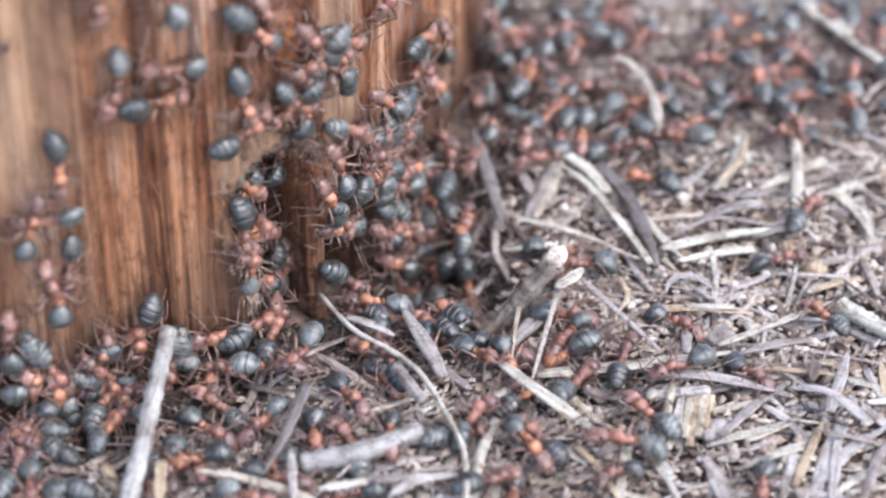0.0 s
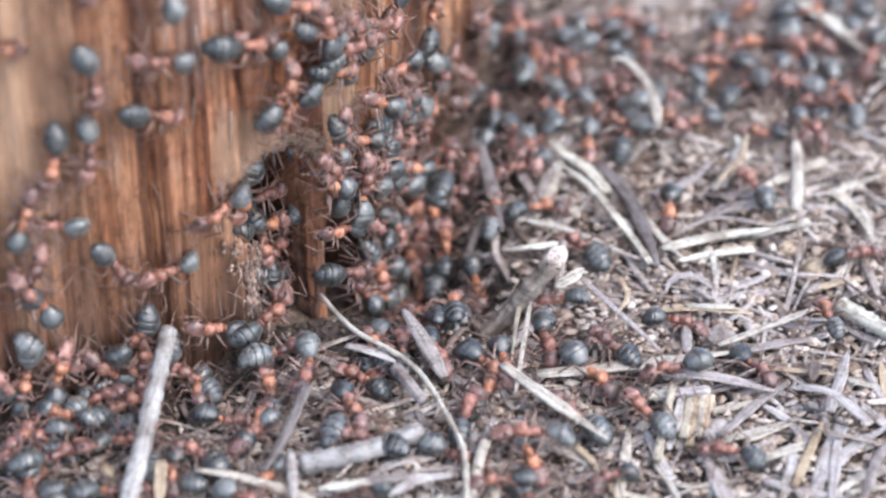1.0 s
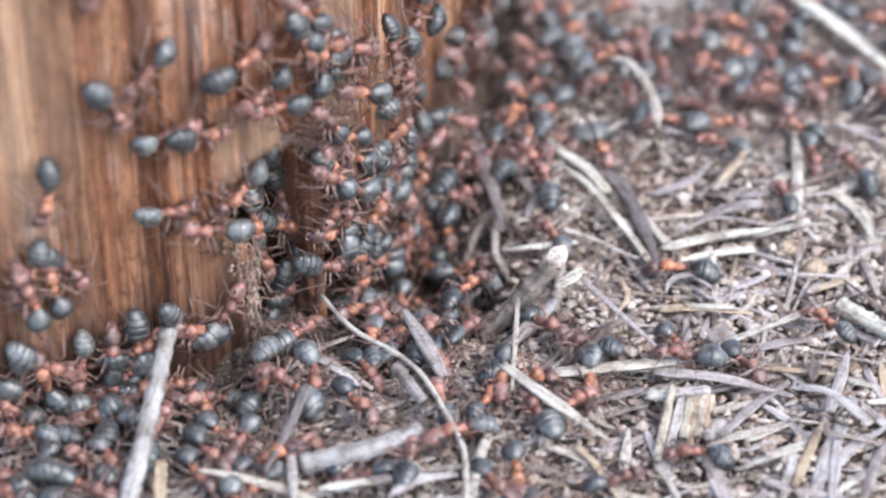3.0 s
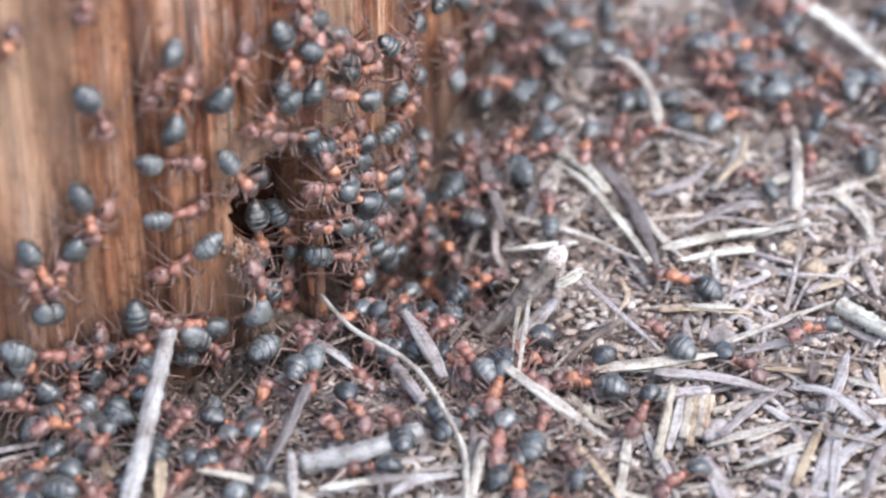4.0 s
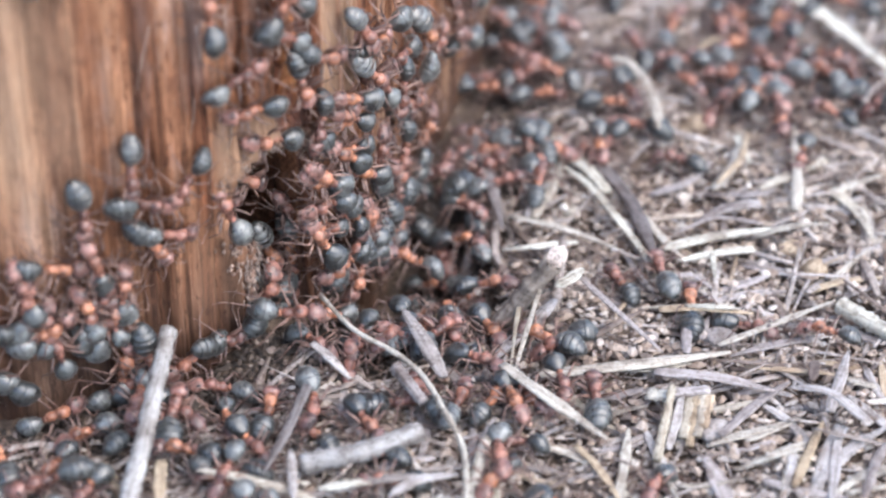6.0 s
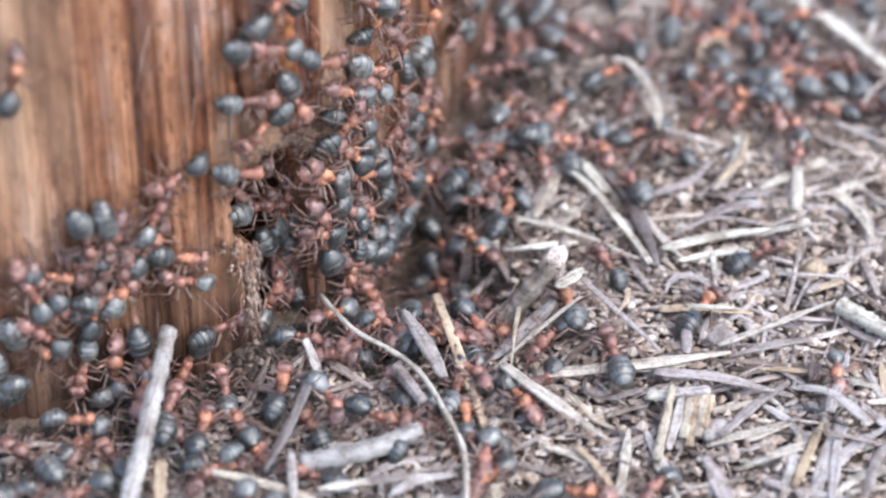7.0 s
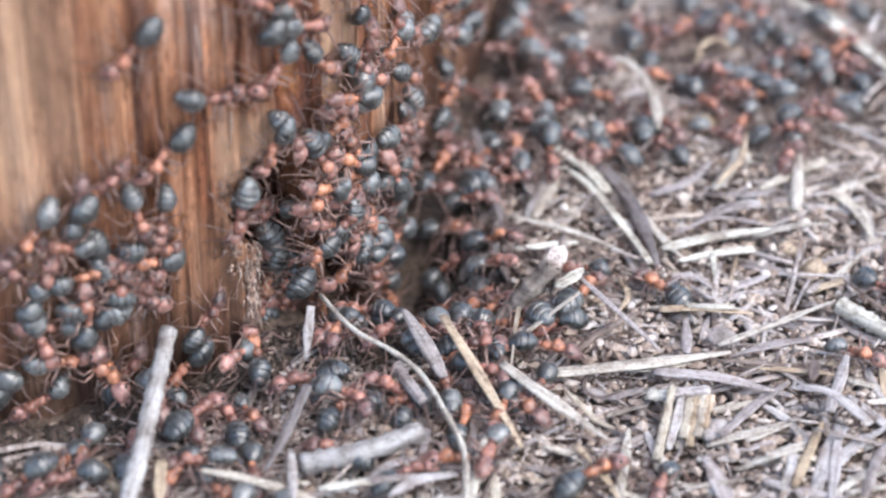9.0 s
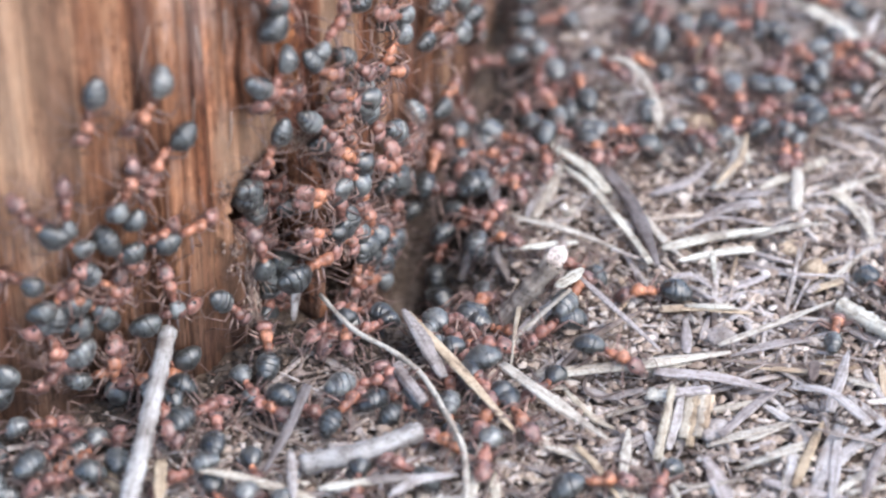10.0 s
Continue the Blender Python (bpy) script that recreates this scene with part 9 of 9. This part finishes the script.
    crawl(0.88, [on_p(0, -64.9, 5.5, 61), on_p(1.25, -62.3, 3.1, 3), on_p(2.5, -62.1, 4.1, 58), on_p(3.75, -60.8, 4.1, 46), on_p(5, -62.6, 6.8, 102), on_p(6.25, -61.9, 13.2, 70), on_p(7.5, -58.8, 17.2, 13), on_p(8.75, -59.2, 15.2, -27), on_p(10, -59.5, 16.6, 14)])
    crawl(0.90, [on_g(0, -32.4, -29.9, 160), on_g(1.25, -32.4, -29.3, 144), on_g(2.5, -30.2, -28.1, 110), on_g(3.75, -30.2, -28.4, 111), on_p(5, -65.9, 3.1, 63), on_p(6.25, -64.0, 13.1, 68), on_p(7.5, -62.7, 20.0, 49), on_p(8.75, -64.9, 21.4, 73), on_p(10, -66.3, 21.7, 89)])
    crawl(0.89, [on_p(0, -62.2, 7.2, 31), on_p(1.25, -61.9, 7.3, 49), on_p(2.5, -61.4, 6.1, 26), on_p(3.75, -62.2, 5.9, -7), on_p(5, -64.5, 10.4, 97), on_p(6.25, -63.7, 16.1, 94), on_p(7.5, -62.3, 15.8, -70), on_p(8.75, -63.0, 15.5, -59), on_p(10, -62.0, 15.6, -54)])
    crawl(0.92, [on_g(0, -33.6, -28.5, -163), on_g(1.25, -33.2, -28.4, -150), on_g(2.5, -32.9, -26.3, 165), on_g(3.75, -31.6, -29.6, -125), on_p(5, -65.3, 4.2, 62), on_p(6.25, -65.3, 12.0, 106), on_p(7.5, -63.0, 12.6, -73), on_p(8.75, -63.0, 13.1, -53), on_p(10, -63.7, 13.4, -44)])
    crawl(0.91, [on_p(0, -64.4, 4.2, 135), on_p(1.25, -64.1, 4.5, 124), on_p(2.5, -63.6, 5.9, 91), on_p(3.75, -64.4, 5.8, 80), on_p(5, -66.2, 7.5, 104), on_p(6.25, -65.1, 10.2, 68), on_p(7.5, -64.7, 12.1, 95), on_p(8.75, -63.0, 12.0, 60), on_p(10, -63.2, 11.8, 74)])
    crawl(0.88, [on_g(0, -27.6, -26.1, 51), on_g(1.25, -26.1, -28.8, -13), on_g(2.5, -26.7, -31.1, -50), on_g(3.75, -28.4, -30.7, -83), on_p(5, -65.2, 2.7, 100), on_p(6.25, -63.2, 11.1, 91), on_p(7.5, -66.0, 17.4, 171), on_p(8.75, -66.5, 18.1, 150), on_p(10, -66.6, 18.8, 127)])
    crawl(0.99, [on_p(0, -68.7, 5.9, -60), on_p(1.25, -68.8, 7.5, -37), on_p(2.5, -69.0, 6.6, -38), on_p(3.75, -69.1, 7.4, -29), on_p(5, -69.9, 11.0, 58), on_p(6.25, -70.5, 13.0, 88), on_p(7.5, -69.4, 10.1, -47), on_p(8.75, -69.6, 9.6, -80), on_p(10, -68.2, 8.7, -76)])
    crawl(0.90, [on_g(0, -34.0, -27.1, -134), on_g(1.25, -33.3, -27.4, -109), on_g(2.5, -36.0, -26.4, -163), on_p(3.75, -71.6, 3.3, 152), on_p(5, -68.6, 7.0, 80), on_p(6.25, -68.6, 11.5, 90), on_p(7.5, -69.1, 16.5, 119), on_p(8.75, -70.3, 16.0, 128), on_p(10, -71.1, 16.4, 142)])
    crawl(0.90, [on_p(0, -65.2, 2.1, 86), on_g(1.25, -27.1, -24.1, 95), on_g(2.5, -26.6, -24.7, 58), on_g(3.75, -28.0, -24.5, 75), on_p(5, -65.5, 4.3, 69), on_p(6.25, -63.8, 9.8, 60), on_p(7.5, -63.0, 12.2, -10), on_p(8.75, -64.4, 10.8, -28), on_p(10, -64.2, 12.0, -15)])
    crawl(0.91, [on_p(0, -70.6, 3.8, 91), on_p(1.25, -72.5, 4.4, 114), on_p(2.5, -72.1, 3.4, 135), on_g(3.75, -35.0, -26.1, 171), on_p(5, -67.5, 5.6, 73), on_p(6.25, -68.1, 8.4, 107), on_p(7.5, -69.8, 10.6, 158), on_p(8.75, -68.5, 10.4, 159), on_p(10, -67.9, 10.2, 168)])
    crawl(0.92, [on_p(0, -71.7, 39.0, -34), on_p(1, -70.4, 38.4, -29), on_p(1.5, -69.7, 39.3, 121), on_p(2, -71.0, 36.7, 127), on_p(2.7, -73.5, 36.3, 130), on_p(3.8, -70.6, 37.2, 45), on_p(4.5, -69.0, 38.4, 80), on_p(5, -69.3, 41.6, 58), on_p(5.6, -71.5, 43.5, 73), on_p(6.5, -72.7, 36.5, 57), on_p(7, -69.2, 35.0, 76), on_p(7.5, -71.8, 38.8, 98), on_p(10, -73.6, 41.5, 97)])
    crawl(0.92, [on_p(0, -62.1, 42.7, -115), on_p(3.4, -62.3, 41.7, -106), on_p(4, -63.0, 41.1, -105), on_p(4.5, -64.7, 41.3, -70), on_p(5, -66.0, 40.8, -16), on_p(5.5, -65.5, 41.3, -46), on_p(6.3, -65.2, 44.3, 45), on_p(10, -62.6, 45.1, 44)])

    def open_litter(x, y):
        return 2 < x < 47 and 11 + 0.12 * x < y < 46 and math.hypot(x - POST_X, y - POST_Y) > 60
    wander(26, 51, lambda r: next((x, y) for x, y in iter(lambda: (r.uniform(3, 46), r.uniform(12, 45)), None) if open_litter(x, y)), on_g, open_litter, 3.2)

    def near_post(x, y):
        return 59.5 < math.hypot(x - POST_X, y - POST_Y) < 67 and 9 < y < 40
    wander(9, 52, lambda r: next((x, y) for x, y in iter(lambda: (r.uniform(-3, 14), r.uniform(9, 40)), None) if near_post(x, y)), on_g, near_post, 2.6)

    def right_flank(phi, z):
        return -33 < phi < -3 and 8 < z < 40
    wander(5, 57, lambda r: (r.uniform(-32, -6), r.uniform(10, 38)), on_p, right_flank, 2.6)

    def hole(phi, z):
        return -50.5 < phi < -43 and 1 < z < 17.5
    wander(9, 55, lambda r: (r.uniform(-35, -18), r.uniform(1, 12)), on_p, lambda phi, z: -36 < phi < -16 and 0 < z < 13, 2.0)
    wander(7, 54, lambda r: (r.uniform(-50, -44), r.uniform(2, 17)), on_h, hole, 1.8)
    carry_needles()


motions()
